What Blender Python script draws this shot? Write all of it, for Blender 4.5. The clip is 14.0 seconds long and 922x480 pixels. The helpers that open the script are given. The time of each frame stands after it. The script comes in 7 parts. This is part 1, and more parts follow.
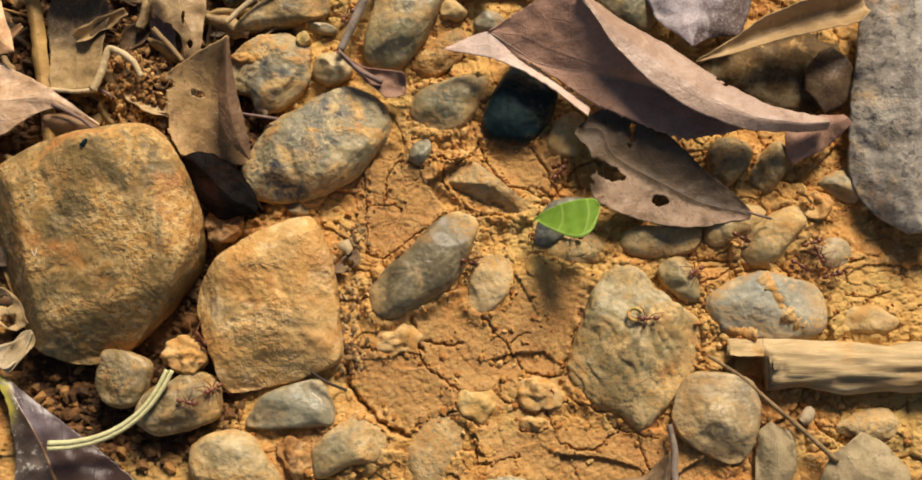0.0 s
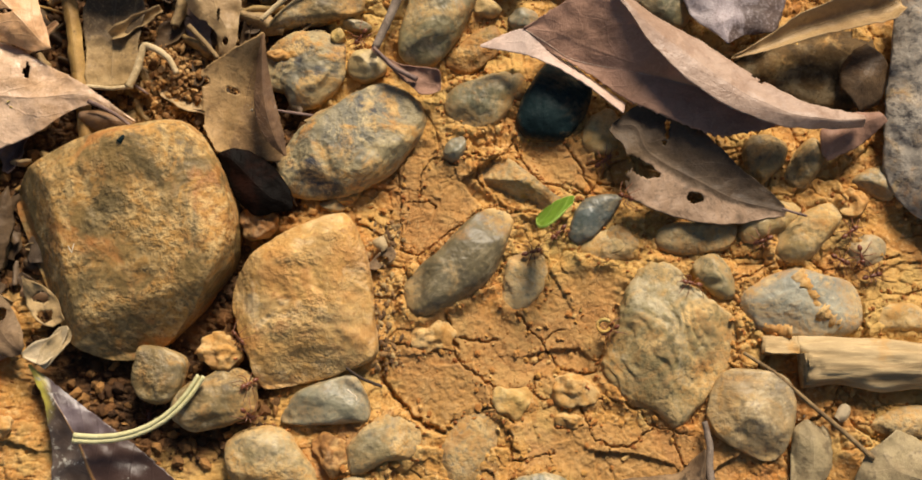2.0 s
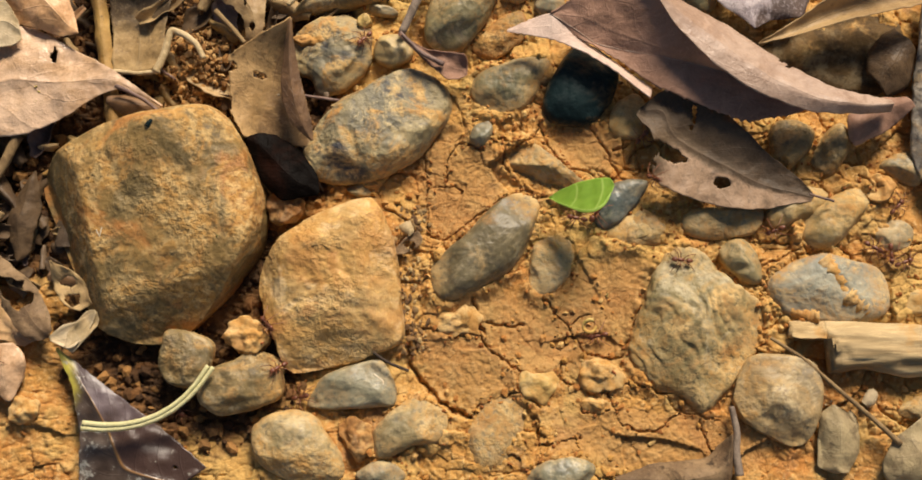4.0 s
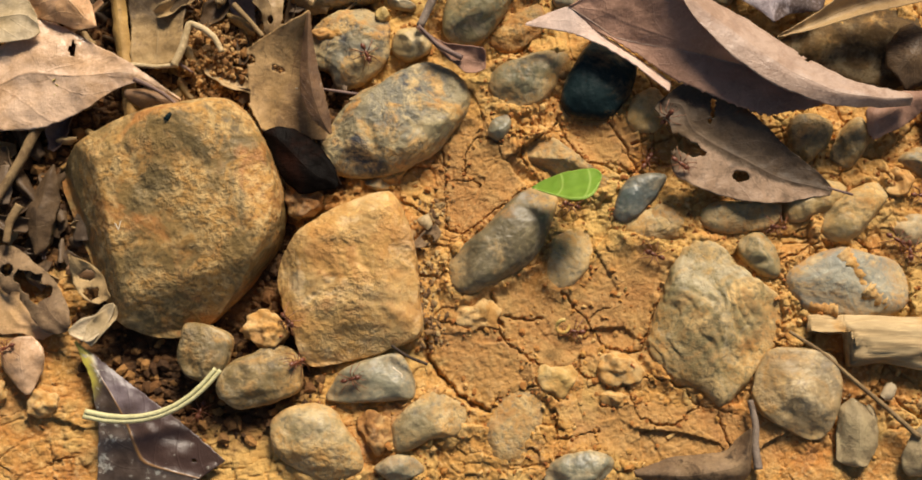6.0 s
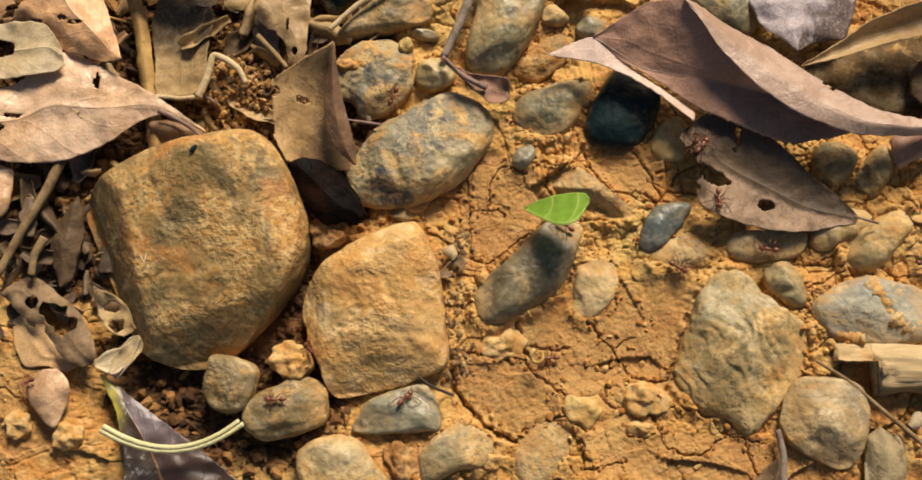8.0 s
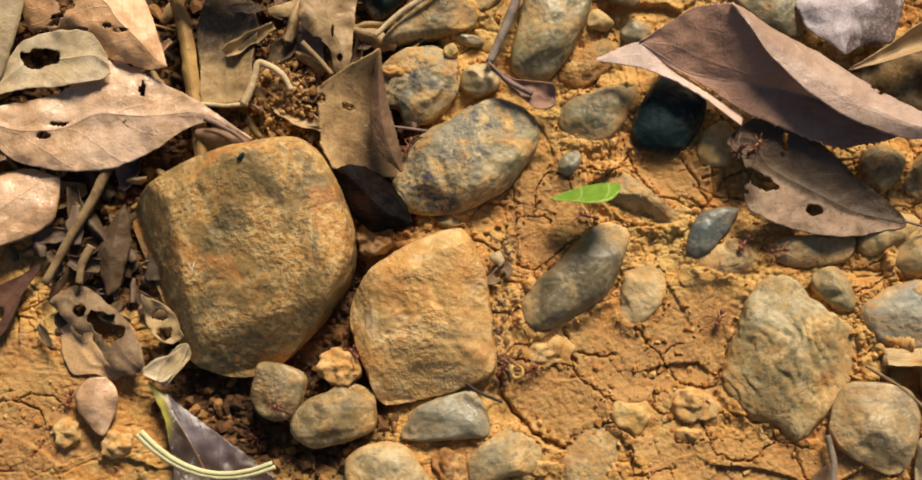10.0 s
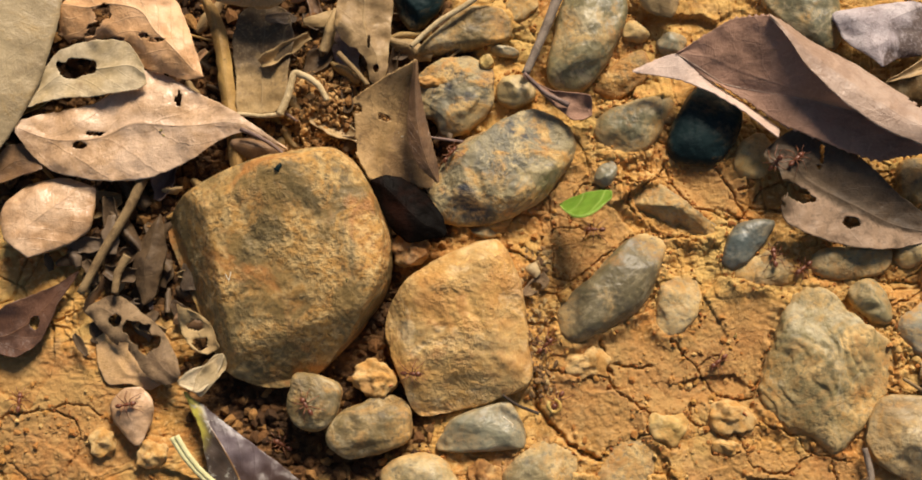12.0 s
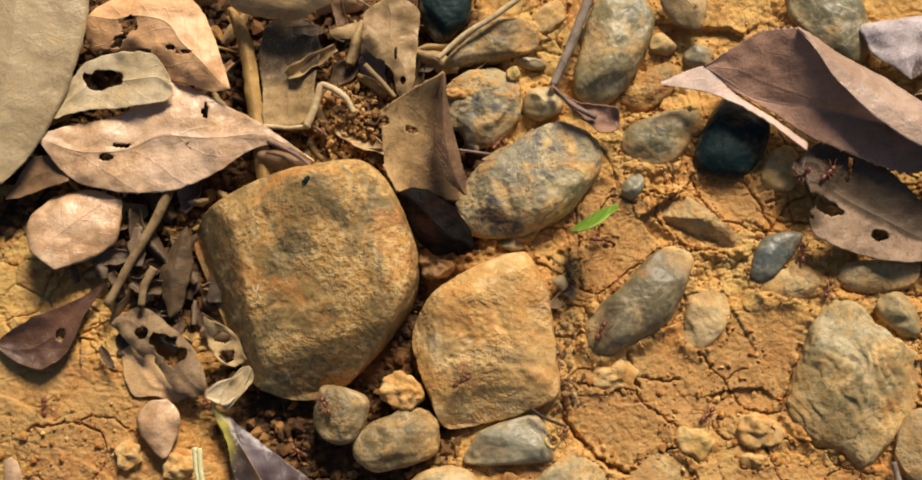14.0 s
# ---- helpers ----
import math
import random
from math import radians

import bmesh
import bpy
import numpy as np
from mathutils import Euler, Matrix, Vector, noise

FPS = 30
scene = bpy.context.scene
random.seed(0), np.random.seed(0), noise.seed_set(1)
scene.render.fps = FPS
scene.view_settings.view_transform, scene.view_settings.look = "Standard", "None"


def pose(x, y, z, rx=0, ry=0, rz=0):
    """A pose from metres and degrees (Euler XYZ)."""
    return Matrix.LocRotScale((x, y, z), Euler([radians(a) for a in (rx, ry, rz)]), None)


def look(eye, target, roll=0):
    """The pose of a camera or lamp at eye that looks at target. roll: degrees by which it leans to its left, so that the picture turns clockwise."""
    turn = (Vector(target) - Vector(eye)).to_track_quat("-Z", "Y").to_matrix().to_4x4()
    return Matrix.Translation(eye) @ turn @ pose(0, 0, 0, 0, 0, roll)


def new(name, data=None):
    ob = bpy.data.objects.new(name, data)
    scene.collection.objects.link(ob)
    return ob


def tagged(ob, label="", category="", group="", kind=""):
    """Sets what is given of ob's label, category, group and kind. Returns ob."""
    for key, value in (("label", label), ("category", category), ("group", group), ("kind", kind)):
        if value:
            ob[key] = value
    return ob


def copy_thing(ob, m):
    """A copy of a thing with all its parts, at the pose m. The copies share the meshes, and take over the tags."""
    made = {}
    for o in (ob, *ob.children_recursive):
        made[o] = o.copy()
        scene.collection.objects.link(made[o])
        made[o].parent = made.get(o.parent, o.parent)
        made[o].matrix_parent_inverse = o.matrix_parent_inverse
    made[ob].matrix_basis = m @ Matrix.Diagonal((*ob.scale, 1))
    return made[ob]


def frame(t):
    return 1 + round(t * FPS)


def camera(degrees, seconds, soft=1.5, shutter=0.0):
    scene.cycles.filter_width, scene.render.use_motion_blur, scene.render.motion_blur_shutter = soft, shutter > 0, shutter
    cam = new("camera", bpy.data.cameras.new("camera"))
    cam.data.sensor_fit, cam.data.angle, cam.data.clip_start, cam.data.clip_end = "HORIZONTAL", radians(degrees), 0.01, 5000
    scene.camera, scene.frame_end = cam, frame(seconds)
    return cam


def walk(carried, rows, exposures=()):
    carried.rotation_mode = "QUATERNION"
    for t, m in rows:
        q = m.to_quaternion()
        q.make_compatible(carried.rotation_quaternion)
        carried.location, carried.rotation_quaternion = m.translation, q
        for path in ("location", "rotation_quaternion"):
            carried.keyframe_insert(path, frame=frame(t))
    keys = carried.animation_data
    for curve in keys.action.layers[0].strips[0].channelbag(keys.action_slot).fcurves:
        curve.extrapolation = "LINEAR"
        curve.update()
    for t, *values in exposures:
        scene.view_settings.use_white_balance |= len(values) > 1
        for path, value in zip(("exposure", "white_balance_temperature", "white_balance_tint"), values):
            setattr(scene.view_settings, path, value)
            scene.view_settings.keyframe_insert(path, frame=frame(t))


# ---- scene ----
cam = camera(40.6, 14.0, soft=1.72)
PATH = [
    (0.0, pose(0.00374, -0.05088, 0.41650, 8.077, 0.741, -0.020)),
    (0.5, pose(0.00100, -0.05140, 0.41655, 8.102, 0.813, -0.047)),
    (1.0, pose(-0.00056, -0.05116, 0.41652, 8.109, 0.955, -0.016)),
    (1.5, pose(-0.00262, -0.05192, 0.41663, 8.193, 1.027, 0.055)),
    (2.0, pose(-0.00516, -0.05255, 0.41685, 8.152, 1.099, 0.110)),
    (2.5, pose(-0.00734, -0.05397, 0.41673, 8.151, 1.163, 0.163)),
    (3.0, pose(-0.00842, -0.05539, 0.41651, 8.138, 1.409, 0.204)),
    (5.5, pose(-0.01588, -0.05852, 0.41656, 8.063, 1.494, 0.292)),
    (6.0, pose(-0.01712, -0.05794, 0.41665, 7.898, 1.500, 0.271)),
    (6.5, pose(-0.01912, -0.05701, 0.41678, 7.878, 1.483, 0.241)),
    (7.0, pose(-0.02192, -0.05522, 0.41698, 7.974, 1.400, 0.185)),
    (7.5, pose(-0.02374, -0.05328, 0.41730, 8.175, 1.442, 0.102)),
    (8.0, pose(-0.02514, -0.05269, 0.41727, 8.559, 1.596, -0.001)),
    (10.5, pose(-0.04063, -0.04788, 0.41794, 8.242, 2.134, -0.229)),
    (11.0, pose(-0.04319, -0.04770, 0.41790, 8.379, 2.171, -0.159)),
    (11.5, pose(-0.04617, -0.04707, 0.41810, 8.455, 2.185, -0.111)),
    (12.0, pose(-0.04830, -0.04624, 0.41829, 8.484, 2.221, -0.008)),
    (12.5, pose(-0.04985, -0.04575, 0.41818, 8.544, 2.214, 0.077)),
    (13.0, pose(-0.05170, -0.04535, 0.41806, 8.649, 2.228, 0.166)),
    (13.5, pose(-0.05468, -0.04428, 0.41813, 8.660, 2.201, 0.139)),
    (14.0, pose(-0.05732, -0.04354, 0.41833, 8.700, 2.223, 0.055)),
]
walk(cam, PATH, exposures=[(0.0, 0.23, 6980, 14), (14.0, 0.23, 6980, 14)])

# ---- sky and soft sun from beyond the far edge ----
SUN_ELEVATION, SUN_AZIMUTH = 38.0, 18.0
world = bpy.data.worlds.new("forest_sky")
scene.world = world
world.use_nodes = True
wt = world.node_tree
sky = wt.nodes.new("ShaderNodeTexSky")
sky.sky_type, sky.sun_disc = "NISHITA", False
sky.sun_elevation, sky.sun_rotation = radians(SUN_ELEVATION), radians(SUN_AZIMUTH)
wt.nodes["Background"].inputs["Strength"].default_value = 0.052
wt.links.new(sky.outputs[0], wt.nodes["Background"].inputs["Color"])
lamp = bpy.data.lights.new("sun", "SUN")
lamp.energy, lamp.angle, lamp.color = 5.0, radians(20), (1.0, 0.93, 0.80)
sun = new("sun", lamp)
se, sa = radians(SUN_ELEVATION), radians(SUN_AZIMUTH)
sun.matrix_world = look((math.sin(sa) * math.cos(se) * 3, math.cos(sa) * math.cos(se) * 3, math.sin(se) * 3), (0, 0, 0))

# ---- materials ----
class Net:
    """A node material under construction."""
    def __init__(self, name):
        self.mat = bpy.data.materials.new(name)
        self.mat.use_nodes = True
        self.t = self.mat.node_tree
        self.out = self.t.nodes["Principled BSDF"]

    def set(self, socket, value):
        if isinstance(value, bpy.types.NodeSocket):
            self.t.links.new(value, socket)
        elif isinstance(value, tuple) and len(value) == 3 and socket.type == "RGBA":
            socket.default_value = (*value, 1)
        else:
            socket.default_value = value

    def node(self, kind, out=0, props=(), **ins):
        nd = self.t.nodes.new(kind)
        for k, v in props:
            if k == "operation":
                nd.operation = v
            elif k == "blend_type":
                nd.blend_type = v
            elif k == "feature":
                nd.feature = v
            elif k == "attribute_name":
                nd.attribute_name = v
        for k, v in ins.items():
            self.set(nd.inputs[int(k[1:])] if k[0] == "i" and k[1:].isdigit() else nd.inputs[k], v)
        return nd.outputs[out]

    def coords(self, spread=3.0):
        at = self.node("ShaderNodeTexCoord", out=3)
        rnd = self.node("ShaderNodeObjectInfo", out=5)
        return self.node("ShaderNodeVectorMath", i0=at, i1=self.node("ShaderNodeMath", props=(("operation", "MULTIPLY"),), i0=rnd, i1=spread))

    def noise(self, vec, scale, detail=4.0, rough=0.55, warp=0.0):
        return self.node("ShaderNodeTexNoise", Vector=vec, Scale=scale, Detail=detail, Roughness=rough, Distortion=warp)

    def voronoi(self, vec, scale, feature="F1"):
        return self.node("ShaderNodeTexVoronoi", props=(("feature", feature),), Vector=vec, Scale=scale)

    def step(self, value, lo, hi, a=0.0, b=1.0):
        nd = self.t.nodes.new("ShaderNodeMapRange")
        nd.interpolation_type = "SMOOTHSTEP"
        for k, v in zip(range(5), (value, lo, hi, a, b)):
            self.set(nd.inputs[k], v)
        return nd.outputs[0]

    def mix(self, f, a, b, mode="MIX"):
        nd = self.t.nodes.new("ShaderNodeMix")
        nd.data_type, nd.blend_type = "RGBA", mode
        self.set(nd.inputs[0], f), self.set(nd.inputs[6], a), self.set(nd.inputs[7], b)
        return nd.outputs[2]

    def math(self, op, a, b=0.0):
        return self.node("ShaderNodeMath", props=(("operation", op),), i0=a, i1=b)

    def bump(self, height, strength, distance, under=None):
        nd = self.t.nodes.new("ShaderNodeBump")
        self.set(nd.inputs["Height"], height)
        nd.inputs["Strength"].default_value, nd.inputs["Distance"].default_value = strength, distance
        if under:
            self.set(nd.inputs["Normal"], under)
        return nd.outputs[0]

    def done(self, colour, rough=0.8, normal=None, spec=0.35, trans=None):
        self.set(self.out.inputs["Base Color"], colour), self.set(self.out.inputs["Roughness"], rough)
        self.set(self.out.inputs["Specular IOR Level"], spec)
        if normal:
            self.set(self.out.inputs["Normal"], normal)
        if trans:
            mixer, thin = self.t.nodes.new("ShaderNodeMixShader"), self.t.nodes.new("ShaderNodeBsdfTranslucent")
            self.set(thin.inputs["Color"], trans[1])
            mixer.inputs[0].default_value = trans[0]
            self.t.links.new(self.out.outputs[0], mixer.inputs[1])
            self.t.links.new(thin.outputs[0], mixer.inputs[2])
            self.t.links.new(mixer.outputs[0], self.t.nodes["Material Output"].inputs[0])
        return self.mat


CLAY, CLAY_PALE, CLAY_RED = (0.50, 0.265, 0.072), (0.64, 0.41, 0.155), (0.40, 0.165, 0.043)


def rock(name, a, b, dark, clay=0.4, speck=0.3, shine=0.54, grain=1.0, pale=(0.66, 0.58, 0.44), worn=0.6, blotch=150, spec=0.45, rust=0.0, rim=0.9, grit=0.25, edge=0.24):
    """Stone of two tints with dark specks, pale worn places, and ochre clay dried on it (clay: how much)."""
    n = Net(name)
    a, b, pale = [(min(1, c[0] * 0.88), c[1] * 0.815, c[2] * 0.645) for c in (a, b, pale)]
    v = n.coords()
    big, mid, fine = n.noise(v, 42, 4, 0.55, 0.5), n.noise(v, blotch, 4, 0.58, 0.3), n.noise(v, 620, 3, 0.6)
    smear = n.noise(n.node("ShaderNodeVectorMath", i0=v, i1=(7.0, 3.0, 1.0)), 60, 6, 0.66, 0.7)
    rub = n.noise(n.node("ShaderNodeVectorMath", i0=v, i1=(1.0, 9.0, 4.0)), 75, 7, 0.7, 0.5)
    col = n.mix(n.step(big, 0.38, 0.62), a, b)
    col = n.mix(n.math("MULTIPLY", n.step(rub, 0.50, 0.62), worn), col, pale)
    col = n.mix(n.math("MULTIPLY", n.step(mid, 0.53, 0.66), speck), col, dark)
    col = n.mix(n.math("MULTIPLY", n.step(fine, 0.56, 0.72), 0.4), col, tuple(min(1, c * 1.95 + 0.01) for c in a))
    if rust:
        col = n.mix(n.math("MULTIPLY", n.step(n.noise(n.node("ShaderNodeVectorMath", i0=v, i1=(2.0, 6.0, 8.0)), 34, 5, 0.62, 0.6), 0.50, 0.62), rust), col, (0.42, 0.165, 0.04))
    film = n.step(smear, 0.72 - 0.40 * clay - edge / 2, 0.72 - 0.40 * clay + edge / 2)
    at = n.t.nodes.new("ShaderNodeSeparateXYZ")
    n.set(at.inputs[0], n.node("ShaderNodeTexCoord", out=3))
    smeared = n.math("ADD", at.outputs[2], n.math("MULTIPLY", n.math("SUBTRACT", smear, 0.5), 0.016))
    film = n.math("MAXIMUM", film, n.math("MULTIPLY", n.step(smeared, 0.0062, 0.0012), rim))
    film = n.math("MULTIPLY", film, n.step(fine, 0.34, 0.56, 0.45, 1.0))
    clay_col = n.mix(n.step(mid, 0.40, 0.62), tuple(c * 0.92 for c in CLAY), (0.60, 0.40, 0.165))
    clay_col = n.mix(n.math("MULTIPLY", n.step(rub, 0.52, 0.38), 0.55), clay_col, CLAY_RED)
    col = n.mix(n.math("MULTIPLY", film, 0.92), col, clay_col)
    col = n.mix(n.math("MULTIPLY", n.step(fine, 0.44, 0.30), 0.45), col, dark)
    ridge = n.math("ABSOLUTE", n.math("SUBTRACT", n.noise(v, 95, 5, 0.6, 0.8), 0.5))
    lump = n.noise(v, blotch * 0.55, 3, 0.5, 0.4)
    coarse = n.step(n.noise(n.node("ShaderNodeVectorMath", i0=v, i1=(5.0, 2.0, 9.0)), 46, 3, 0.55, 0.4), 0.40, 0.60, 0.15, 1.0)
    rise = n.math("ADD", n.math("MULTIPLY", lump, 0.9 * grain), n.math("MULTIPLY", n.math("MULTIPLY", mid, coarse), 0.5 * grain))
    rise = n.math("ADD", rise, n.math("ADD", n.math("MULTIPLY", n.math("MULTIPLY", fine, coarse), grit * grain), n.math("MULTIPLY", film, 0.12)))
    rise = n.math("SUBTRACT", rise, n.math("MULTIPLY", n.step(ridge, 0.0, 0.05, 1.0, 0.0), 0.05 * grain))
    return n.done(col, n.step(n.math("ADD", film, n.math("MULTIPLY", fine, 0.5)), 0.1, 1.1, shine, 0.85), n.bump(rise, 0.7, 0.0012), spec)


ROCKS = {
    "OCHRE": rock("ochre_stone", (0.29, 0.195, 0.080), (0.165, 0.125, 0.062), (0.06, 0.04, 0.02), 0.52, 0.35, grain=0.75, rust=0.75, worn=0.45, blotch=300, spec=0.35, rim=0.0, grit=1.5, pale=(0.46, 0.36, 0.21), edge=0.16),
    "ORANGE": rock("orange_sandstone", (0.64, 0.385, 0.145), (0.57, 0.405, 0.205), (0.30, 0.13, 0.04), 0.46, 0.55, shine=0.5, grain=1.3, pale=(0.86, 0.68, 0.46), rust=0.45, worn=0.75, blotch=190, spec=0.35, rim=0.0, grit=0.9),
    "OLIVE": rock("olive_stone", (0.26, 0.195, 0.095), (0.17, 0.135, 0.075), (0.07, 0.052, 0.028), 0.42, 0.6, grain=1.4, grit=0.9, blotch=200),
    "GREY": rock("grey_stone", (0.20, 0.205, 0.165), (0.29, 0.285, 0.235), (0.09, 0.09, 0.075), 0.20, 0.5, shine=0.42, rim=0.5),
    "GREYDUST": rock("dusty_grey_stone", (0.27, 0.245, 0.165), (0.35, 0.285, 0.165), (0.11, 0.095, 0.065), 0.50, 0.5, grain=1.3, grit=0.6),
    "SPECKLE": rock("speckled_stone", (0.36, 0.31, 0.20), (0.17, 0.165, 0.14), (0.035, 0.038, 0.045), 0.44, 1.0, grain=1.7, blotch=75, worn=0.75, pale=(0.66, 0.54, 0.33), grit=0.6, edge=0.12),
    "PALE": rock("cream_stone", (0.56, 0.45, 0.26), (0.46, 0.35, 0.18), (0.20, 0.14, 0.07), 0.25, 0.35),
    "PALEOCHRE": rock("pale_ochre_stone", (0.58, 0.44, 0.19), (0.50, 0.36, 0.135), (0.24, 0.16, 0.06), 0.40, 0.35),
    "GREENGREY": rock("green_grey_stone", (0.25, 0.225, 0.14), (0.16, 0.16, 0.115), (0.075, 0.07, 0.05), 0.30, 0.5, shine=0.42),
    "DARK": rock("blue_black_stone", (0.008, 0.020, 0.027), (0.013, 0.030, 0.040), (0.004, 0.008, 0.010), 0.0, 0.3, 0.5, worn=0.0, spec=0.08, rim=0.3),
    "SLATE": rock("slate_stone", (0.22, 0.18, 0.105), (0.15, 0.13, 0.085), (0.075, 0.062, 0.045), 0.10, 0.35, 0.45, 0.5, worn=0.35),
    "BLUE": rock("blue_grey_pebble", (0.075, 0.105, 0.125), (0.12, 0.145, 0.155), (0.03, 0.04, 0.045), 0.08, 0.45, 0.38, worn=0.3, rim=0.25),
    "OLIVEROCK": rock("olive_grey_rock", (0.285, 0.245, 0.135), (0.175, 0.158, 0.085), (0.095, 0.08, 0.04), 0.52, 0.55, grain=1.5, worn=0.6, blotch=120, pale=(0.58, 0.53, 0.42)),
    "BLUEGREY": rock("blue_grey_stone", (0.33, 0.345, 0.32), (0.24, 0.265, 0.265), (0.11, 0.11, 0.095), 0.42, 0.4, worn=0.35, pale=(0.52, 0.50, 0.44)),
    "TANROCK": rock("tan_stone", (0.38, 0.285, 0.165), (0.27, 0.225, 0.155), (0.13, 0.10, 0.065), 0.46, 0.5, grain=1.4, worn=0.5, grit=0.5),
    "OCHREGREY": rock("clay_stained_stone", (0.41, 0.31, 0.15), (0.33, 0.26, 0.135), (0.14, 0.11, 0.06), 0.58, 0.35),
    "CLAYMAT": rock("dried_clay", (0.55, 0.31, 0.10), (0.47, 0.25, 0.07), (0.26, 0.11, 0.03), 0.75, 0.4, 0.9, grain=1.6),
    # brown stone darkened in its colour for the shade of leaves above
    "DAMP": rock("shade_darkened_brown_stone", (0.135, 0.083, 0.035), (0.08, 0.05, 0.023), (0.03, 0.02, 0.011), 0.15, 0.5, 0.75, worn=0.2, spec=0.2, rim=0.0),
    "WHITE": rock("white_quartz", (0.72, 0.72, 0.72), (0.62, 0.62, 0.60), (0.4, 0.38, 0.33), 0.05, 0.2),
    "BRICK": rock("brick_red_clay", (0.36, 0.10, 0.035), (0.28, 0.075, 0.028), (0.12, 0.03, 0.012), 0.1, 0.3, 0.8),
    "REDCLAY": rock("red_clay", (0.30, 0.135, 0.042), (0.22, 0.10, 0.034), (0.08, 0.038, 0.016), 0.26, 0.5, 0.9, grain=1.6, worn=0.2),
}


def soil():
    n = Net("ochre_clay_soil")
    v = n.node("ShaderNodeTexCoord", out=3)
    big, mid, fine = n.noise(v, 24, 6, 0.6, 0.5), n.noise(v, 130, 6, 0.65), n.noise(v, 620, 4, 0.65)
    tint, stain = n.noise(n.node("ShaderNodeVectorMath", i0=v, i1=(4.0, 1.0, 2.0)), 38, 5, 0.6, 0.8), n.noise(n.node("ShaderNodeVectorMath", i0=v, i1=(1.0, 7.0, 5.0)), 55, 5, 0.62, 0.9)
    col = n.mix(n.math("MULTIPLY", n.step(big, 0.42, 0.60), 0.8), CLAY, CLAY_RED)
    col = n.mix(n.math("MULTIPLY", n.step(mid, 0.48, 0.70), 0.75), col, CLAY_PALE)
    col = n.mix(n.math("MULTIPLY", n.step(fine, 0.52, 0.66), 0.5), col, (0.70, 0.47, 0.21))
    col = n.mix(n.math("MULTIPLY", n.step(fine, 0.50, 0.30), 0.38), col, (0.27, 0.11, 0.03))
    col = n.mix(n.math("MULTIPLY", n.step(tint, 0.52, 0.64), 0.6), col, (0.50, 0.345, 0.125))
    col = n.mix(n.math("MULTIPLY", n.step(stain, 0.58, 0.68), 0.5), col, (0.31, 0.17, 0.085))
    broad = n.noise(n.node("ShaderNodeVectorMath", i0=v, i1=(9.0, 3.0, 7.0)), 17, 5, 0.6, 1.0)
    col = n.mix(n.math("MULTIPLY", n.step(broad, 0.54, 0.68), 0.45), col, (0.45, 0.155, 0.030))
    col = n.mix(n.math("MULTIPLY", n.step(broad, 0.50, 0.38), 0.6), col, (0.56, 0.36, 0.115))
    slab = n.node("ShaderNodeAttribute", out=2, props=(("attribute_name", "slab"),))
    col = n.mix(n.math("MULTIPLY", n.step(n.math("ADD", slab, n.math("SUBTRACT", mid, 0.5)), 0.3, 0.8), 0.55), col, (0.37, 0.20, 0.075))
    # humus: litter soil, and also the shade coloured in under the straw leaf
    humus = n.node("ShaderNodeAttribute", out=2, props=(("attribute_name", "humus"),))
    litter = n.mix(n.step(mid, 0.40, 0.62), (0.055, 0.028, 0.013), (0.17, 0.080, 0.028))
    litter = n.mix(n.math("MULTIPLY", n.step(fine, 0.55, 0.7), 0.6), litter, (0.25, 0.13, 0.048))
    col = n.mix(n.step(n.math("ADD", humus, n.math("MULTIPLY", n.math("SUBTRACT", mid, 0.5), 0.9)), 0.35, 0.65), col, litter)
    warp = n.node("ShaderNodeVectorMath", i0=v, i1=n.node("ShaderNodeVectorMath", props=(("operation", "SCALE"),), i0=n.node("ShaderNodeTexNoise", out=1, Vector=v, Scale=160.0, Detail=5.0), Scale=0.011))
    hair = n.math("MULTIPLY", n.step(n.voronoi(warp, 210, "DISTANCE_TO_EDGE"), 0.0, 0.05, 1.0, 0.0), n.step(n.noise(v, 50, 3), 0.46, 0.58))
    rise = n.math("ADD", n.math("MULTIPLY", mid, 1.0), n.math("MULTIPLY", fine, 0.75))
    rise = n.math("SUBTRACT", rise, n.math("MULTIPLY", hair, 0.22))
    return n.done(col, 0.9, n.bump(rise, 0.75, 0.0011), 0.25)


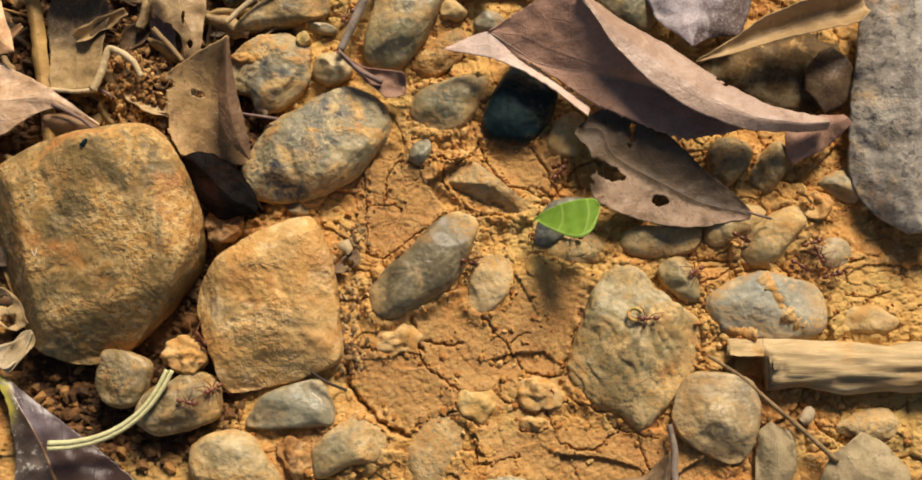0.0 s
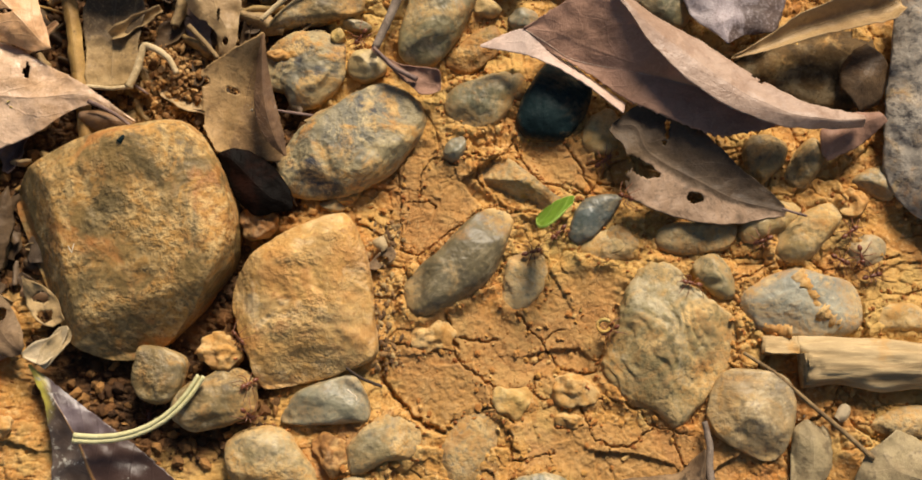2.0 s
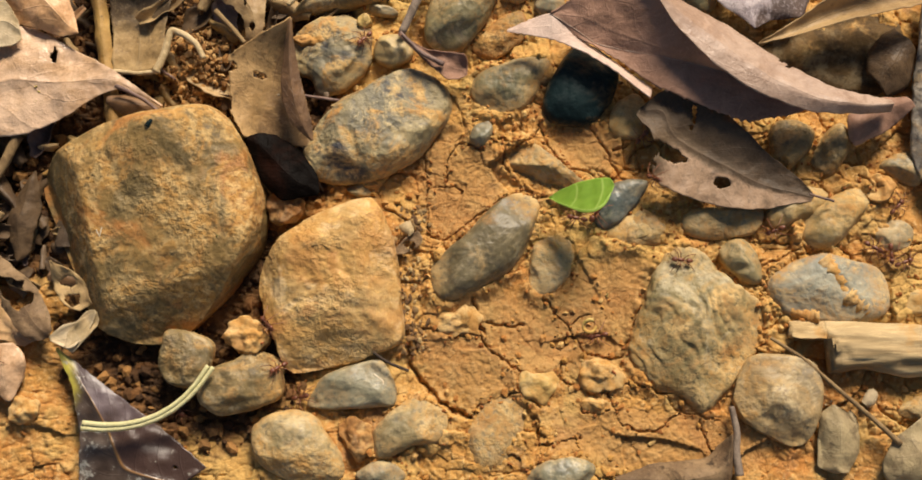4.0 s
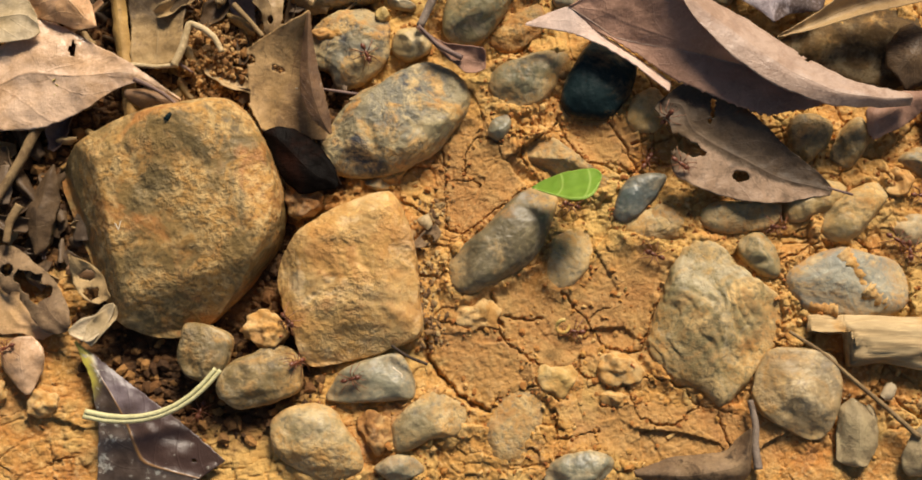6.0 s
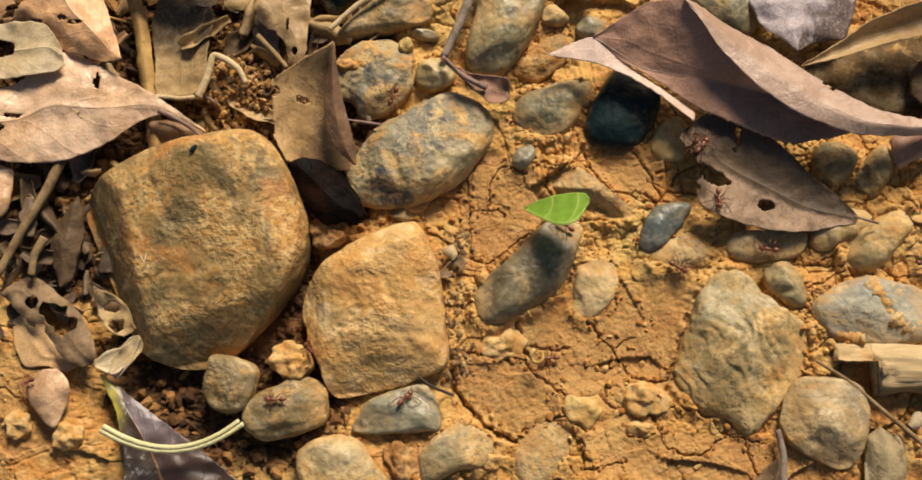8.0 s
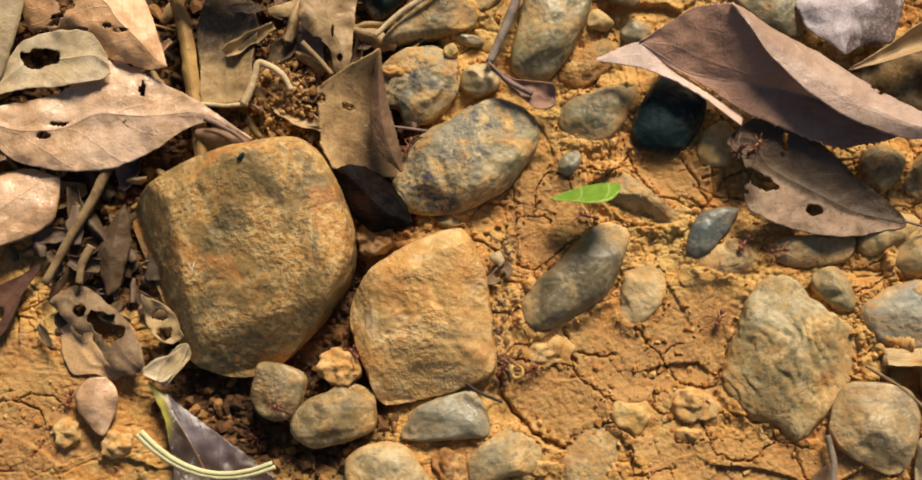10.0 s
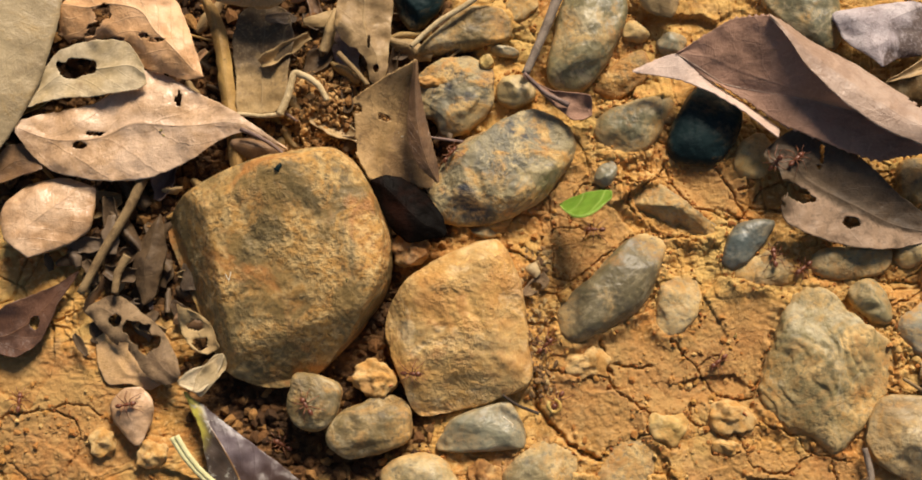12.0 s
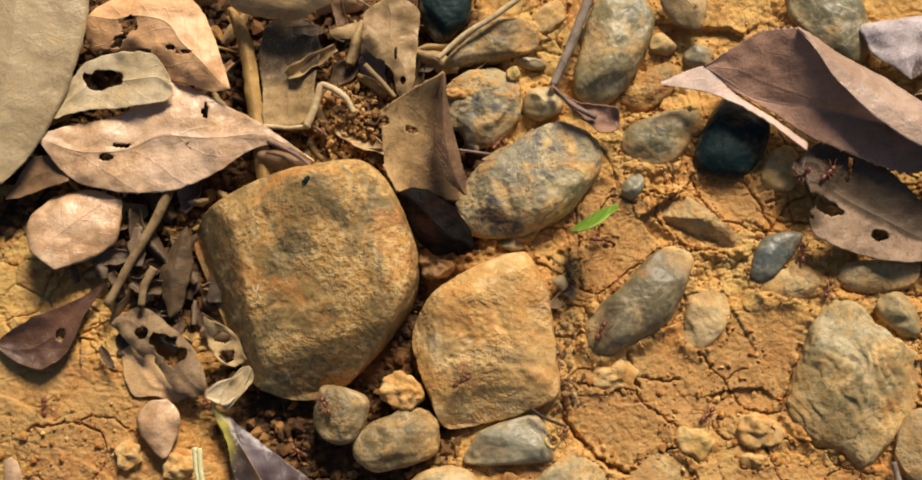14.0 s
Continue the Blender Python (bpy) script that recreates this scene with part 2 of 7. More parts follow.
def leaf_mat(name, a, b, vein, blotch, shine=0.6, ribs=9.0, trans=0.12, spots=0.4, veins=1.0, half=None, spec=0.5, dots=0.0, seam=(0.46, 0.72), fray=0.9, reach=None):
    """Dead leaf: two tints, side veins along its own length, blotches of decay. The veins follow the leaf's own u, s."""
    n = Net(name)
    v = n.coords()
    uv = n.node("ShaderNodeUVMap")
    sep = n.t.nodes.new("ShaderNodeSeparateXYZ")
    n.set(sep.inputs[0], uv)
    u, s = sep.outputs[0], n.math("ABSOLUTE", n.math("SUBTRACT", sep.outputs[1], 0.5))
    big, mid, fine = n.noise(v, 45, 6, 0.62, 0.5), n.noise(v, 240, 4, 0.6), n.noise(v, 900, 3, 0.6)
    wob = n.math("MULTIPLY", n.math("SUBTRACT", big, 0.5), 0.12)
    ph = n.math("FRACT", n.math("MULTIPLY", n.math("ADD", n.math("ADD", u, n.math("MULTIPLY", s, 0.55)), wob), ribs))
    side = n.step(n.math("ABSOLUTE", n.math("SUBTRACT", ph, 0.5)), 0.0, 0.05, 1.0, 0.0)
    mid_rib = n.step(s, 0.0, 0.022, 1.0, 0.0)
    ribbing = n.math("MAXIMUM", n.math("MULTIPLY", side, 0.55), mid_rib)
    net = n.step(n.voronoi(v, 700, "DISTANCE_TO_EDGE"), 0.0, 0.10, 1.0, 0.0)
    patch = n.noise(n.node("ShaderNodeVectorMath", i0=v, i1=(3.0, 5.0, 2.0)), 85, 6, 0.68, 0.8)
    col = n.mix(n.step(big, 0.40, 0.60), a, b)
    if half:
        col = n.mix(n.math("MULTIPLY", n.step(n.math("ADD", sep.outputs[1], n.math("MULTIPLY", n.math("SUBTRACT", patch, 0.5), fray)), seam[0], seam[1]), n.step(u, reach[0], reach[1], 0.9, 0.0) if reach else 0.9), col, half)
    col = n.mix(n.math("MULTIPLY", n.step(patch, 0.54, 0.68), 0.35 + 0.5 * spots), col, blotch)
    col = n.mix(n.math("MULTIPLY", n.step(patch, 0.46, 0.34), 0.4), col, tuple(min(1.0, c * 1.35) for c in a))
    col = n.mix(n.math("MULTIPLY", n.step(mid, 0.58, 0.70), spots), col, blotch)
    col = n.mix(n.math("MULTIPLY", n.step(fine, 0.5, 0.7), 0.25), col, tuple(min(1.0, c * 1.5) for c in a))
    ribbing = n.math("MULTIPLY", ribbing, veins)
    if dots:
        col = n.mix(n.math("MULTIPLY", n.step(n.noise(v, 520, 4, 0.7), 0.55, 0.63), dots), col, blotch)
    col = n.mix(n.math("MULTIPLY", ribbing, 0.35), col, vein)
    crease = n.math("ABSOLUTE", n.math("SUBTRACT", n.noise(v, 70, 4, 0.55, 1.2), 0.5))
    rise = n.math("ADD", n.math("ADD", n.math("MULTIPLY", ribbing, 0.35), n.math("MULTIPLY", mid, 0.9)), n.math("ADD", n.math("MULTIPLY", net, 0.04), n.math("ADD", n.math("MULTIPLY", patch, 0.55), n.math("MULTIPLY", n.step(crease, 0.0, 0.05), 0.09))))
    return n.done(col, n.step(patch, 0.35, 0.65, shine - 0.12, shine + 0.15), n.bump(rise, 0.6, 0.0009), spec, (trans, tuple(min(1, c * 1.2) for c in a)))


LEAFS = {
    "PURPLE": leaf_mat("purple_brown_leaf", (0.37, 0.21, 0.142), (0.28, 0.155, 0.102), (0.35, 0.21, 0.145), (0.145, 0.078, 0.05), 0.62, 8, 0.05, 0.3, 0.5, None, 0.28),
    "PINKPALE": leaf_mat("pale_leaf_underside", (0.41, 0.285, 0.21), (0.30, 0.19, 0.13), (0.44, 0.33, 0.245), (0.20, 0.115, 0.07), 0.5, 9, 0.05, 0.45, 0.5),
    # underside tint lightened so the tip looks lit by the sun
    "PINKLIGHT": leaf_mat("sunlit_pale_leaf_tip", (0.62, 0.46, 0.37), (0.52, 0.36, 0.28), (0.60, 0.45, 0.35), (0.30, 0.18, 0.12), 0.5, 9, 0.06, 0.3, 0.3),
    "LEAF_GREYBROWN": leaf_mat("grey_brown_leaf", (0.16, 0.105, 0.06), (0.105, 0.068, 0.04), (0.21, 0.145, 0.09), (0.055, 0.036, 0.022), 0.6, 9, 0.06),
    # dark half and pale half put the folded leaf's shade into the colour
    "LEAF_TWOTONE": leaf_mat("half_shaded_leaf", (0.115, 0.072, 0.037), (0.068, 0.042, 0.022), (0.25, 0.17, 0.11), (0.045, 0.03, 0.018), 0.6, 9, 0.06, 0.5, 0.5, (0.34, 0.22, 0.135), 0.4, 0.3, (0.54, 0.62), 0.3, (0.74, 0.80)),
    "LEAF_TROUGH": leaf_mat("olive_and_brown_leaf", (0.46, 0.285, 0.12), (0.31, 0.18, 0.068), (0.33, 0.23, 0.11), (0.12, 0.07, 0.03), 0.6, 7, 0.05, 0.6, 0.4, (0.21, 0.12, 0.05), 0.4, 0.35),
    "LEAF_GREYPURPLE": leaf_mat("grey_purple_leaf", (0.33, 0.265, 0.24), (0.24, 0.185, 0.17), (0.40, 0.33, 0.29), (0.10, 0.075, 0.07), 0.45, 7, 0.04, 0.5, 0.5, None, 0.5, 0.4),
    "LEAF_TAN": leaf_mat("tan_leaf", (0.44, 0.29, 0.13), (0.32, 0.20, 0.086), (0.42, 0.30, 0.15), (0.17, 0.10, 0.045), 0.6, 8, 0.08, 0.6),
    "LEAF_GREYBARK": rock("weathered_grey_leaf", (0.36, 0.335, 0.33), (0.24, 0.22, 0.215), (0.06, 0.05, 0.045), 0.26, 0.75, 0.6, 1.0, (0.50, 0.47, 0.47), 0.5, 330, 0.4, 0.0, 0.0, 0.4),
    "LEAF_LILAC": leaf_mat("lilac_grey_leaf", (0.47, 0.41, 0.41), (0.36, 0.30, 0.30), (0.40, 0.33, 0.30), (0.10, 0.075, 0.07), 0.6, 7, 0.03, 0.5, 0.4, (0.075, 0.045, 0.032), 0.25, 0.4),
    "LEAF_OLIVE": leaf_mat("olive_brown_leaf", (0.42, 0.265, 0.09), (0.26, 0.155, 0.053), (0.38, 0.27, 0.13), (0.09, 0.055, 0.03), 0.6, 7),
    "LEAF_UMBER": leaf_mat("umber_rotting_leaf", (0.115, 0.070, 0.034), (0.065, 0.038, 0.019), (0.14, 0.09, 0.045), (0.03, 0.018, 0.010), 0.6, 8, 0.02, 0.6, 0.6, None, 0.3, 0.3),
    "LEAF_BROWN": leaf_mat("brown_leaf", (0.23, 0.125, 0.055), (0.14, 0.072, 0.034), (0.28, 0.17, 0.09), (0.06, 0.035, 0.02), 0.55, 8),
    # rot-dark tints lowered to near black, with shade put into the colour
    "LEAF_DARK": leaf_mat("dark_shaded_rotten_leaf", (0.0025, 0.0015, 0.001), (0.016, 0.005, 0.0025), (0.018, 0.010, 0.006), (0.0015, 0.001, 0.001), 0.7, 7, 0.0, 0.4, 0.4, None, 0.06),
    "LEAF_PINKTAN": leaf_mat("pinkish_tan_leaf", (0.62, 0.41, 0.25), (0.48, 0.275, 0.135), (0.30, 0.165, 0.085), (0.27, 0.145, 0.065), 0.40, 6, 0.08, 0.5, 0.55, None, 0.5, 0.25),
    "LEAF_PINKBROWN": leaf_mat("pink_and_tan_leaf", (0.68, 0.47, 0.31), (0.56, 0.345, 0.185), (0.24, 0.125, 0.06), (0.30, 0.155, 0.065), 0.36, 5, 0.08, 0.4, 0.7, None, 0.55, 0.2),
    "LEAF_GREYGREEN": leaf_mat("grey_green_leaf", (0.42, 0.315, 0.175), (0.31, 0.225, 0.12), (0.39, 0.33, 0.21), (0.40, 0.25, 0.08), 0.5, 6, 0.06, 0.3, 0.4),
    "LEAF_PALE": leaf_mat("cream_leaf", (0.57, 0.45, 0.28), (0.46, 0.335, 0.17), (0.60, 0.48, 0.29), (0.25, 0.16, 0.075), 0.6, 6),
    "LEAF_ORANGE": leaf_mat("orange_tan_leaf", (0.74, 0.44, 0.23), (0.62, 0.33, 0.14), (0.66, 0.46, 0.26), (0.28, 0.14, 0.055), 0.55, 7),
    "LEAF_PURPLEDARK": leaf_mat("dark_purple_leaf", (0.18, 0.115, 0.09), (0.115, 0.07, 0.055), (0.24, 0.16, 0.12), (0.06, 0.036, 0.028), 0.45, 6, 0.04),
    "LEAF_FILM": leaf_mat("pink_clay_film", (0.60, 0.38, 0.20), (0.55, 0.335, 0.15), (0.46, 0.28, 0.14), (0.42, 0.24, 0.08), 0.7, 6, 0.05, 0.7, 0.3, None, 0.3, 0.3),
    "LEAF_BARK": leaf_mat("ochre_bark_strip", (0.44, 0.26, 0.075), (0.31, 0.17, 0.048), (0.38, 0.24, 0.08), (0.09, 0.05, 0.02), 0.7, 3, 0.02, 0.7),
    "LEAF_ROTTEN": leaf_mat("rotten_grey_leaf", (0.260, 0.169, 0.088), (0.143, 0.088, 0.047), (0.21, 0.145, 0.08), (0.05, 0.03, 0.016), 0.75, 7, 0.03, 0.9, 0.6, None, 0.3, 0.4),
    "LEAF_WET": leaf_mat("wet_purple_leaf", (0.13, 0.062, 0.036), (0.075, 0.038, 0.024), (0.30, 0.14, 0.05), (0.022, 0.013, 0.01), 0.38, 6, 0.02, 0.4, 0.6, None, 0.4),
    "LEAF_TANGREY": leaf_mat("grey_tan_leaf", (0.44, 0.295, 0.13), (0.30, 0.19, 0.078), (0.37, 0.28, 0.17), (0.10, 0.065, 0.035), 0.7, 7, 0.08, 0.7),
    # dark half paints the shade cast by the leaf above
    "LEAF_SQUARE": leaf_mat("tan_leaf_with_shade_half", (0.46, 0.31, 0.14), (0.33, 0.21, 0.085), (0.37, 0.28, 0.17), (0.10, 0.065, 0.035), 0.7, 7, 0.08, 0.6, 0.6, (0.075, 0.048, 0.027), 0.4, 0.3, (-2.0, -1.5), 0.9, (0.50, 0.72)),
    "LEAF_GREYPALE": leaf_mat("pale_grey_leaf", (0.37, 0.285, 0.15), (0.27, 0.20, 0.105), (0.36, 0.28, 0.17), (0.13, 0.09, 0.05), 0.65, 7, 0.06, 0.7, 0.4, None, 0.4, 0.3),
}


def yellow_purple():
    n = Net("yellow_tipped_purple_leaf")
    v = n.coords()
    sep = n.t.nodes.new("ShaderNodeSeparateXYZ")
    n.set(sep.inputs[0], n.node("ShaderNodeUVMap"))
    u, w = sep.outputs[0], sep.outputs[1]
    s = n.math("ABSOLUTE", n.math("SUBTRACT", w, 0.5))
    big, mid = n.noise(v, 60, 6, 0.62, 0.6), n.noise(v, 420, 5, 0.7)
    dull = n.mix(n.step(big, 0.36, 0.64), (0.050, 0.032, 0.022), (0.125, 0.092, 0.072))
    # lilac half: the wet glare on that side, painted as colour
    lilac = n.mix(n.step(big, 0.40, 0.62), (0.145, 0.11, 0.115), (0.085, 0.058, 0.055))
    lilac = n.mix(n.step(n.math("ADD", u, n.math("MULTIPLY", n.math("SUBTRACT", big, 0.5), 0.5)), 0.38, 0.62), lilac, (0.055, 0.030, 0.022))
    col = n.mix(n.step(w, 0.49, 0.52), dull, lilac)
    tip = n.math("ADD", u, n.math("ADD", n.math("MULTIPLY", n.math("SUBTRACT", big, 0.5), 0.25), n.math("MULTIPLY", n.math("SUBTRACT", w, 0.35), 0.22)))
    col = n.mix(n.step(tip, 0.12, 0.30, 1.0, 0.0), col, (0.50, 0.42, 0.07))
    dust = n.math("ADD", mid, n.math("ADD", n.math("MULTIPLY", n.math("SUBTRACT", big, 0.5), 0.7), n.math("MULTIPLY", n.step(w, 0.44, 0.60), -0.10)))
    col = n.mix(n.math("MULTIPLY", n.step(dust, 0.56, 0.66), 0.8), col, (0.44, 0.42, 0.35))
    rib = n.step(s, 0.0, 0.028, 1.0, 0.0)
    ph = n.math("FRACT", n.math("MULTIPLY", n.math("ADD", u, n.math("MULTIPLY", s, 0.5)), 8))
    side = n.step(n.math("ABSOLUTE", n.math("SUBTRACT", ph, 0.5)), 0.0, 0.06, 1.0, 0.0)
    col = n.mix(n.math("MULTIPLY", rib, 0.8), col, (0.28, 0.14, 0.045))
    return n.done(col, 0.34, n.bump(n.math("ADD", n.math("ADD", mid, n.math("MULTIPLY", side, 0.3)), rib), 0.4, 0.0006), 0.5)


LEAFS["LEAF_YELLOWPURPLE"] = yellow_purple()


def wood(name, a, b, shine=0.75, along=None):
    """Bark or stalk; along: the grain runs in streaks in that direction."""
    n = Net(name)
    v = n.coords()
    if along:
        v = n.node("ShaderNodeVectorMath", props=(("operation", "MULTIPLY"),), i0=v, i1=along)
    mid, fine = n.noise(v, 150, 6, 0.65, 0.5), n.noise(v, 900, 5, 0.7)
    col = n.mix(n.step(mid, 0.36, 0.66), a, b)
    col = n.mix(n.math("MULTIPLY", n.step(fine, 0.5, 0.7), 0.4), col, tuple(min(1.0, c * 1.6) for c in a))
    if along:
        col = n.mix(n.math("MULTIPLY", n.step(n.noise(v, 60, 4, 0.6), 0.54, 0.66), 0.7), col, (0.22, 0.12, 0.045))
        col = n.mix(n.math("MULTIPLY", n.step(n.noise(n.coords(), 70, 4, 0.6), 0.56, 0.68), 0.6), col, CLAY)
    return n.done(col, shine, n.bump(n.math("ADD", mid, n.math("MULTIPLY", fine, 0.6)), 0.6, 0.0008), 0.3)


WOODS = {
    "WOOD_GREY": wood("grey_twig_bark", (0.26, 0.20, 0.15), (0.15, 0.11, 0.08)),
    "WOOD_TAN": wood("tan_twig_bark", (0.28, 0.185, 0.085), (0.15, 0.09, 0.04)),
    "WOOD_PALE": wood("pale_dry_stalk", (0.55, 0.42, 0.24), (0.38, 0.27, 0.13)),
    "WOOD_OCHRE": wood("ochre_bark", (0.40, 0.23, 0.07), (0.26, 0.14, 0.04)),
    "WOOD_PURPLE": wood("dark_leaf_stalk", (0.13, 0.08, 0.065), (0.22, 0.14, 0.11), 0.5),
    "WOOD_DARK": wood("dark_wet_twig", (0.035, 0.022, 0.015), (0.075, 0.048, 0.03)),
    "STALK": wood("yellow_green_stalk", (0.60, 0.56, 0.30), (0.50, 0.46, 0.22), 0.5),
    "LOG": wood("weathered_wood", (0.54, 0.40, 0.215), (0.36, 0.25, 0.12), 0.75, (0.12, 1.0, 1.0)),
}


def green_leaf_mat():
    n = Net("fresh_green_leaf")
    v = n.coords()
    sep = n.t.nodes.new("ShaderNodeSeparateXYZ")
    n.set(sep.inputs[0], n.node("ShaderNodeUVMap"))
    u, s = sep.outputs[0], sep.outputs[1]
    ph = n.math("FRACT", n.math("ADD", n.math("MULTIPLY", n.math("ADD", u, n.math("MULTIPLY", n.math("POWER", n.math("ABSOLUTE", n.math("SUBTRACT", s, 0.6)), 2.0), 0.22)), 2.6), 0.30))
    side = n.step(n.math("ABSOLUTE", n.math("SUBTRACT", ph, 0.5)), 0.0, 0.06, 1.0, 0.0)
    rib = n.math("MAXIMUM", n.math("MULTIPLY", n.step(s, 0.0, 0.10, 1.0, 0.0), 0.6), n.math("MULTIPLY", n.step(s, 0.97, 1.0), 0.7))
    mid = n.noise(v, 300, 5, 0.6)
    col = n.mix(n.step(mid, 0.35, 0.65), (0.20, 0.345, 0.040), (0.255, 0.415, 0.055))
    col = n.mix(n.math("MULTIPLY", n.math("MAXIMUM", side, rib), 0.85), col, (0.48, 0.62, 0.16))
    return n.done(col, 0.6, n.bump(mid, 0.3, 0.0004), 0.4, (0.45, (0.40, 0.70, 0.08)))


GREEN = green_leaf_mat()
GREEN_VEIN = wood("pale_green_vein", (0.42, 0.62, 0.14), (0.36, 0.56, 0.10), 0.5)


def ant_mat(name, a, b):
    n = Net(name)
    mid = n.noise(n.coords(), 900, 4, 0.6)
    return n.done(n.mix(n.step(mid, 0.35, 0.65), a, b), 0.42, n.bump(mid, 0.3, 0.0002), 0.5)


ANT_BODY, ANT_LEG = ant_mat("red_brown_chitin", (0.115, 0.034, 0.015), (0.18, 0.055, 0.022)), ant_mat("leg_chitin", (0.15, 0.048, 0.02), (0.22, 0.08, 0.03))
POLLEN = rock("yellow_petal", (0.55, 0.46, 0.10), (0.45, 0.38, 0.08), (0.3, 0.24, 0.05), 0.1, 0.2)


# ---- builders ----
def mesh_from(name, verts, faces, mat, smooth=True):
    me = bpy.data.meshes.new(name)
    me.from_pydata([tuple(map(float, v)) for v in verts], [], faces)
    me.materials.append(mat)
    if smooth:
        me.polygons.foreach_set("use_smooth", [True] * len(me.polygons))
    me.update()
    return me


def closed_outline(pts, count):
    """Catmull-Rom round the corner points, sampled evenly."""
    p = np.array(pts, float)
    k, per = len(p), 16
    out = []
    for i in range(k):
        a, b, c, d = p[i - 1], p[i], p[(i + 1) % k], p[(i + 2) % k]
        for j in range(per):
            t = j / per
            out.append(0.5 * (2 * b + (c - a) * t + (2 * a - 5 * b + 4 * c - d) * t * t + (3 * b - a - 3 * c + d) * t ** 3))
    out = np.array(out)
    seg = np.r_[0, np.cumsum(np.linalg.norm(np.diff(np.vstack([out, out[:1]]), axis=0), axis=1))]
    want = np.linspace(0, seg[-1], count, endpoint=False)
    ring = np.vstack([out, out[:1]])
    return np.stack([np.interp(want, seg, ring[:, 0]), np.interp(want, seg, ring[:, 1])], 1)


SEED = [0]
SUNK = []


def stone(name, mat, at, outline, top, label, box=0.8, rough=1.0, facets=0, low=0, peak=(0, 0), sink=0.22, planes=(), cuts=(), ripple=None, grooves=()):
    """A stone: its outline in mm about its middle, its top's height in mm, sunk into the soil."""
    SEED[0] += 1
    rng = random.Random(SEED[0])
    size = max(max(abs(x), abs(y)) for x, y in outline)
    around = 220 if size > 30 else 144 if size > 15 else 84 if size > 8 else 48
    edge = closed_outline(outline, around)
    wave = np.fft.fft(edge[:, 0] + 1j * edge[:, 1])
    wave[3:-2] = 0
    egg = np.fft.ifft(wave)
    egg = np.stack([egg.real, egg.imag], 1)
    rings, cap = around // 2, int(around * 0.41)
    eq = top * (sink if not low else 0.05)
    verts, keep, crown = [], [], []
    for i in range(rings + 1):
        if i <= cap:
            r = math.sin(math.pi / 2 * i / cap)
            c = math.cos(math.asin(r ** (1 / box)))
        else:
            phi = math.pi * (0.5 + 0.28 * (i - cap) / (rings - cap))
            r, c = math.sin(phi) ** box, math.cos(phi)
        z = eq + (top - eq) * (abs(c) ** (0.55 + 0.45 * box) if c > 0 else -abs(c) * 1.1)
        part_way = min(1.0, r * r * 1.15)
        for x, y in egg + (edge - egg) * part_way:
            k = (1 - r) if c > 0 else 0
            verts.append((x * r + peak[0] * k, y * r + peak[1] * k, z))
            crown.append(c > 0)
            keep.append(1 - max(0.0, min(1.0, (r - 0.72) / 0.28)) ** 2 * 0.9)
    v = np.array(verts)
    for heading, slope, (px, py, pz) in cuts:
        face = pz - slope * ((v[:, 0] - px) * math.cos(radians(heading)) + (v[:, 1] - py) * math.sin(radians(heading)))
        over = np.logaddexp(0, (v[:, 2] - np.maximum(face, eq)) / 0.5) * 0.5
        v[:, 2] -= np.where(np.array(crown), over, 0)
    for (ax, ay), (bx, by), depth, width in grooves:
        t = np.clip(((v[:, 0] - ax) * (bx - ax) + (v[:, 1] - ay) * (by - ay)) / ((bx - ax) ** 2 + (by - ay) ** 2), 0, 1)
        off_line = np.hypot(v[:, 0] - ax - t * (bx - ax), v[:, 1] - ay - t * (by - ay))
        v[:, 2] -= np.where(np.array(crown), depth * np.exp(-(off_line / width) ** 2), 0)
    flats = [(radians(t), radians(e), f) for t, e, f in planes]
    flats += [(rng.uniform(0, 6.283), rng.uniform(0.55, 1.35), rng.uniform(0.76, 0.94)) for _ in range(facets + 3 if facets >= 0 else 0)]
    for t, e, f in flats:
        nrm = np.array([math.cos(t) * math.cos(e), math.sin(t) * math.cos(e), math.sin(e)])
        d = v @ nrm
        lim = d.max() * f
        soft = 0.014 * size
        over = soft * np.logaddexp(0, (d - lim) / soft)
        v -= np.outer(over * 0.88 * np.array(keep), nrm)
    off = Vector((rng.uniform(-50, 50), rng.uniform(-50, 50), rng.uniform(-50, 50)))
    amp = rough * (0.23 + 0.0095 * size)
    nrm = v - np.array([0, 0, eq - top * 0.3])
    nrm /= np.linalg.norm(nrm, axis=1)[:, None] + 1e-9
    for j in range(len(v)):
        p = Vector(v[j])
        h = noise.noise(p * (2.2 / max(size, 6)) + off) * 1.5 + noise.noise(p * 0.22 + off) * 0.7 + noise.noise(p * 0.55 + off) * 0.40 + noise.noise(p * 1.25 + off) * 0.22 - abs(noise.noise(p * 0.33 - off)) * 0.8
        if ripple:
            along = (p.x * math.cos(radians(ripple[0])) + p.y * math.sin(radians(ripple[0]))) / ripple[1] + 1.6 * noise.noise(p * 0.09 + off)
            h += ripple[2] * (abs(math.sin(along * math.pi)) - 0.6) * (0.6 + 0.8 * noise.noise(p * 0.07 - off))
        v[j] += nrm[j] * h * amp
    v *= 0.001
    faces = []
    for i in range(rings):
        for j in range(around):
            a, b = i * around + j, i * around + (j + 1) % around
            faces.append((a, a + around, b + around, b))
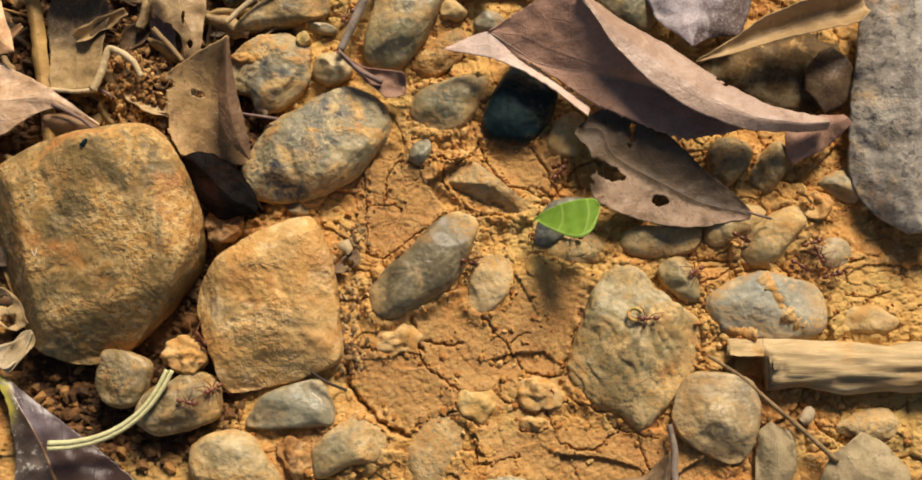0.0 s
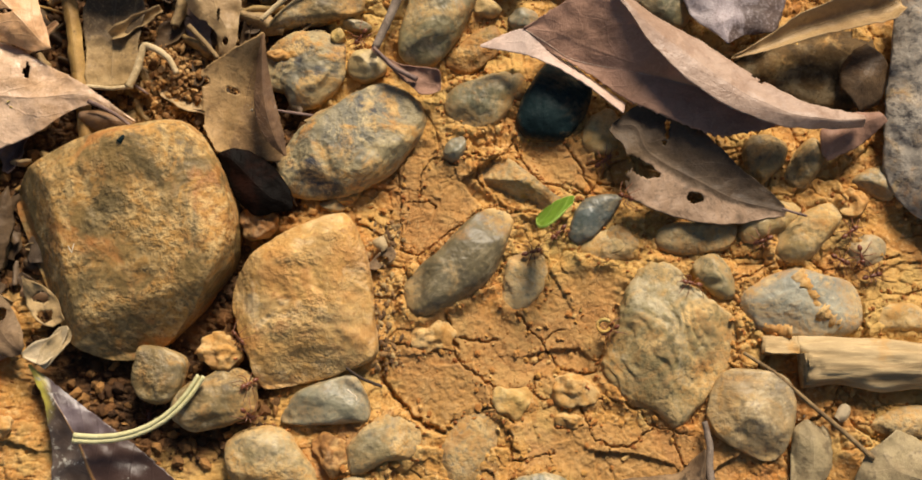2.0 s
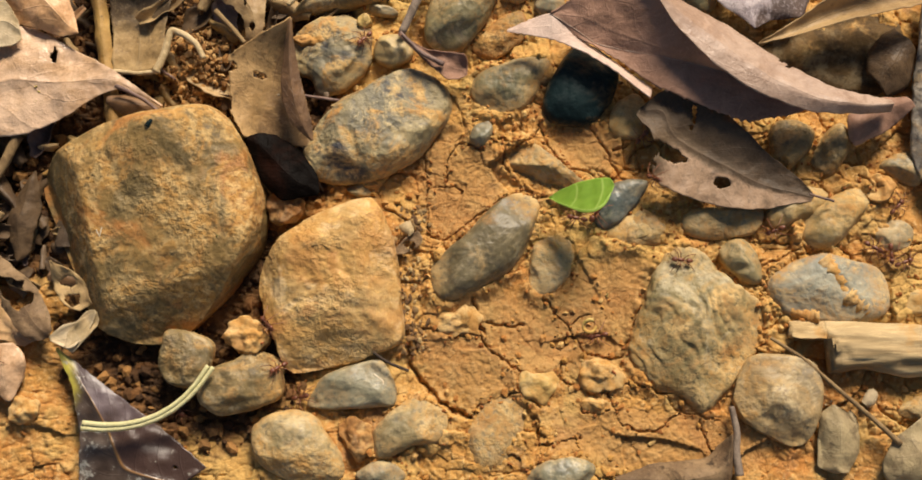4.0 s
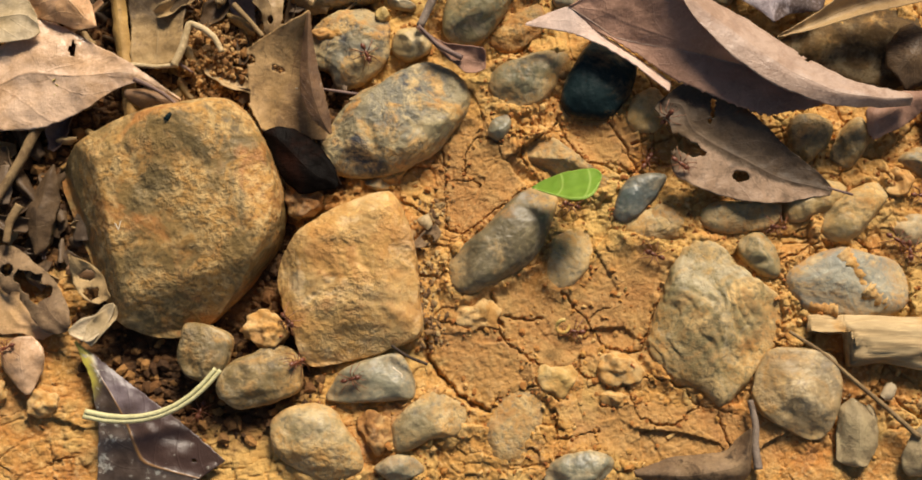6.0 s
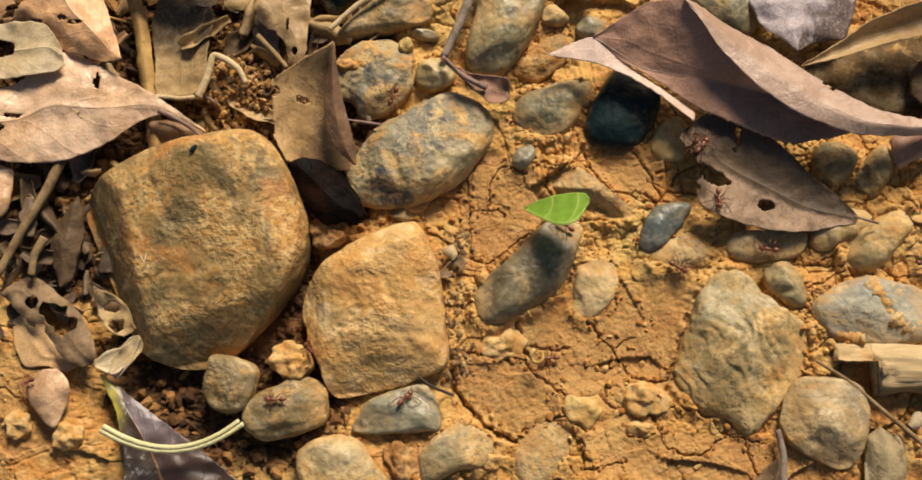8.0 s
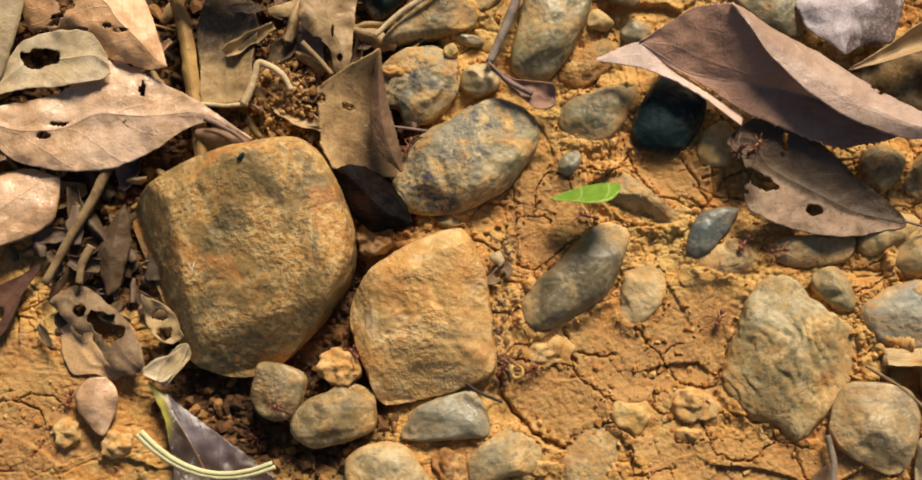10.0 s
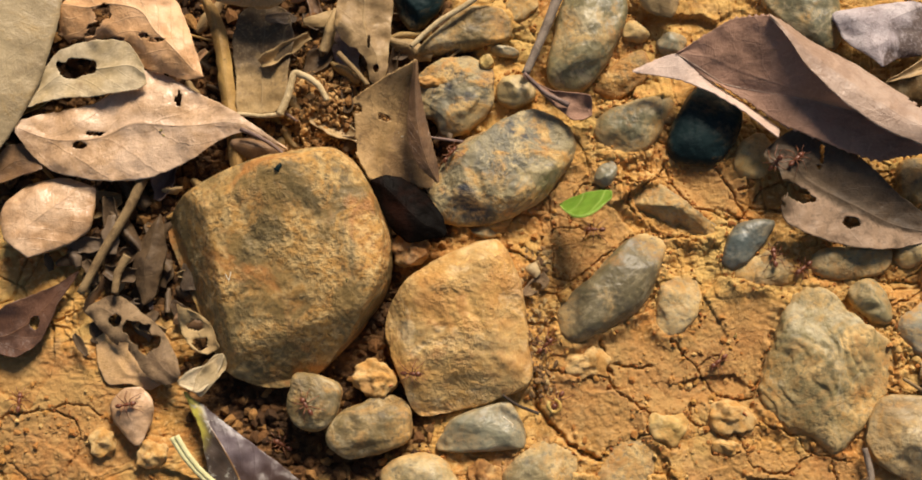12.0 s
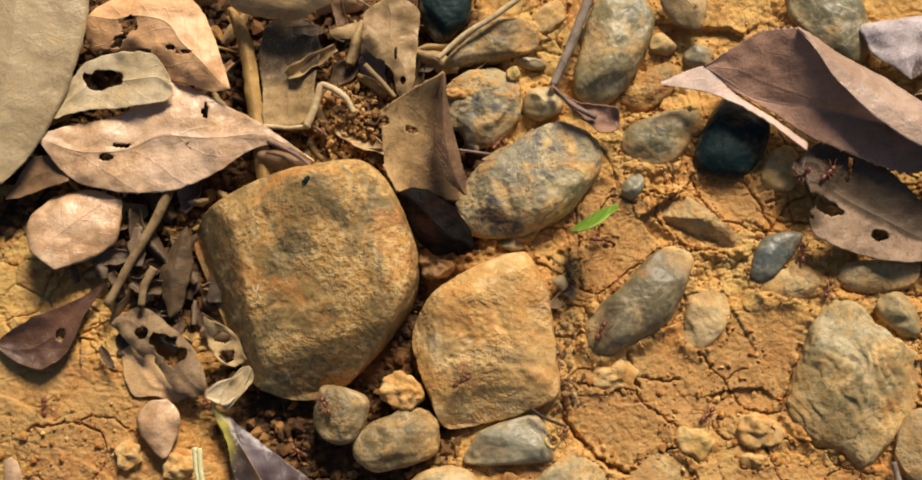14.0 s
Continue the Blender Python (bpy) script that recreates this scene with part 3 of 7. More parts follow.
    ob = tagged(new(name, mesh_from(name, v, faces, ROCKS[mat])), label, "stone" if name != "clod" else "clay lump", {"pebble": "pebbles in the clay", "clod": "clay lumps"}.get(name, "larger stones"))
    ob.location = (at[0], at[1], 0.0)
    SUNK.append((at, edge[::2] * 0.001, top, sink < 0.06 and top < 14))
    return ob


def sheet(name, grid, uvs, mat, holes=(), thick=0.0003):
    """A curved leaf surface from a grid of points, with ragged holes cut out and real thickness."""
    rows, cols = len(grid), len(grid[0])
    bm = bmesh.new()
    layer = bm.loops.layers.uv.new("UVMap")
    vs = [[bm.verts.new(p) for p in row] for row in grid]
    for i in range(rows - 1):
        for j in range(cols - 1):
            mid = (Vector(grid[i][j]) + Vector(grid[i + 1][j + 1])) / 2
            if any(math.hypot((mid.x - hx) / ex, (mid.y - hy) / ey) < 1 + 0.55 * noise.noise(mid * 110) + 0.5 * noise.noise(mid * 330) for hx, hy, ex, ey in holes):
                continue
            f = bm.faces.new((vs[i][j], vs[i + 1][j], vs[i + 1][j + 1], vs[i][j + 1]))
            f.smooth = True
            for loop, (a, b) in zip(f.loops, ((i, j), (i + 1, j), (i + 1, j + 1), (i, j + 1))):
                loop[layer].uv = uvs[a][b]
    bmesh.ops.delete(bm, geom=[w for w in bm.verts if not w.link_faces], context="VERTS")
    bmesh.ops.recalc_face_normals(bm, faces=bm.faces)
    if sum(f.normal.z for f in bm.faces) < 0:
        bmesh.ops.reverse_faces(bm, faces=bm.faces)
    me = bpy.data.meshes.new(name)
    bm.to_mesh(me)
    bm.free()
    me.materials.append(mat)
    ob = new(name, me)
    solid = ob.modifiers.new("thickness", "SOLIDIFY")
    solid.thickness, solid.offset = thick, 0
    return ob


def rod(name, mat, pts, r0, r1, sides=10, rough=0.12, parent=None, per=7):
    """A tapered uneven rod along the points (metres)."""
    p = np.array(pts, float)
    n = max(8, len(p) * per)
    t = np.linspace(0, len(p) - 1, n)
    path = np.stack([np.interp(t, range(len(p)), p[:, k]) for k in range(3)], 1)
    for _ in range(3):
        path[1:-1] = (path[:-2] + 2 * path[1:-1] + path[2:]) / 4
    verts, faces = [], []
    for i in range(n):
        d = Vector(path[min(i + 1, n - 1)] - path[max(i - 1, 0)]).normalized()
        side = d.cross(Vector((0, 0, 1))).normalized()
        up = side.cross(d)
        r = r0 + (r1 - r0) * i / (n - 1)
        for j in range(sides):
            a = 2 * math.pi * j / sides
            q = r * (1 + rough * noise.noise(Vector((i * 0.5, math.cos(a) * 2, math.sin(a) * 2 + r0 * 9000))))
            verts.append(Vector(path[i]) + (side * math.cos(a) + up * math.sin(a)) * q)
    for i in range(n - 1):
        for j in range(sides):
            faces.append((i * sides + j, i * sides + (j + 1) % sides, (i + 1) * sides + (j + 1) % sides, (i + 1) * sides + j))
    faces += [tuple(range(sides))[::-1], tuple(range((n - 1) * sides, n * sides))]
    ob = new(name, mesh_from(name, verts, faces, mat))
    ob.parent = parent
    return ob


def leaf(name, mat, base, tip, left, right, label, cup=0.0, holes=(), wave=1.0, low=0.0022, gaps=()):
    """A leaf from its base to its tip (mm above the soil in z); left and right: its edge's distance from the line between them, in mm, at even steps."""
    SEED[0] += 1
    b, t = Vector(base), Vector(tip)
    ax = Vector((t.x - b.x, t.y - b.y, 0))
    length = ax.length
    ax.normalize()
    sd = Vector((-ax.y, ax.x, 0))
    rows, cols = (120, 61) if (holes or gaps) and length > 0.02 else (56, 29) if length > 0.022 else (26, 13)
    st = np.linspace(0, 1, len(left))
    us = np.linspace(0, 1, rows)
    lo, hi = np.interp(us, st, right), np.interp(us, st, left)
    for _ in range(8 if rows < 100 else 22):
        lo[1:-1], hi[1:-1] = (lo[:-2] + 2 * lo[1:-1] + lo[2:]) / 4, (hi[:-2] + 2 * hi[1:-1] + hi[2:]) / 4
    wide = max(hi - lo) / 2
    grid, uvs = [], []
    for i, u in enumerate(us):
        mid, half = (lo[i] + hi[i]) / 2, max((hi[i] - lo[i]) / 2, 0.15)
        row, uvr = [], []
        for j in range(cols):
            s = 2 * j / (cols - 1) - 1
            p = b + ax * (length * u) + sd * ((mid + half * s) * 0.001)
            q = Vector((p.x * 90, p.y * 90, SEED[0] * 3.7))
            jag = noise.noise(Vector((p.x * 420, p.y * 420, SEED[0] * 1.3))) * 0.00038 * abs(s) ** 6
            p += sd * (jag * s)
            z = b.z + (t.z - b.z) * u + 0.001 * (cup * s * s * (half / wide) + cup * -0.35 * math.sin(u * math.pi))
            z += 0.001 * wave * (noise.noise(q) * 1.7 + noise.noise(q * 2.7) * 0.7 * (0.4 + abs(s)))
            z += 0.0004 * math.exp(-(s * half) ** 2 / 2.0)
            row.append((p.x, p.y, max(z, low)))
            uvr.append((u, (s + 1) / 2))
        grid.append(row)
        uvs.append(uvr)
    cut = list(gaps)
    for hu, hs, hr in holes:
        i = int(hu * (rows - 1))
        p = b + ax * (length * hu) + sd * (((lo[i] + hi[i]) / 2 + (hi[i] - lo[i]) / 2 * hs) * 0.001)
        cut.append((p.x, p.y, hr * length * 1.25, hr * length * 0.85))
    ob = sheet(name, grid, uvs, LEAFS[mat], cut)
    tagged(ob, label, "leaf" if name == "dead_leaf" else "leaf piece", "dead leaves on the ground")
    ribs = []
    for i in range(0, rows - 4, max(2, rows // 24)):
        x, y, z = grid[i][cols // 2]
        if any(math.hypot((x - hx) / ex, (y - hy) / ey) < 1.6 for hx, hy, ex, ey in cut):
            break
        ribs.append((x, y, z - 0.0002))
    if len(ribs) < 4:
        return ob
    rod("midrib", LEAFS[mat], ribs, 0.00028, 0.00012, 5, 0.1, ob, 2)
    return ob


def twig(name, mat, pts, r0, r1, label):
    SEED[0] += 1
    ob = rod(name, WOODS[mat], pts, r0, r1)
    return tagged(ob, label, "twig" if name == "twig" else "stalk", "twigs and stalks")


# ---- the ground: one sheet, dense where the shot passes ----
def lattice(x, y, seed):
    """Smooth value noise on arrays."""
    xi, yi = np.floor(x).astype(np.int64), np.floor(y).astype(np.int64)
    fx, fy = x - xi, y - yi
    fx, fy = fx * fx * (3 - 2 * fx), fy * fy * (3 - 2 * fy)

    def h(a, b):
        k = (a * 374761393 + b * 668265263 + seed * 974634777) & 0x7FFFFFFF
        k = ((k ^ (k >> 13)) * 1274126177) & 0x7FFFFFFF
        return ((k ^ (k >> 16)) & 0xFFFF) / 65535.0
    a, b, c, d = h(xi, yi), h(xi + 1, yi), h(xi, yi + 1), h(xi + 1, yi + 1)
    return (a + (b - a) * fx) + ((c + (d - c) * fx) - (a + (b - a) * fx)) * fy - 0.5


def layered(x, y, scale, octaves, seed, gain=0.5):
    out, amp = 0, 1
    for k in range(octaves):
        out = out + amp * lattice(x * scale + k * 17.3, y * scale - k * 9.1, seed + k)
        scale, amp = scale * 2.03, amp * gain
    return out


def plates(x, y, size, seed):
    """Mud plates: distance to the nearest crack in metres, each plate's own number, and its lean."""
    xs, ys = x / size, y / size
    xi, yi = np.floor(xs), np.floor(ys)
    f1, f2, own, lean = np.full(x.shape, 9.0), np.full(x.shape, 9.0), np.zeros(x.shape), np.zeros(x.shape)

    def h(a, b, k):
        r = np.sin(a * 127.1 + b * 311.7 + k * 74.7 + seed * 19.19) * 43758.5453
        return r - np.floor(r)
    for i in (-1, 0, 1):
        for j in (-1, 0, 1):
            a, b = xi + i, yi + j
            px, py = a + 0.15 + 0.7 * h(a, b, 1) - xs, b + 0.15 + 0.7 * h(a, b, 2) - ys
            d = np.hypot(px, py)
            near = d < f1
            f2 = np.where(near, f1, np.minimum(f2, d))
            own = np.where(near, h(a, b, 3), own)
            lean = np.where(near, (h(a, b, 4) - 0.5) * px + (h(a, b, 5) - 0.5) * py, lean)
            f1 = np.where(near, d, f1)
    return (f2 - f1) * size * 0.6, own, lean * size


CRACKS, GAPS = [], []


def crack(*points, wide=False):
    """A crack in the clay through these points (mm)."""
    (GAPS if wide else CRACKS).append(points)


crack((-219.0, -43.8), (-216.1, -41.8), (-211.1, -42.2), (-203.1, -40.8), (-195.0, -43.7), (-192.4, -48.6), (-193.4, -55.4), (-196.2, -60.2))
crack((-202.1, -40.8), (-197.2, -38.9), (-189.2, -39.8), (-186.0, -43.3))
crack((-33.3, 3.1), (-27.0, 2.1), (-21.0, 6.1), (-17.1, 9.7), (-11.1, 13.1), (-7.1, 17.2))
crack((-34.1, 39.6), (-34.7, 30.4), (-34.0, 20.2), (-32.9, 3.1))
crack((-33.0, 19.8), (-29.0, 20.6), (-24.0, 20.2), (-22.0, 18.2))
crack((-23.1, 34.5), (-26.1, 31.4), (-27.0, 27.3), (-27.0, 22.2))
crack((-15.1, 32.4), (-18.1, 34.4), (-23.1, 34.5))
crack((-7.1, 35.5), (-8.1, 28.3), (-6.1, 24.3))
crack((-9.1, 36.5), (-3.1, 34.4), (1.9, 36.9), (4.0, 39.5))
crack((4.0, 41.6), (5.9, 37.5), (9.9, 29.9), (14.8, 26.3), (19.8, 25.2), (24.7, 23.2), (31.0, 22.8), (34.6, 22.2))
crack((21.9, 40.5), (24.9, 35.4), (28.7, 29.3), (31.0, 23.2))
crack((42.8, 35.4), (36.7, 32.3), (34.7, 28.3))
crack((34.8, 34.4), (29.8, 32.3))
crack((5.5, -17.7), (9.4, -22.6), (13.3, -26.6), (16.2, -31.4), (20.0, -36.3), (26.8, -37.6), (31.7, -36.9), (33.7, -31.4), (36.7, -23.6), (38.8, -18.7))
crack((15.2, -26.6), (17.2, -24.6), (21.1, -23.6))
crack((-39.6, -26.7), (-34.7, -28.0), (-28.8, -28.6), (-21.0, -31.2), (-18.0, -29.6))
crack((-18.0, -17.8), (-17.1, -25.6), (-14.1, -29.6))
crack((-16.1, -28.6), (-14.1, -33.5), (-8.3, -38.3), (-2.4, -42.2), (-3.4, -47.1), (-0.5, -50.9), (4.3, -53.8))
crack((-13.1, -25.6), (-7.3, -27.2), (-1.4, -26.6))
crack((-18.6, -57.3), (-16.1, -53.9), (-10.3, -51.9), (-6.4, -50.0), (-2.5, -49.0))
crack((8.3, -43.1), (12.1, -45.1), (16.0, -47.0))
crack((11.2, -39.3), (10.2, -45.1))
crack((19.9, -41.2), (18.9, -45.0), (21.8, -47.9), (26.6, -46.9))
crack((2.3, -56.7), (4.2, -60.5), (3.2, -66.3), (11.9, -65.3), (17.7, -63.3))
crack((17.8, -54.7), (21.7, -55.6), (26.5, -54.7))
crack((26.6, -47.9), (28.5, -54.6), (30.3, -58.5), (36.1, -61.3), (42.8, -61.9), (46.7, -58.4), (49.7, -55.5))
crack((31.5, -46.0), (39.2, -46.9), (45.9, -49.8), (48.7, -54.6))
crack((56.4, -57.4), (59.0, -65.0), (61.8, -69.8))
crack((-6.4, -54.8), (-6.4, -60.6), (-3.5, -64.4))
crack((49.7, -54.6), (56.4, -56.5), (63.1, -57.4))
crack((111.5, 24.2), (116.2, 20.1), (121.0, 16.1))
crack((79.2, -6.4), (85.1, -4.4), (90.1, -1.5))
crack((102.0, 1.5), (107.7, -3.5), (110.5, -6.4))
crack((119.7, 1.5), (125.5, -0.5), (133.4, 1.4))
crack((127.0, -10.4), (134.7, -11.4), (142.6, -9.4))
crack((82.3, 1.5), (87.4, 4.5))
crack((-40.0, -28.6), (-39.5, -39.4), (-34.6, -46.2), (-28.7, -52.0), wide=True)
crack((-34.6, -46.2), (-28.7, -52.0), (-24.8, -55.2), (-18.6, -57.3), wide=True)


FLOOR = {}


def floor_at(x, y):
    """The soil's height under a place."""
    i, j = np.searchsorted(FLOOR["x"], x), np.searchsorted(FLOOR["y"], y)
    return float(FLOOR["z"][j, i])


SLABS = ((-0.0112, -0.0346, 0.0300, 0.0220), (-0.0224, 0.0220, 0.0160, 0.0220), (0.0329, -0.0220, 0.0200, 0.0220), (0.0196, 0.0330, 0.0140, 0.0090), (0.0324, -0.0636, 0.0260, 0.0120), (0.0633, -0.0664, 0.0180, 0.0100), (-0.1975, -0.0472, 0.0300, 0.0220), (-0.2215, -0.0295, 0.0240, 0.0180))


def ground():
    grow = np.cumsum(0.0012 * 1.55 ** np.arange(24))
    xs = np.r_[np.arange(-0.262, -0.230, 0.0012), np.arange(-0.230, -0.162, 0.00042), np.arange(-0.162, -0.048, 0.0007), np.arange(-0.048, 0.130, 0.00033), np.arange(0.130, 0.156, 0.0006), np.arange(0.156, 0.190, 0.0012)]
    ys = np.r_[np.arange(-0.118, -0.082, 0.0007), np.arange(-0.082, 0.064, 0.00033), np.arange(0.064, 0.104, 0.0005), np.arange(0.104, 0.132, 0.0012)]
    xs = np.r_[(xs[0] - grow)[::-1], xs, xs[-1] + grow]
    ys = np.r_[(ys[0] - grow)[::-1], ys, ys[-1] + grow]
    x, y = np.meshgrid(xs, ys)
    wx, wy = x + 0.005 * layered(x, y, 45, 2, 5) + 0.0008 * layered(x, y, 420, 2, 6), y + 0.005 * layered(x, y, 45, 2, 9) + 0.0008 * layered(x, y, 420, 2, 10)
    litter = litter_shade_mask(x, y)
    z = 0.0022 * layered(x, y, 28, 3, 1) + 0.0006 * layered(x, y, 130, 3, 2) + 0.00035 * layered(x, y, 420, 3, 3)
    d, own, lean = plates(wx, wy, 0.030, 3)
    d2, own2, lean2 = plates(wx + 0.3, wy, 0.0125, 8)
    d3, own3, lean3 = plates(wx + 0.7, wy + 0.2, 0.0052, 12)
    slab = np.clip(sum(np.exp(-(np.hypot((x - cx) / rx, (y - cy) / ry) ** 4)) for cx, cy, rx, ry in SLABS), 0, 1)
    patch = np.clip(layered(x, y, 32, 2, 21) * 4 + 0.62, 0, 1) * (1 - 0.75 * slab)
    z *= 1 - 0.5 * slab
    z += (own - 0.5) * 0.0014 * (1 - slab) - (1 - 0.9 * slab) * 0.0016 * np.exp(-(d / 0.00034) ** 2) * (0.15 + 0.85 * patch)
    z += lean * 0.16 + (own2 - 0.5) * 0.0011 * patch + lean2 * 0.20 * patch - 0.0012 * np.exp(-(d2 / 0.0003) ** 2) * patch
    flake = np.clip(layered(x, y, 55, 2, 25) * 4 + 0.45, 0, 1) * (1 - 0.7 * slab)
    z += ((own3 - 0.5) * 0.0007 + lean3 * 0.30 - 0.0007 * np.exp(-(d3 / 0.00022) ** 2)) * flake
    pits = layered(x, y, 700, 3, 131, 0.6)
    z += 0.00042 * pits - 0.0008 * np.clip(layered(x, y, 330, 2, 141) - 0.22, 0, 1)
    line = np.full(x.shape, 1.0)
    jx, jy = x + 0.0012 * layered(x, y, 420, 3, 61), y + 0.0012 * layered(x, y, 420, 3, 67)
    for crack in CRACKS:
        for (ax, ay), (bx, by) in zip(crack, crack[1:]):
            ax, ay, bx, by = ax / 1000, ay / 1000, bx / 1000, by / 1000
            t = np.clip(((jx - ax) * (bx - ax) + (jy - ay) * (by - ay)) / ((bx - ax) ** 2 + (by - ay) ** 2), 0, 1)
            line = np.minimum(line, np.hypot(jx - ax - t * (bx - ax), jy - ay - t * (by - ay)))
    wide = 0.00016 + 0.00036 * np.clip(layered(x, y, 70, 2, 71) + 0.30, 0, 1)
    z -= 0.0020 * np.exp(-(line / wide) ** 2)
    gap = np.full(x.shape, 1.0)
    for crack in GAPS:
        for (ax, ay), (bx, by) in zip(crack, crack[1:]):
            ax, ay, bx, by = ax / 1000, ay / 1000, bx / 1000, by / 1000
            t = np.clip(((jx - ax) * (bx - ax) + (jy - ay) * (by - ay)) / ((bx - ax) ** 2 + (by - ay) ** 2), 0, 1)
            gap = np.minimum(gap, np.hypot(jx - ax - t * (bx - ax), jy - ay - t * (by - ay)))
    z -= 0.0036 / (1 + np.exp(np.minimum((gap - 0.0007) / 0.0002, 50)))
    crumb = np.clip(layered(x, y, 60, 2, 31) * 2.2 - 0.05, 0, 1) * (1 - slab) + litter * 0.9
    dc, oc, lc = plates(x + 0.0012 * layered(x, y, 500, 2, 41), y, 0.0026, 5)
    z += crumb * (np.minimum(dc, 0.0006) * 0.8 + (oc - 0.5) * 0.0009 + lc * 0.5)
    hollow = np.exp(-(np.hypot((x + 0.112) / 0.050, (y + 0.026) / 0.046) ** 4)) + np.exp(-(np.hypot((x + 0.093) / 0.016, (y - 0.02) / 0.03) ** 4))
    z = z - litter * 0.0030 - np.minimum(hollow, 1) * 0.0030
    rise = np.zeros(z.shape)
    lumps = 0.65 + 0.8 * layered(x, y, 190, 3, 111)
    for (cx, cy), ring, top, flush in SUNK:
        i0, i1 = np.searchsorted(xs, (cx + ring[:, 0].min() - 0.008, cx + ring[:, 0].max() + 0.008))
        j0, j1 = np.searchsorted(ys, (cy + ring[:, 1].min() - 0.008, cy + ring[:, 1].max() + 0.008))
        gx, gy = x[j0:j1, i0:i1], y[j0:j1, i0:i1]
        near = np.full(gx.shape, 9.0)
        for px, py in ring:
            near = np.minimum(near, (gx - cx - px) ** 2 + (gy - cy - py) ** 2)
        collar = np.exp(-near / 0.0032 ** 2) * min(0.0026, 0.0003 * top + 0.0004) * (1.4 if flush else 0.9)
        rise[j0:j1, i0:i1] = np.maximum(rise[j0:j1, i0:i1], collar)
    z += rise * np.clip(lumps, 0, 1.4) * (1 - litter) * (1 - np.minimum(hollow, 1))
    far = np.clip((np.hypot(x + 0.03, y) - 0.30) / 0.3, 0, 1)
    z = z * (1 - far)
    n, m = x.shape
    idx = np.arange(n * m).reshape(n, m)
    quads = np.stack([idx[:-1, :-1], idx[:-1, 1:], idx[1:, 1:], idx[1:, :-1]], -1).reshape(-1, 4)
    FLOOR.update(x=xs, y=ys, z=z)
    me = bpy.data.meshes.new("ground")
    me.vertices.add(n * m)
    me.vertices.foreach_set("co", np.stack([x, y, z], -1).astype(np.float32).ravel())
    me.loops.add(len(quads) * 4)
    me.loops.foreach_set("vertex_index", quads.astype(np.int32).ravel())
    me.polygons.add(len(quads))
    me.polygons.foreach_set("loop_start", np.arange(0, len(quads) * 4, 4, dtype=np.int32))
    me.polygons.foreach_set("use_smooth", np.ones(len(quads), dtype=bool))
    me.update(calc_edges=True)
    att = me.attributes.new("slab", "FLOAT", "POINT")
    att.data.foreach_set("value", slab.astype(np.float32).ravel())
    att = me.attributes.new("humus", "FLOAT", "POINT")
    att.data.foreach_set("value", litter.astype(np.float32).ravel())
    me.materials.append(soil())
    return tagged(new("ground", me), "cracked ochre clay soil with dark humus under the leaf litter", "ground", kind="structure")


def litter_shade_mask(x, y):
    """Dark humus lies where leaf litter gathers: the far side by the boulder, and the hollows round it. Under the straw
    leaf the dark is shade put into the soil's colour.
    """
    w = 0.02 * layered(x, y, 40, 3, 51)
    a = np.clip((y - 0.012 + w + 0.9 * (x + 0.065)* (x > -0.065) * 1.0) / 0.02 , 0, 1) * np.clip((-0.052 + w - x) / 0.02, 0, 1)
    b = np.exp(-((np.hypot((x + 0.113) / 0.048, (y + 0.026) / 0.045)) ** 4))
    c = np.exp(-((np.hypot((x + 0.172) / 0.028, (y - 0.016) / 0.030)) ** 4)) * 0.8
    # shade under the straw leaf, painted with the humus colour
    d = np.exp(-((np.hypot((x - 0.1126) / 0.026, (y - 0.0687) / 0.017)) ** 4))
    near = 1 - np.clip((np.hypot(x + 0.14, y - 0.03) - 0.19 + 2 * w) / 0.06, 0, 1)
    return np.clip(np.maximum(np.maximum(np.maximum(a, b), c), d), 0, 1) * near


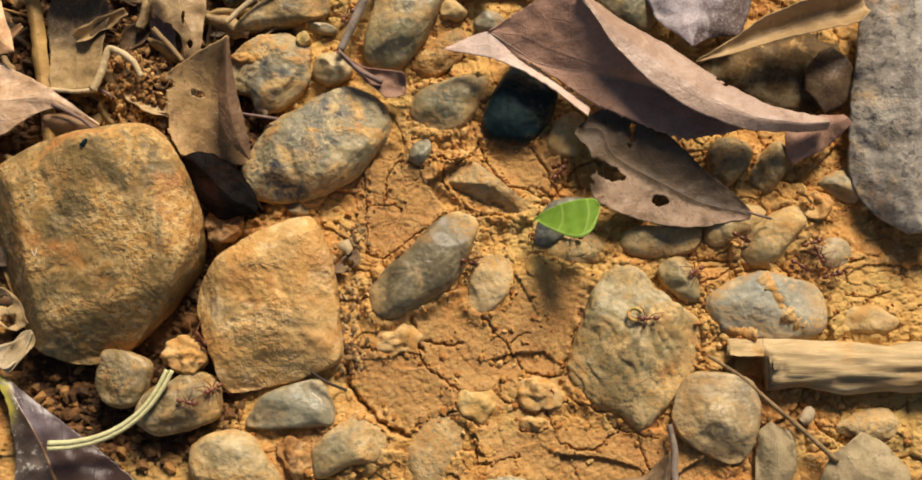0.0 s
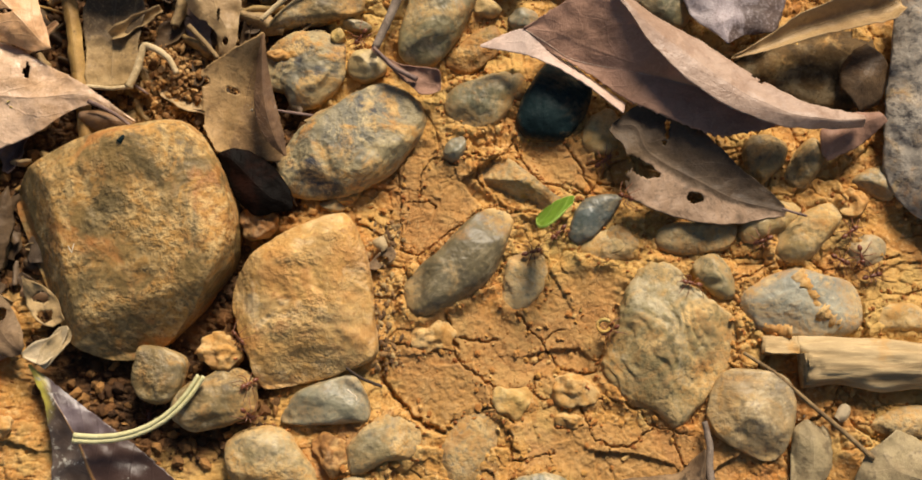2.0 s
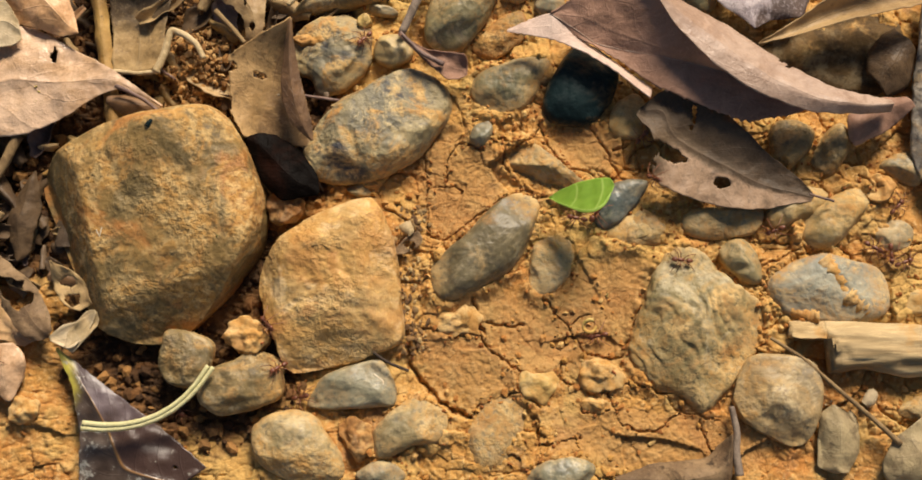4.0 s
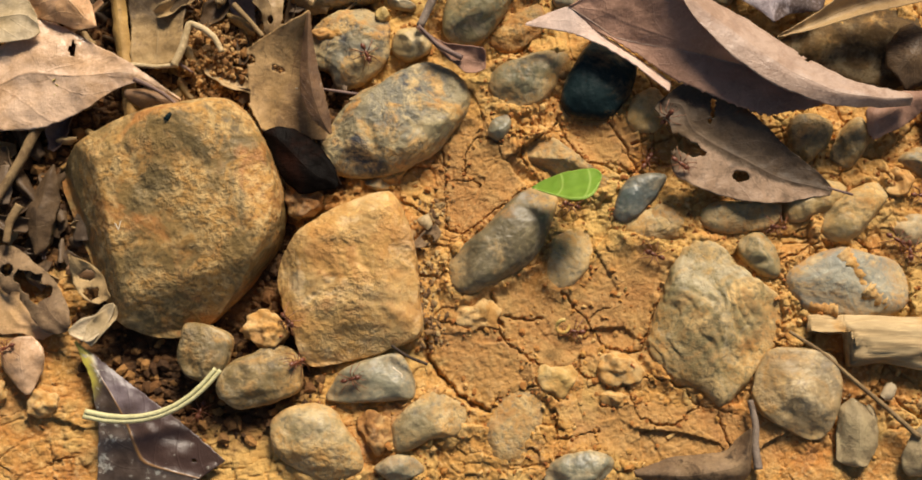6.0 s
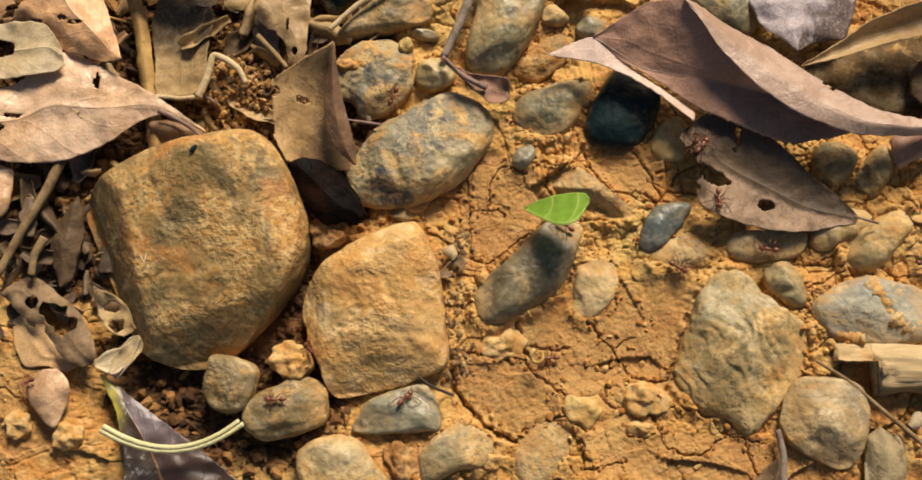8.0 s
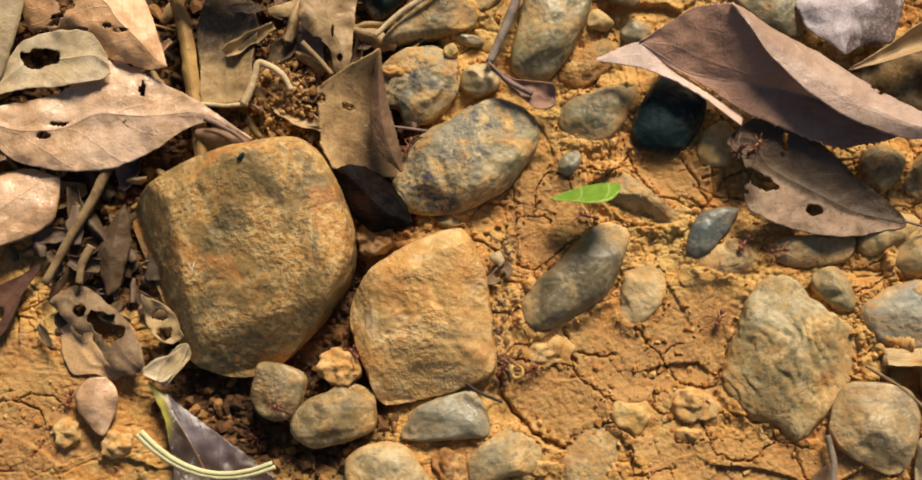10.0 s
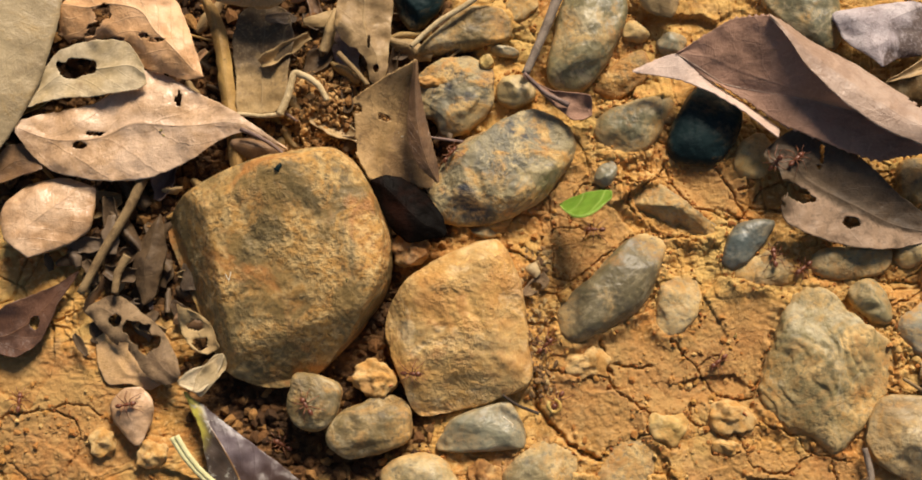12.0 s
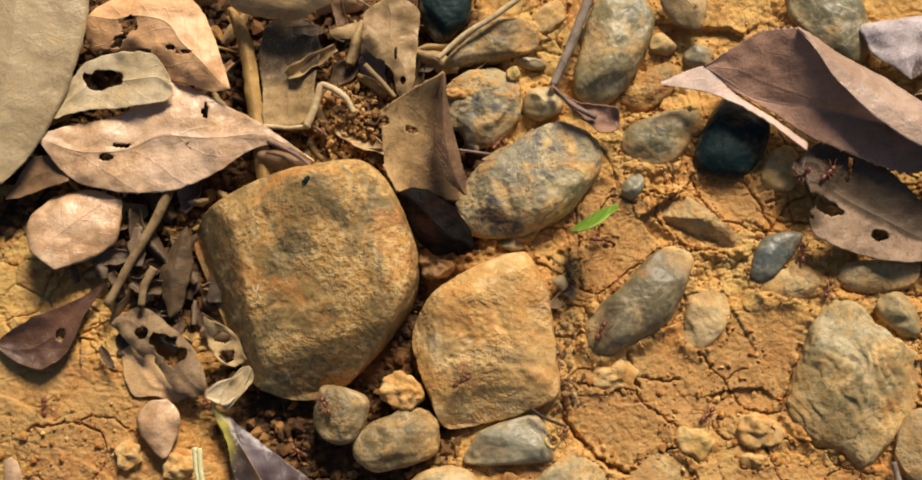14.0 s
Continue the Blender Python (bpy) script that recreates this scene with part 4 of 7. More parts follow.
# ---- the large folded leaf ----
def loft(name, rails, mat, wave=1.0, rows=90, per=12, rib=None, rib_at=(0.28, 0.53), holes=(), jag=0.5):
    """A leaf surface drawn through rails (mm)."""
    r = np.array(rails)
    t, tt = np.linspace(0, 1, r.shape[1]), np.linspace(0, 1, rows)
    fine = np.stack([np.stack([np.interp(tt, t, rail[:, k]) for k in range(3)], 1) for rail in r])
    for _ in range(10):
        fine[:, 1:-1] = (fine[:, :-2] + 2 * fine[:, 1:-1] + fine[:, 2:]) / 4
    grid, uvs = [], []
    for i in range(rows):
        row, uvr = [], []
        cross = fine[:, i]
        ts = np.linspace(0, len(r) - 1, per * (len(r) - 1) + 1)
        line = np.stack([np.interp(ts, range(len(r)), cross[:, k]) for k in range(3)], 1)
        for _ in range(6):
            line[1:-1] = (line[:-2] + 2 * line[1:-1] + line[2:]) / 4
        for j, p in enumerate(line):
            q = Vector(p * 0.07)
            p = p + np.array([0, 0, (noise.noise(q) * 1.2 + noise.noise(q * 2.6) * 0.6) * wave])
            edge = jag * noise.noise(Vector((i * 0.35, j * 9.0, 3))) if j in (0, len(line) - 1) else 0
            row.append(tuple((p + np.array([0, edge, 0])) * 0.001))
            uvr.append((tt[i], 0.1 + 0.8 * j / (len(line) - 1)))
        grid.append(row)
        uvs.append(uvr)
    ob = sheet(name, grid, uvs, mat, holes, thick=0.00035)
    if rib:
        rod("midrib", rib, [grid[i][int(len(line) * (rib_at[0] + (rib_at[1] - rib_at[0]) * i / rows))] for i in range(2, rows - 8, 5)], 0.0003, 0.00015, 6, 0.1, ob)
    return ob


# where the folded edge is eaten through: place and half widths
BURNS = ((0.0802, 0.0630, 0.0008, 0.0008), (0.0819, 0.0612, 0.0010, 0.0010), (0.0837, 0.0592, 0.0010, 0.0010), (0.0856, 0.0572, 0.0012, 0.0012))


EATEN = ((0.0205, 0.0650, 0.0009, 0.0006), (0.0228, 0.0638, 0.0011, 0.0008), (0.0251, 0.0630, 0.0009, 0.0010), (0.0274, 0.0618, 0.0011, 0.0006), (0.0298, 0.0603, 0.0009, 0.0008), (0.0321, 0.0581, 0.0011, 0.0010), (0.0347, 0.0561, 0.0009, 0.0006), (0.0378, 0.0541, 0.0011, 0.0008), (0.0413, 0.0517, 0.0009, 0.0010))


def folded_leaf():
    blade = (
        ((7.6, 76.0, 16), (26.0, 86.9, 20), (37.4, 86.6, 23), (47.8, 75.1, 23.5), (61.0, 59.5, 22.5), (74.4, 49.6, 20.5), (88.1, 44.3, 18), (99.9, 41.9, 16)),
        ((7.7, 76.1, 15.45), (21.0, 79.0, 16.7), (30.0, 76.4, 17.6), (41.0, 69.5, 18.05), (55.3, 60.2, 17.95), (70.2, 53.2, 17.2), (83.2, 47.3, 16.2), (96.7, 42.9, 15.45)),
        ((7.8, 76.0, 15.5), (15.8, 70.7, 14), (22.3, 65.8, 12.8), (34.0, 63.6, 13.2), (49.5, 60.7, 14), (65.9, 56.7, 14.5), (78.2, 50.2, 15), (93.4, 43.7, 15.5)),
        ((8.2, 75.7, 14.5), (17.0, 68.1, 13.5), (22.3, 65.4, 13.5), (30.9, 60.2, 13.2), (43.2, 51.3, 13.2), (55.7, 45.7, 13.6), (72.0, 39.1, 14), (87.1, 41.8, 14.5)),
    )
    margin = (
        ((37.7, 87.7, 20), (42.7, 85.9, 18), (52.5, 79.3, 16), (69.8, 69.1, 16), (86.7, 56.8, 17), (100.0, 49.8, 17), (112.0, 47.4, 16), (119.5, 46.4, 14)),
        ((36.9, 85.5, 25), (41.8, 81.5, 24.5), (49.7, 73.3, 23.5), (64.2, 61.7, 23.15), (79.7, 51.0, 22.65), (95.0, 44.7, 21.25), (110.5, 43.6, 19.5), (119.3, 44.6, 17)),
        ((36.6, 85.5, 24), (41.6, 79.2, 25), (47.5, 69.3, 25), (59.7, 56.1, 24.3), (74.0, 46.8, 22.3), (91.5, 41.1, 19.5), (110.1, 41.2, 17), (119.2, 42.6, 14)),
    )
    rim = (
        ((-6.7, 71.0, 13.5), (1.7, 74.8, 14.2), (7.8, 76.6, 15.5), (20.6, 66.2, 11.8), (30.3, 59.9, 11.2), (41.6, 51.6, 11)),
        ((-6.7, 70.6, 13.85), (1.7, 71.7, 14.7), (8.2, 71.9, 15.2), (19.4, 64.6, 13.8), (29.8, 58.1, 13.4), (41.2, 49.4, 12.8)),
        ((-6.7, 70.3, 13.8), (1.7, 68.7, 14.8), (9.0, 67.1, 15.2), (18.6, 63.0, 15), (29.2, 56.6, 14.6), (40.6, 47.5, 13.8)),
    )
    ob = loft("folded_dead_leaf", blade, LEAFS["PURPLE"], rib=LEAFS["PINKPALE"], rib_at=(0.667, 0.667), jag=1.0, holes=EATEN, rows=230, per=16)
    tagged(ob, "large purple-brown dead leaf folded over, its underside pale", "leaf", "dead leaves on the ground")
    for name, rails, label in (("folded_margin", margin, "pale pinkish underside of the folded edge"), ("turned_rim", rim, "pale upturned leaf tip and rim")):
        child = loft(name, rails, LEAFS["PINKLIGHT" if name == "turned_rim" else "PINKPALE"], 0.6, holes=() if name == "turned_rim" else BURNS)
        child.parent = ob
        child["label"] = label


folded_leaf()

tagged(loft("dead_leaf", (
    ((-78.6, 74.3, 18), (-89.5, 68.8, 16.5), (-100.3, 62.3, 14), (-99.5, 53.0, 13), (-99.5, 44.2, 12), (-94.8, 35.6, 11)),
    ((-78.6, 74.1, 18), (-85.3, 67.7, 14.5), (-91.8, 60.0, 11.5), (-91.9, 52.3, 10), (-93.3, 43.9, 8.5), (-92.3, 35.1, 7.5)),
    ((-78.4, 73.9, 18), (-81.9, 67.3, 12), (-85.3, 58.2, 8), (-87.0, 51.5, 6), (-89.8, 43.6, 5), (-90.2, 34.1, 4)),
    ((-78.3, 73.1, 18), (-78.5, 66.3, 12), (-77.1, 57.1, 8), (-75.2, 49.0, 6), (-73.2, 41.3, 6), (-72.6, 32.8, 6)),
), LEAFS["LEAF_TROUGH"], wave=0.7, jag=1.2, rib=LEAFS["LEAF_BROWN"], rib_at=(0.667, 0.667), holes=[(-0.0988, 0.0587, 0.0022, 0.0018), (-0.0903, 0.0567, 0.0020, 0.0011), (-0.1000, 0.0467, 0.0012, 0.0034)]), "curled olive-brown dead leaf folded into a trough", "leaf", "dead leaves on the ground")
tagged(loft("dead_leaf", (
    ((-79.2, 72.8, 19), (-80.9, 64.2, 16), (-81.9, 54.4, 15), (-81.5, 46.7, 14), (-78.4, 39.3, 13), (-72.0, 33.9, 11)),
    ((-78.6, 73.1, 19.5), (-79.0, 64.7, 18), (-78.6, 54.8, 17.5), (-77.3, 46.8, 16), (-74.8, 39.2, 14), (-71.8, 34.0, 11.4)),
    ((-78.2, 72.8, 19), (-77.7, 65.9, 17), (-76.0, 56.3, 15.5), (-73.7, 47.6, 14), (-71.6, 39.0, 12), (-71.4, 33.9, 11)),
), LEAFS["LEAF_BROWN"], wave=0.6, jag=1.0), "narrow brown curled leaf with rough skin", "leaf", "dead leaves on the ground")
tagged(loft("leaf_fragment", (
    ((-90.1, 51.3, 3), (-83.0, 48.8, 4), (-76.0, 40.5, 5)),
    ((-92.1, 43.4, 2.5), (-85.1, 40.1, 3), (-77.1, 34.9, 4)),
    ((-93.2, 35.5, 2), (-86.2, 32.5, 2), (-79.1, 31.2, 3)),
), LEAFS["LEAF_BROWN"], wave=0.6), "brown leaf piece beneath the curled leaf", "leaf", "dead leaves on the ground")
# ---- stones ----
stone("boulder", "OCHRE", (-0.1263, 0.0080), [(-38.6, 11.5), (-33.4, 20.7), (-23.8, 27.6), (-9.4, 34.2), (2.8, 36.9), (16.6, 39.0), (24.3, 36.0), (31.2, 27.1), (36.3, 15.4), (38.6, 5.3), (37.2, -7.8), (29.8, -19.8), (21.0, -29.7), (14.3, -36.6), (5.4, -41.0), (-3.6, -41.6), (-14.2, -38.0), (-20.6, -31.2), (-26.6, -18.4), (-32.4, -4.2)], 31, "large rounded ochre-dusted stone with one dark spot", box=0.5, rough=0.55, facets=-1, sink=0.03, cuts=[(255, 0.2, (10.5, -20.5, 16)), (200, 1.3, (-17, -8, 16.5)), (282, 0.9, (10, -21, 15.5)), (135, 0.6, (-20, 22, 19)), (15, 0.4, (27, 8, 20)), (265, 0.27, (8, -12, 17.2))], grooves=[((15.5, 14.1), (21.3, 5.5), 1.5, 7.0), ((9.0, -15.4), (3.3, -23.0), 1.1, 3.0), ((-11.7, 19.0), (-5.0, 5.7), 0.8, 2.2)])
stone("stone", "ORANGE", (-0.0654, -0.0139), [(-18.7, 14.3), (-11.0, 20.9), (-2.1, 25.5), (8.7, 29.3), (14.6, 28.3), (19.8, 18.9), (22.1, 10.0), (23.5, -3.8), (24.2, -17.4), (17.1, -22.1), (5.4, -26.3), (-8.1, -29.3), (-14.0, -28.1), (-18.0, -19.4), (-22.2, -9.7), (-24.2, 3.1)], 17, "square-cornered orange sandstone lump with a rough face", box=0.5, rough=1.15, facets=-1, sink=0.1, cuts=[(240, 0.09, (0, 0, 13)), (270, 0.54, (2, -9, 12)), (182, 0.95, (-15, 0, 10.5)), (128, 0.6, (-8, 15, 12.5)), (215, 0.3, (-2, -4, 12.5)), (355, 0.5, (15, -2, 12))], grooves=[((-10.3, -5.0), (19.6, -8.8), 0.7, 2.2), ((1.9, 14.4), (7.9, -1.1), 0.5, 1.6), ((-7.6, 4.7), (-5.6, -1.1), 0.7, 4.0)])
stone("pebble", "OLIVE", (-0.1129, -0.0381), [(-5.3, 9.7), (5.6, 6.8), (8.8, 3.3), (7.5, -4.9), (3.1, -9.7), (-4.7, -9.2), (-8.8, -3.9), (-8.5, 3.3)], 11, "small egg-shaped olive pebble under the boulder", box=0.6, facets=4)
stone("pebble", "OLIVE", (-0.0950, -0.0463), [(1.5, 9.8), (7.4, 10.6), (13.3, 7.3), (14.6, -0.5), (11.6, -6.3), (-3.9, -10.6), (-12.2, -7.9), (-14.6, -3.5), (-11.1, 3.3)], 9, "rounded brown pebble with flat top", box=0.6, facets=4)
stone("stone", "GREY", (-0.0573, -0.0466), [(-8.8, 3.8), (6.8, 8.1), (11.9, 3.8), (14.5, -5.9), (8.9, -7.4), (-14.5, -8.1), (-13.6, -2.1)], 6.5, "blue-grey angular stone with one white quartz vein", box=0.6, facets=5)
stone("pebble", "GREYDUST", (-0.0754, -0.0678), [(-15.6, 6.6), (-8.0, 12.0), (1.8, 12.4), (9.7, 5.7), (15.6, -5.7), (12.8, -11.4), (0.3, -12.4), (-13.4, -3.9)], 9, "grey river pebble half sunk in ochre clay", box=0.75, facets=3, sink=0.04)
stone("pebble", "GREYDUST", (-0.0388, -0.0613), [(-12.8, -2.2), (-9.0, 3.5), (-2.7, 9.2), (5.4, 9.8), (12.8, 4.8), (10.4, -3.6), (0.8, -6.0), (-9.8, -9.8)], 7, "grey pebble with an ochre clay rim", box=0.7, sink=0.04)
stone("stone", "SPECKLE", (-0.0504, 0.0404), [(-25.5, -8.9), (-19.8, 2.3), (-8.0, 11.4), (5.9, 19.6), (14.0, 20.2), (22.0, 14.4), (25.5, 7.2), (22.2, -0.9), (12.3, -12.0), (0.5, -18.0), (-13.3, -20.2), (-21.3, -18.0)], 13, "long grey stone speckled dark and stained with ochre", box=0.7, rough=1.2, facets=3, grooves=[((1.9, 5.7), (7.8, -3.1), 1.5, 4.0), ((-11.9, 3.0), (-6.0, -11.7), 1.0, 2.2)])
stone("stone", "SPECKLE", (-0.0673, 0.0662), [(-14.3, 2.6), (-8.0, 10.5), (4.1, 14.4), (13.3, 9.8), (14.3, 2.5), (11.6, -7.9), (2.7, -13.6), (-3.4, -14.4), (-6.5, -8.8), (-13.2, -5.7)], 8, "rough pitted grey and ochre stone", box=0.6, rough=1.6, facets=5)
stone("pebble", "PALE", (-0.0455, 0.0671), [(-5.7, 4.3), (1.7, 5.9), (6.4, 2.6), (5.9, -2.6), (-1.1, -5.9), (-6.4, -2.6)], 8, "small smooth cream pebble beside a twig", box=0.75, facets=3)
stone("stone", "GREENGREY", (-0.0208, 0.0865), [(-8.3, 12.9), (-2.7, 19.2), (8.4, 18.6), (14.1, 10.6), (12.3, 2.2), (6.2, -10.3), (-1.3, -18.9), (-9.3, -19.2), (-14.1, -14.2), (-12.3, -1.7)], 12, "long smooth grey-green river stone", box=0.75, facets=3)
stone("pebble", "PALE", (-0.0040, 0.0883), [(-4.5, 2.0), (-0.4, 3.9), (4.6, -0.8), (1.5, -3.9), (-4.6, -2.8)], 5, "small pale grey pebble in clay")
stone("pebble", "OCHRE", (-0.0088, 0.0729), [(-9.8, -2.9), (-3.8, 3.3), (2.7, 8.1), (8.4, 8.5), (9.8, 1.2), (3.3, -5.0), (-2.7, -8.5), (-8.8, -6.4)], 4, "clay-coated beige half-buried pebble", low=1)
stone("pebble", "GREENGREY", (-0.0052, 0.0547), [(-14.1, -0.5), (-9.3, 5.7), (2.8, 10.2), (11.9, 11.0), (14.1, 7.7), (10.8, 0.5), (4.8, -7.7), (-4.2, -11.0), (-12.2, -7.1)], 7, "flat grey-green pebble set in clay", box=0.65, facets=2, sink=0.04)
stone("pebble", "DARK", (0.0184, 0.0549), [(-12.1, -2.9), (-7.1, 7.4), (0.4, 14.6), (10.4, 9.4), (12.9, 3.2), (10.7, -5.0), (4.2, -13.2), (-3.8, -14.6), (-10.8, -12.5), (-12.9, -8.0)], 8, "smooth blue-black pebble under the folded leaf", box=0.65)
stone("pebble", "GREY", (-0.0154, 0.0384), [(-3.0, 1.6), (2.0, 4.7), (4.2, 1.6), (2.4, -3.5), (-1.6, -4.7), (-4.2, -1.6)], 6, "little grey pebble stuck in clay")
stone("stone", "GREYDUST", (0.0077, 0.0258), [(-15.1, 6.9), (-6.1, 9.5), (-0.1, 5.8), (7.8, -1.3), (15.1, -6.3), (13.7, -9.5), (2.8, -9.3), (-8.1, -5.2), (-14.1, -0.2)], 8.5, "sharp grey wedge of rock in the clay", box=0.5, facets=4, rough=1.8, sink=0.04, cuts=[(247, 1.3, (-1, 0.5, 6.5)), (67, 0.8, (1, 2, 6.5)), (320, 0.35, (0, 0, 7)), (150, 0.6, (-8, 2, 5.5))])
stone("stone", "SLATE", (-0.0143, -0.0007), [(-18.5, -7.7), (-13.6, -1.8), (-3.8, 7.1), (4.1, 15.1), (11.0, 18.7), (18.3, 16.1), (18.5, 11.1), (15.3, 2.1), (10.0, -6.8), (0.2, -13.6), (-11.5, -18.7), (-17.4, -16.0)], 9, "smooth long slate-grey stone lying slantwise", box=0.7, sink=0.04)
stone("pebble", "GREYDUST", (0.0080, -0.0068), [(-7.9, -5.4), (-5.5, 6.5), (0.4, 10.5), (6.3, 8.5), (7.9, 0.5), (3.3, -7.3), (-3.6, -10.5)], 4, "blue-grey stone mostly hidden by clay", box=0.5, facets=4, sink=0.04)
stone("pebble", "BLUE", (0.0318, 0.0137), [(-8.9, -3.6), (-5.4, 4.8), (0.6, 8.6), (8.9, 8.4), (7.6, 3.8), (2.3, -3.6), (-4.6, -8.6), (-8.4, -7.4)], 6, "blue-grey pebble with pale streaks", box=0.7)
stone("pebble", "GREYDUST", (0.0397, 0.0058), [(-8.6, -5.2), (-6.5, 1.8), (-1.5, 6.6), (4.8, 5.4), (8.6, -1.2), (7.3, -4.4), (-1.7, -6.6)], 4, "low grey pebble coated with clay", box=0.55, sink=0.04)
stone("stone", "OLIVEROCK", (0.0566, -0.0274), [(-10.0, 24.8), (-4.1, 27.9), (2.1, 25.7), (9.4, 17.3), (20.5, 9.4), (23.0, 1.3), (19.4, -8.4), (12.4, -18.0), (1.6, -27.9), (-5.0, -24.1), (-16.5, -18.4), (-23.0, -10.7), (-21.1, -0.6), (-17.4, 11.0), (-14.0, 18.9)], 11, "large olive-grey rock with rippled face", box=0.8, rough=1.2, facets=3, peak=(2, 8), sink=0.05, planes=[(205, 62, 0.72), (335, 58, 0.74), (80, 66, 0.84)], ripple=(20, 5.0, 1.5), grooves=[((-5.4, 12.9), (-3.9, -10.1), 0.9, 2.5), ((4.9, 5.2), (2.8, -17.7), 0.7, 2.0)])
stone("pebble", "GREENGREY", (0.0710, -0.0054), [(-7.0, 4.4), (-1.6, 7.8), (3.2, 6.0), (6.8, -0.1), (7.0, -7.0), (1.9, -7.8), (-5.4, -2.1)], 7, "rounded smooth grey pebble", box=0.75, facets=3, sink=0.04, grooves=[((-6.0, -4.0), (1.0, -2.5), 1.3, 1.6)])
stone("stone", "BLUEGREY", (0.1001, -0.0145), [(-20.3, 2.1), (-14.3, 8.0), (-2.4, 12.0), (7.3, 10.0), (17.9, 6.4), (20.3, -4.8), (14.3, -10.6), (0.6, -12.0), (-12.9, -9.6), (-18.6, -4.7)], 7, "blue-grey stone crossed by ochre clay", box=0.65, rough=0.8, sink=0.04, grooves=[((0.1, 6.1), (8.6, -6.2), 0.6, 1.5)])
stone("stone", "TANROCK", (0.0818, -0.0508), [(-13.8, 3.5), (-9.8, 13.0), (-1.0, 15.0), (9.5, 13.4), (14.3, 7.6), (13.8, -4.2), (8.0, -15.0), (-0.9, -13.6), (-11.2, -7.6), (-14.3, -1.3)], 12, "blocky tan and grey rounded stone", box=0.6, facets=4, cuts=[(265, 0.55, (0, -2, 10)), (60, 0.22, (2, 4, 10.5)), (172, 0.7, (-7, 0, 9))], grooves=[((-0.5, 7.2), (-3.5, -6.0), 1.0, 1.8)])
stone("stone", "GREYDUST", (0.0653, 0.0075), [(-13.5, -0.5), (-8.5, 4.7), (11.3, 5.3), (13.5, -0.1), (9.1, -4.1), (-8.7, -5.3)], 6, "flat dark stone below a holed leaf", box=0.5, facets=3)
stone("pebble", "OCHREGREY", (0.0902, 0.0136), [(-10.8, -3.6), (-6.6, 3.8), (2.4, 7.8), (10.8, 4.1), (8.0, -2.2), (-2.0, -7.4), (-7.9, -7.8)], 6, "clay-stained pebble at the leaf stalk", sink=0.04)
stone("pebble", "OCHREGREY", (0.1028, 0.0097), [(-11.8, -4.4), (-7.6, 2.6), (7.4, 10.5), (11.8, 5.5), (6.9, -2.8), (-1.2, -10.5), (-10.0, -9.5)], 7, "ochre-stained smooth oval pebble", box=0.65, sink=0.04)
stone("pebble", "OLIVE", (0.0895, 0.0344), [(-7.0, -3.0), (-6.7, 6.1), (-0.3, 8.5), (7.0, 5.0), (5.7, -2.1), (-1.8, -8.5)], 8, "olive pebble under the folded leaf", box=0.65)
stone("pebble", "OLIVE", (0.1023, 0.0327), [(-6.6, -3.8), (-1.7, 5.2), (3.8, 8.9), (6.6, 3.6), (4.7, -3.5), (-1.4, -8.9)], 8, "smooth olive almond-shaped pebble", box=0.65)
stone("pebble", "GREENGREY", (0.1270, 0.0262), [(-8.8, 0.8), (-2.3, 5.3), (6.6, 6.2), (8.8, -0.8), (4.1, -6.2), (-4.3, -3.2)], 5, "dark green-grey pebble in clay", sink=0.04)
stone("pebble", "PALEOCHRE", (0.0040, -0.0475), [(-7.2, 1.3), (-5.2, 6.0), (-1.7, 4.4), (2.9, 6.2), (7.2, 2.5), (4.8, -1.4), (1.3, -6.2), (-2.5, -4.0), (-5.6, -3.3)], 5, "pale cream heart-shaped pebble", box=0.5, facets=7, rough=1.6, sink=0.04)
stone("pebble", "GREY", (0.0110, -0.0760), [(-11.5, -0.2), (-3.4, 5.4), (8.1, 5.8), (11.5, 0.9), (6.1, -4.8), (-9.2, -5.8)], 7, "smooth rounded blue-grey pebble", box=0.75, facets=3)
stone("pebble", "GREY", (-0.0482, -0.0762), [(-8.1, -0.1), (-2.0, 4.5), (4.8, 3.7), (8.1, -1.0), (0.0, -4.5)], 6, "small smooth grey pebble", box=0.75, facets=3)
stone("stone", "GREENGREY", (0.0522, 0.0940), [(-13.8, 4.9), (-11.0, 13.3), (9.0, 13.1), (13.8, -3.8), (11.1, -13.3), (1.8, -13.2), (-5.8, -6.1)], 9, "smooth olive stone behind the folded leaf", box=0.65)
stone("stone", "OLIVE", (-0.0637, 0.0886), [(-17.2, -8.9), (-8.6, 1.1), (1.6, 8.9), (13.8, 7.7), (17.2, 0.9), (13.7, -3.7), (-2.5, -6.9)], 8, "long rounded olive-brown stone", box=0.6)
stone("pebble", "GREY", (-0.0494, 0.0820), [(-5.1, 1.2), (-0.6, 2.2), (5.1, -0.1), (3.4, -2.2), (-2.6, -1.3)], 4, "thin flat grey pebble")
stone("stone", "DARK", (-0.0791, 0.1003), [(-9.3, 4.5), (-3.6, 10.9), (8.7, 10.7), (9.3, 3.2), (6.7, -4.6), (-1.9, -10.9), (-7.2, -5.1)], 8, "dark green-black smooth stone", box=0.6)
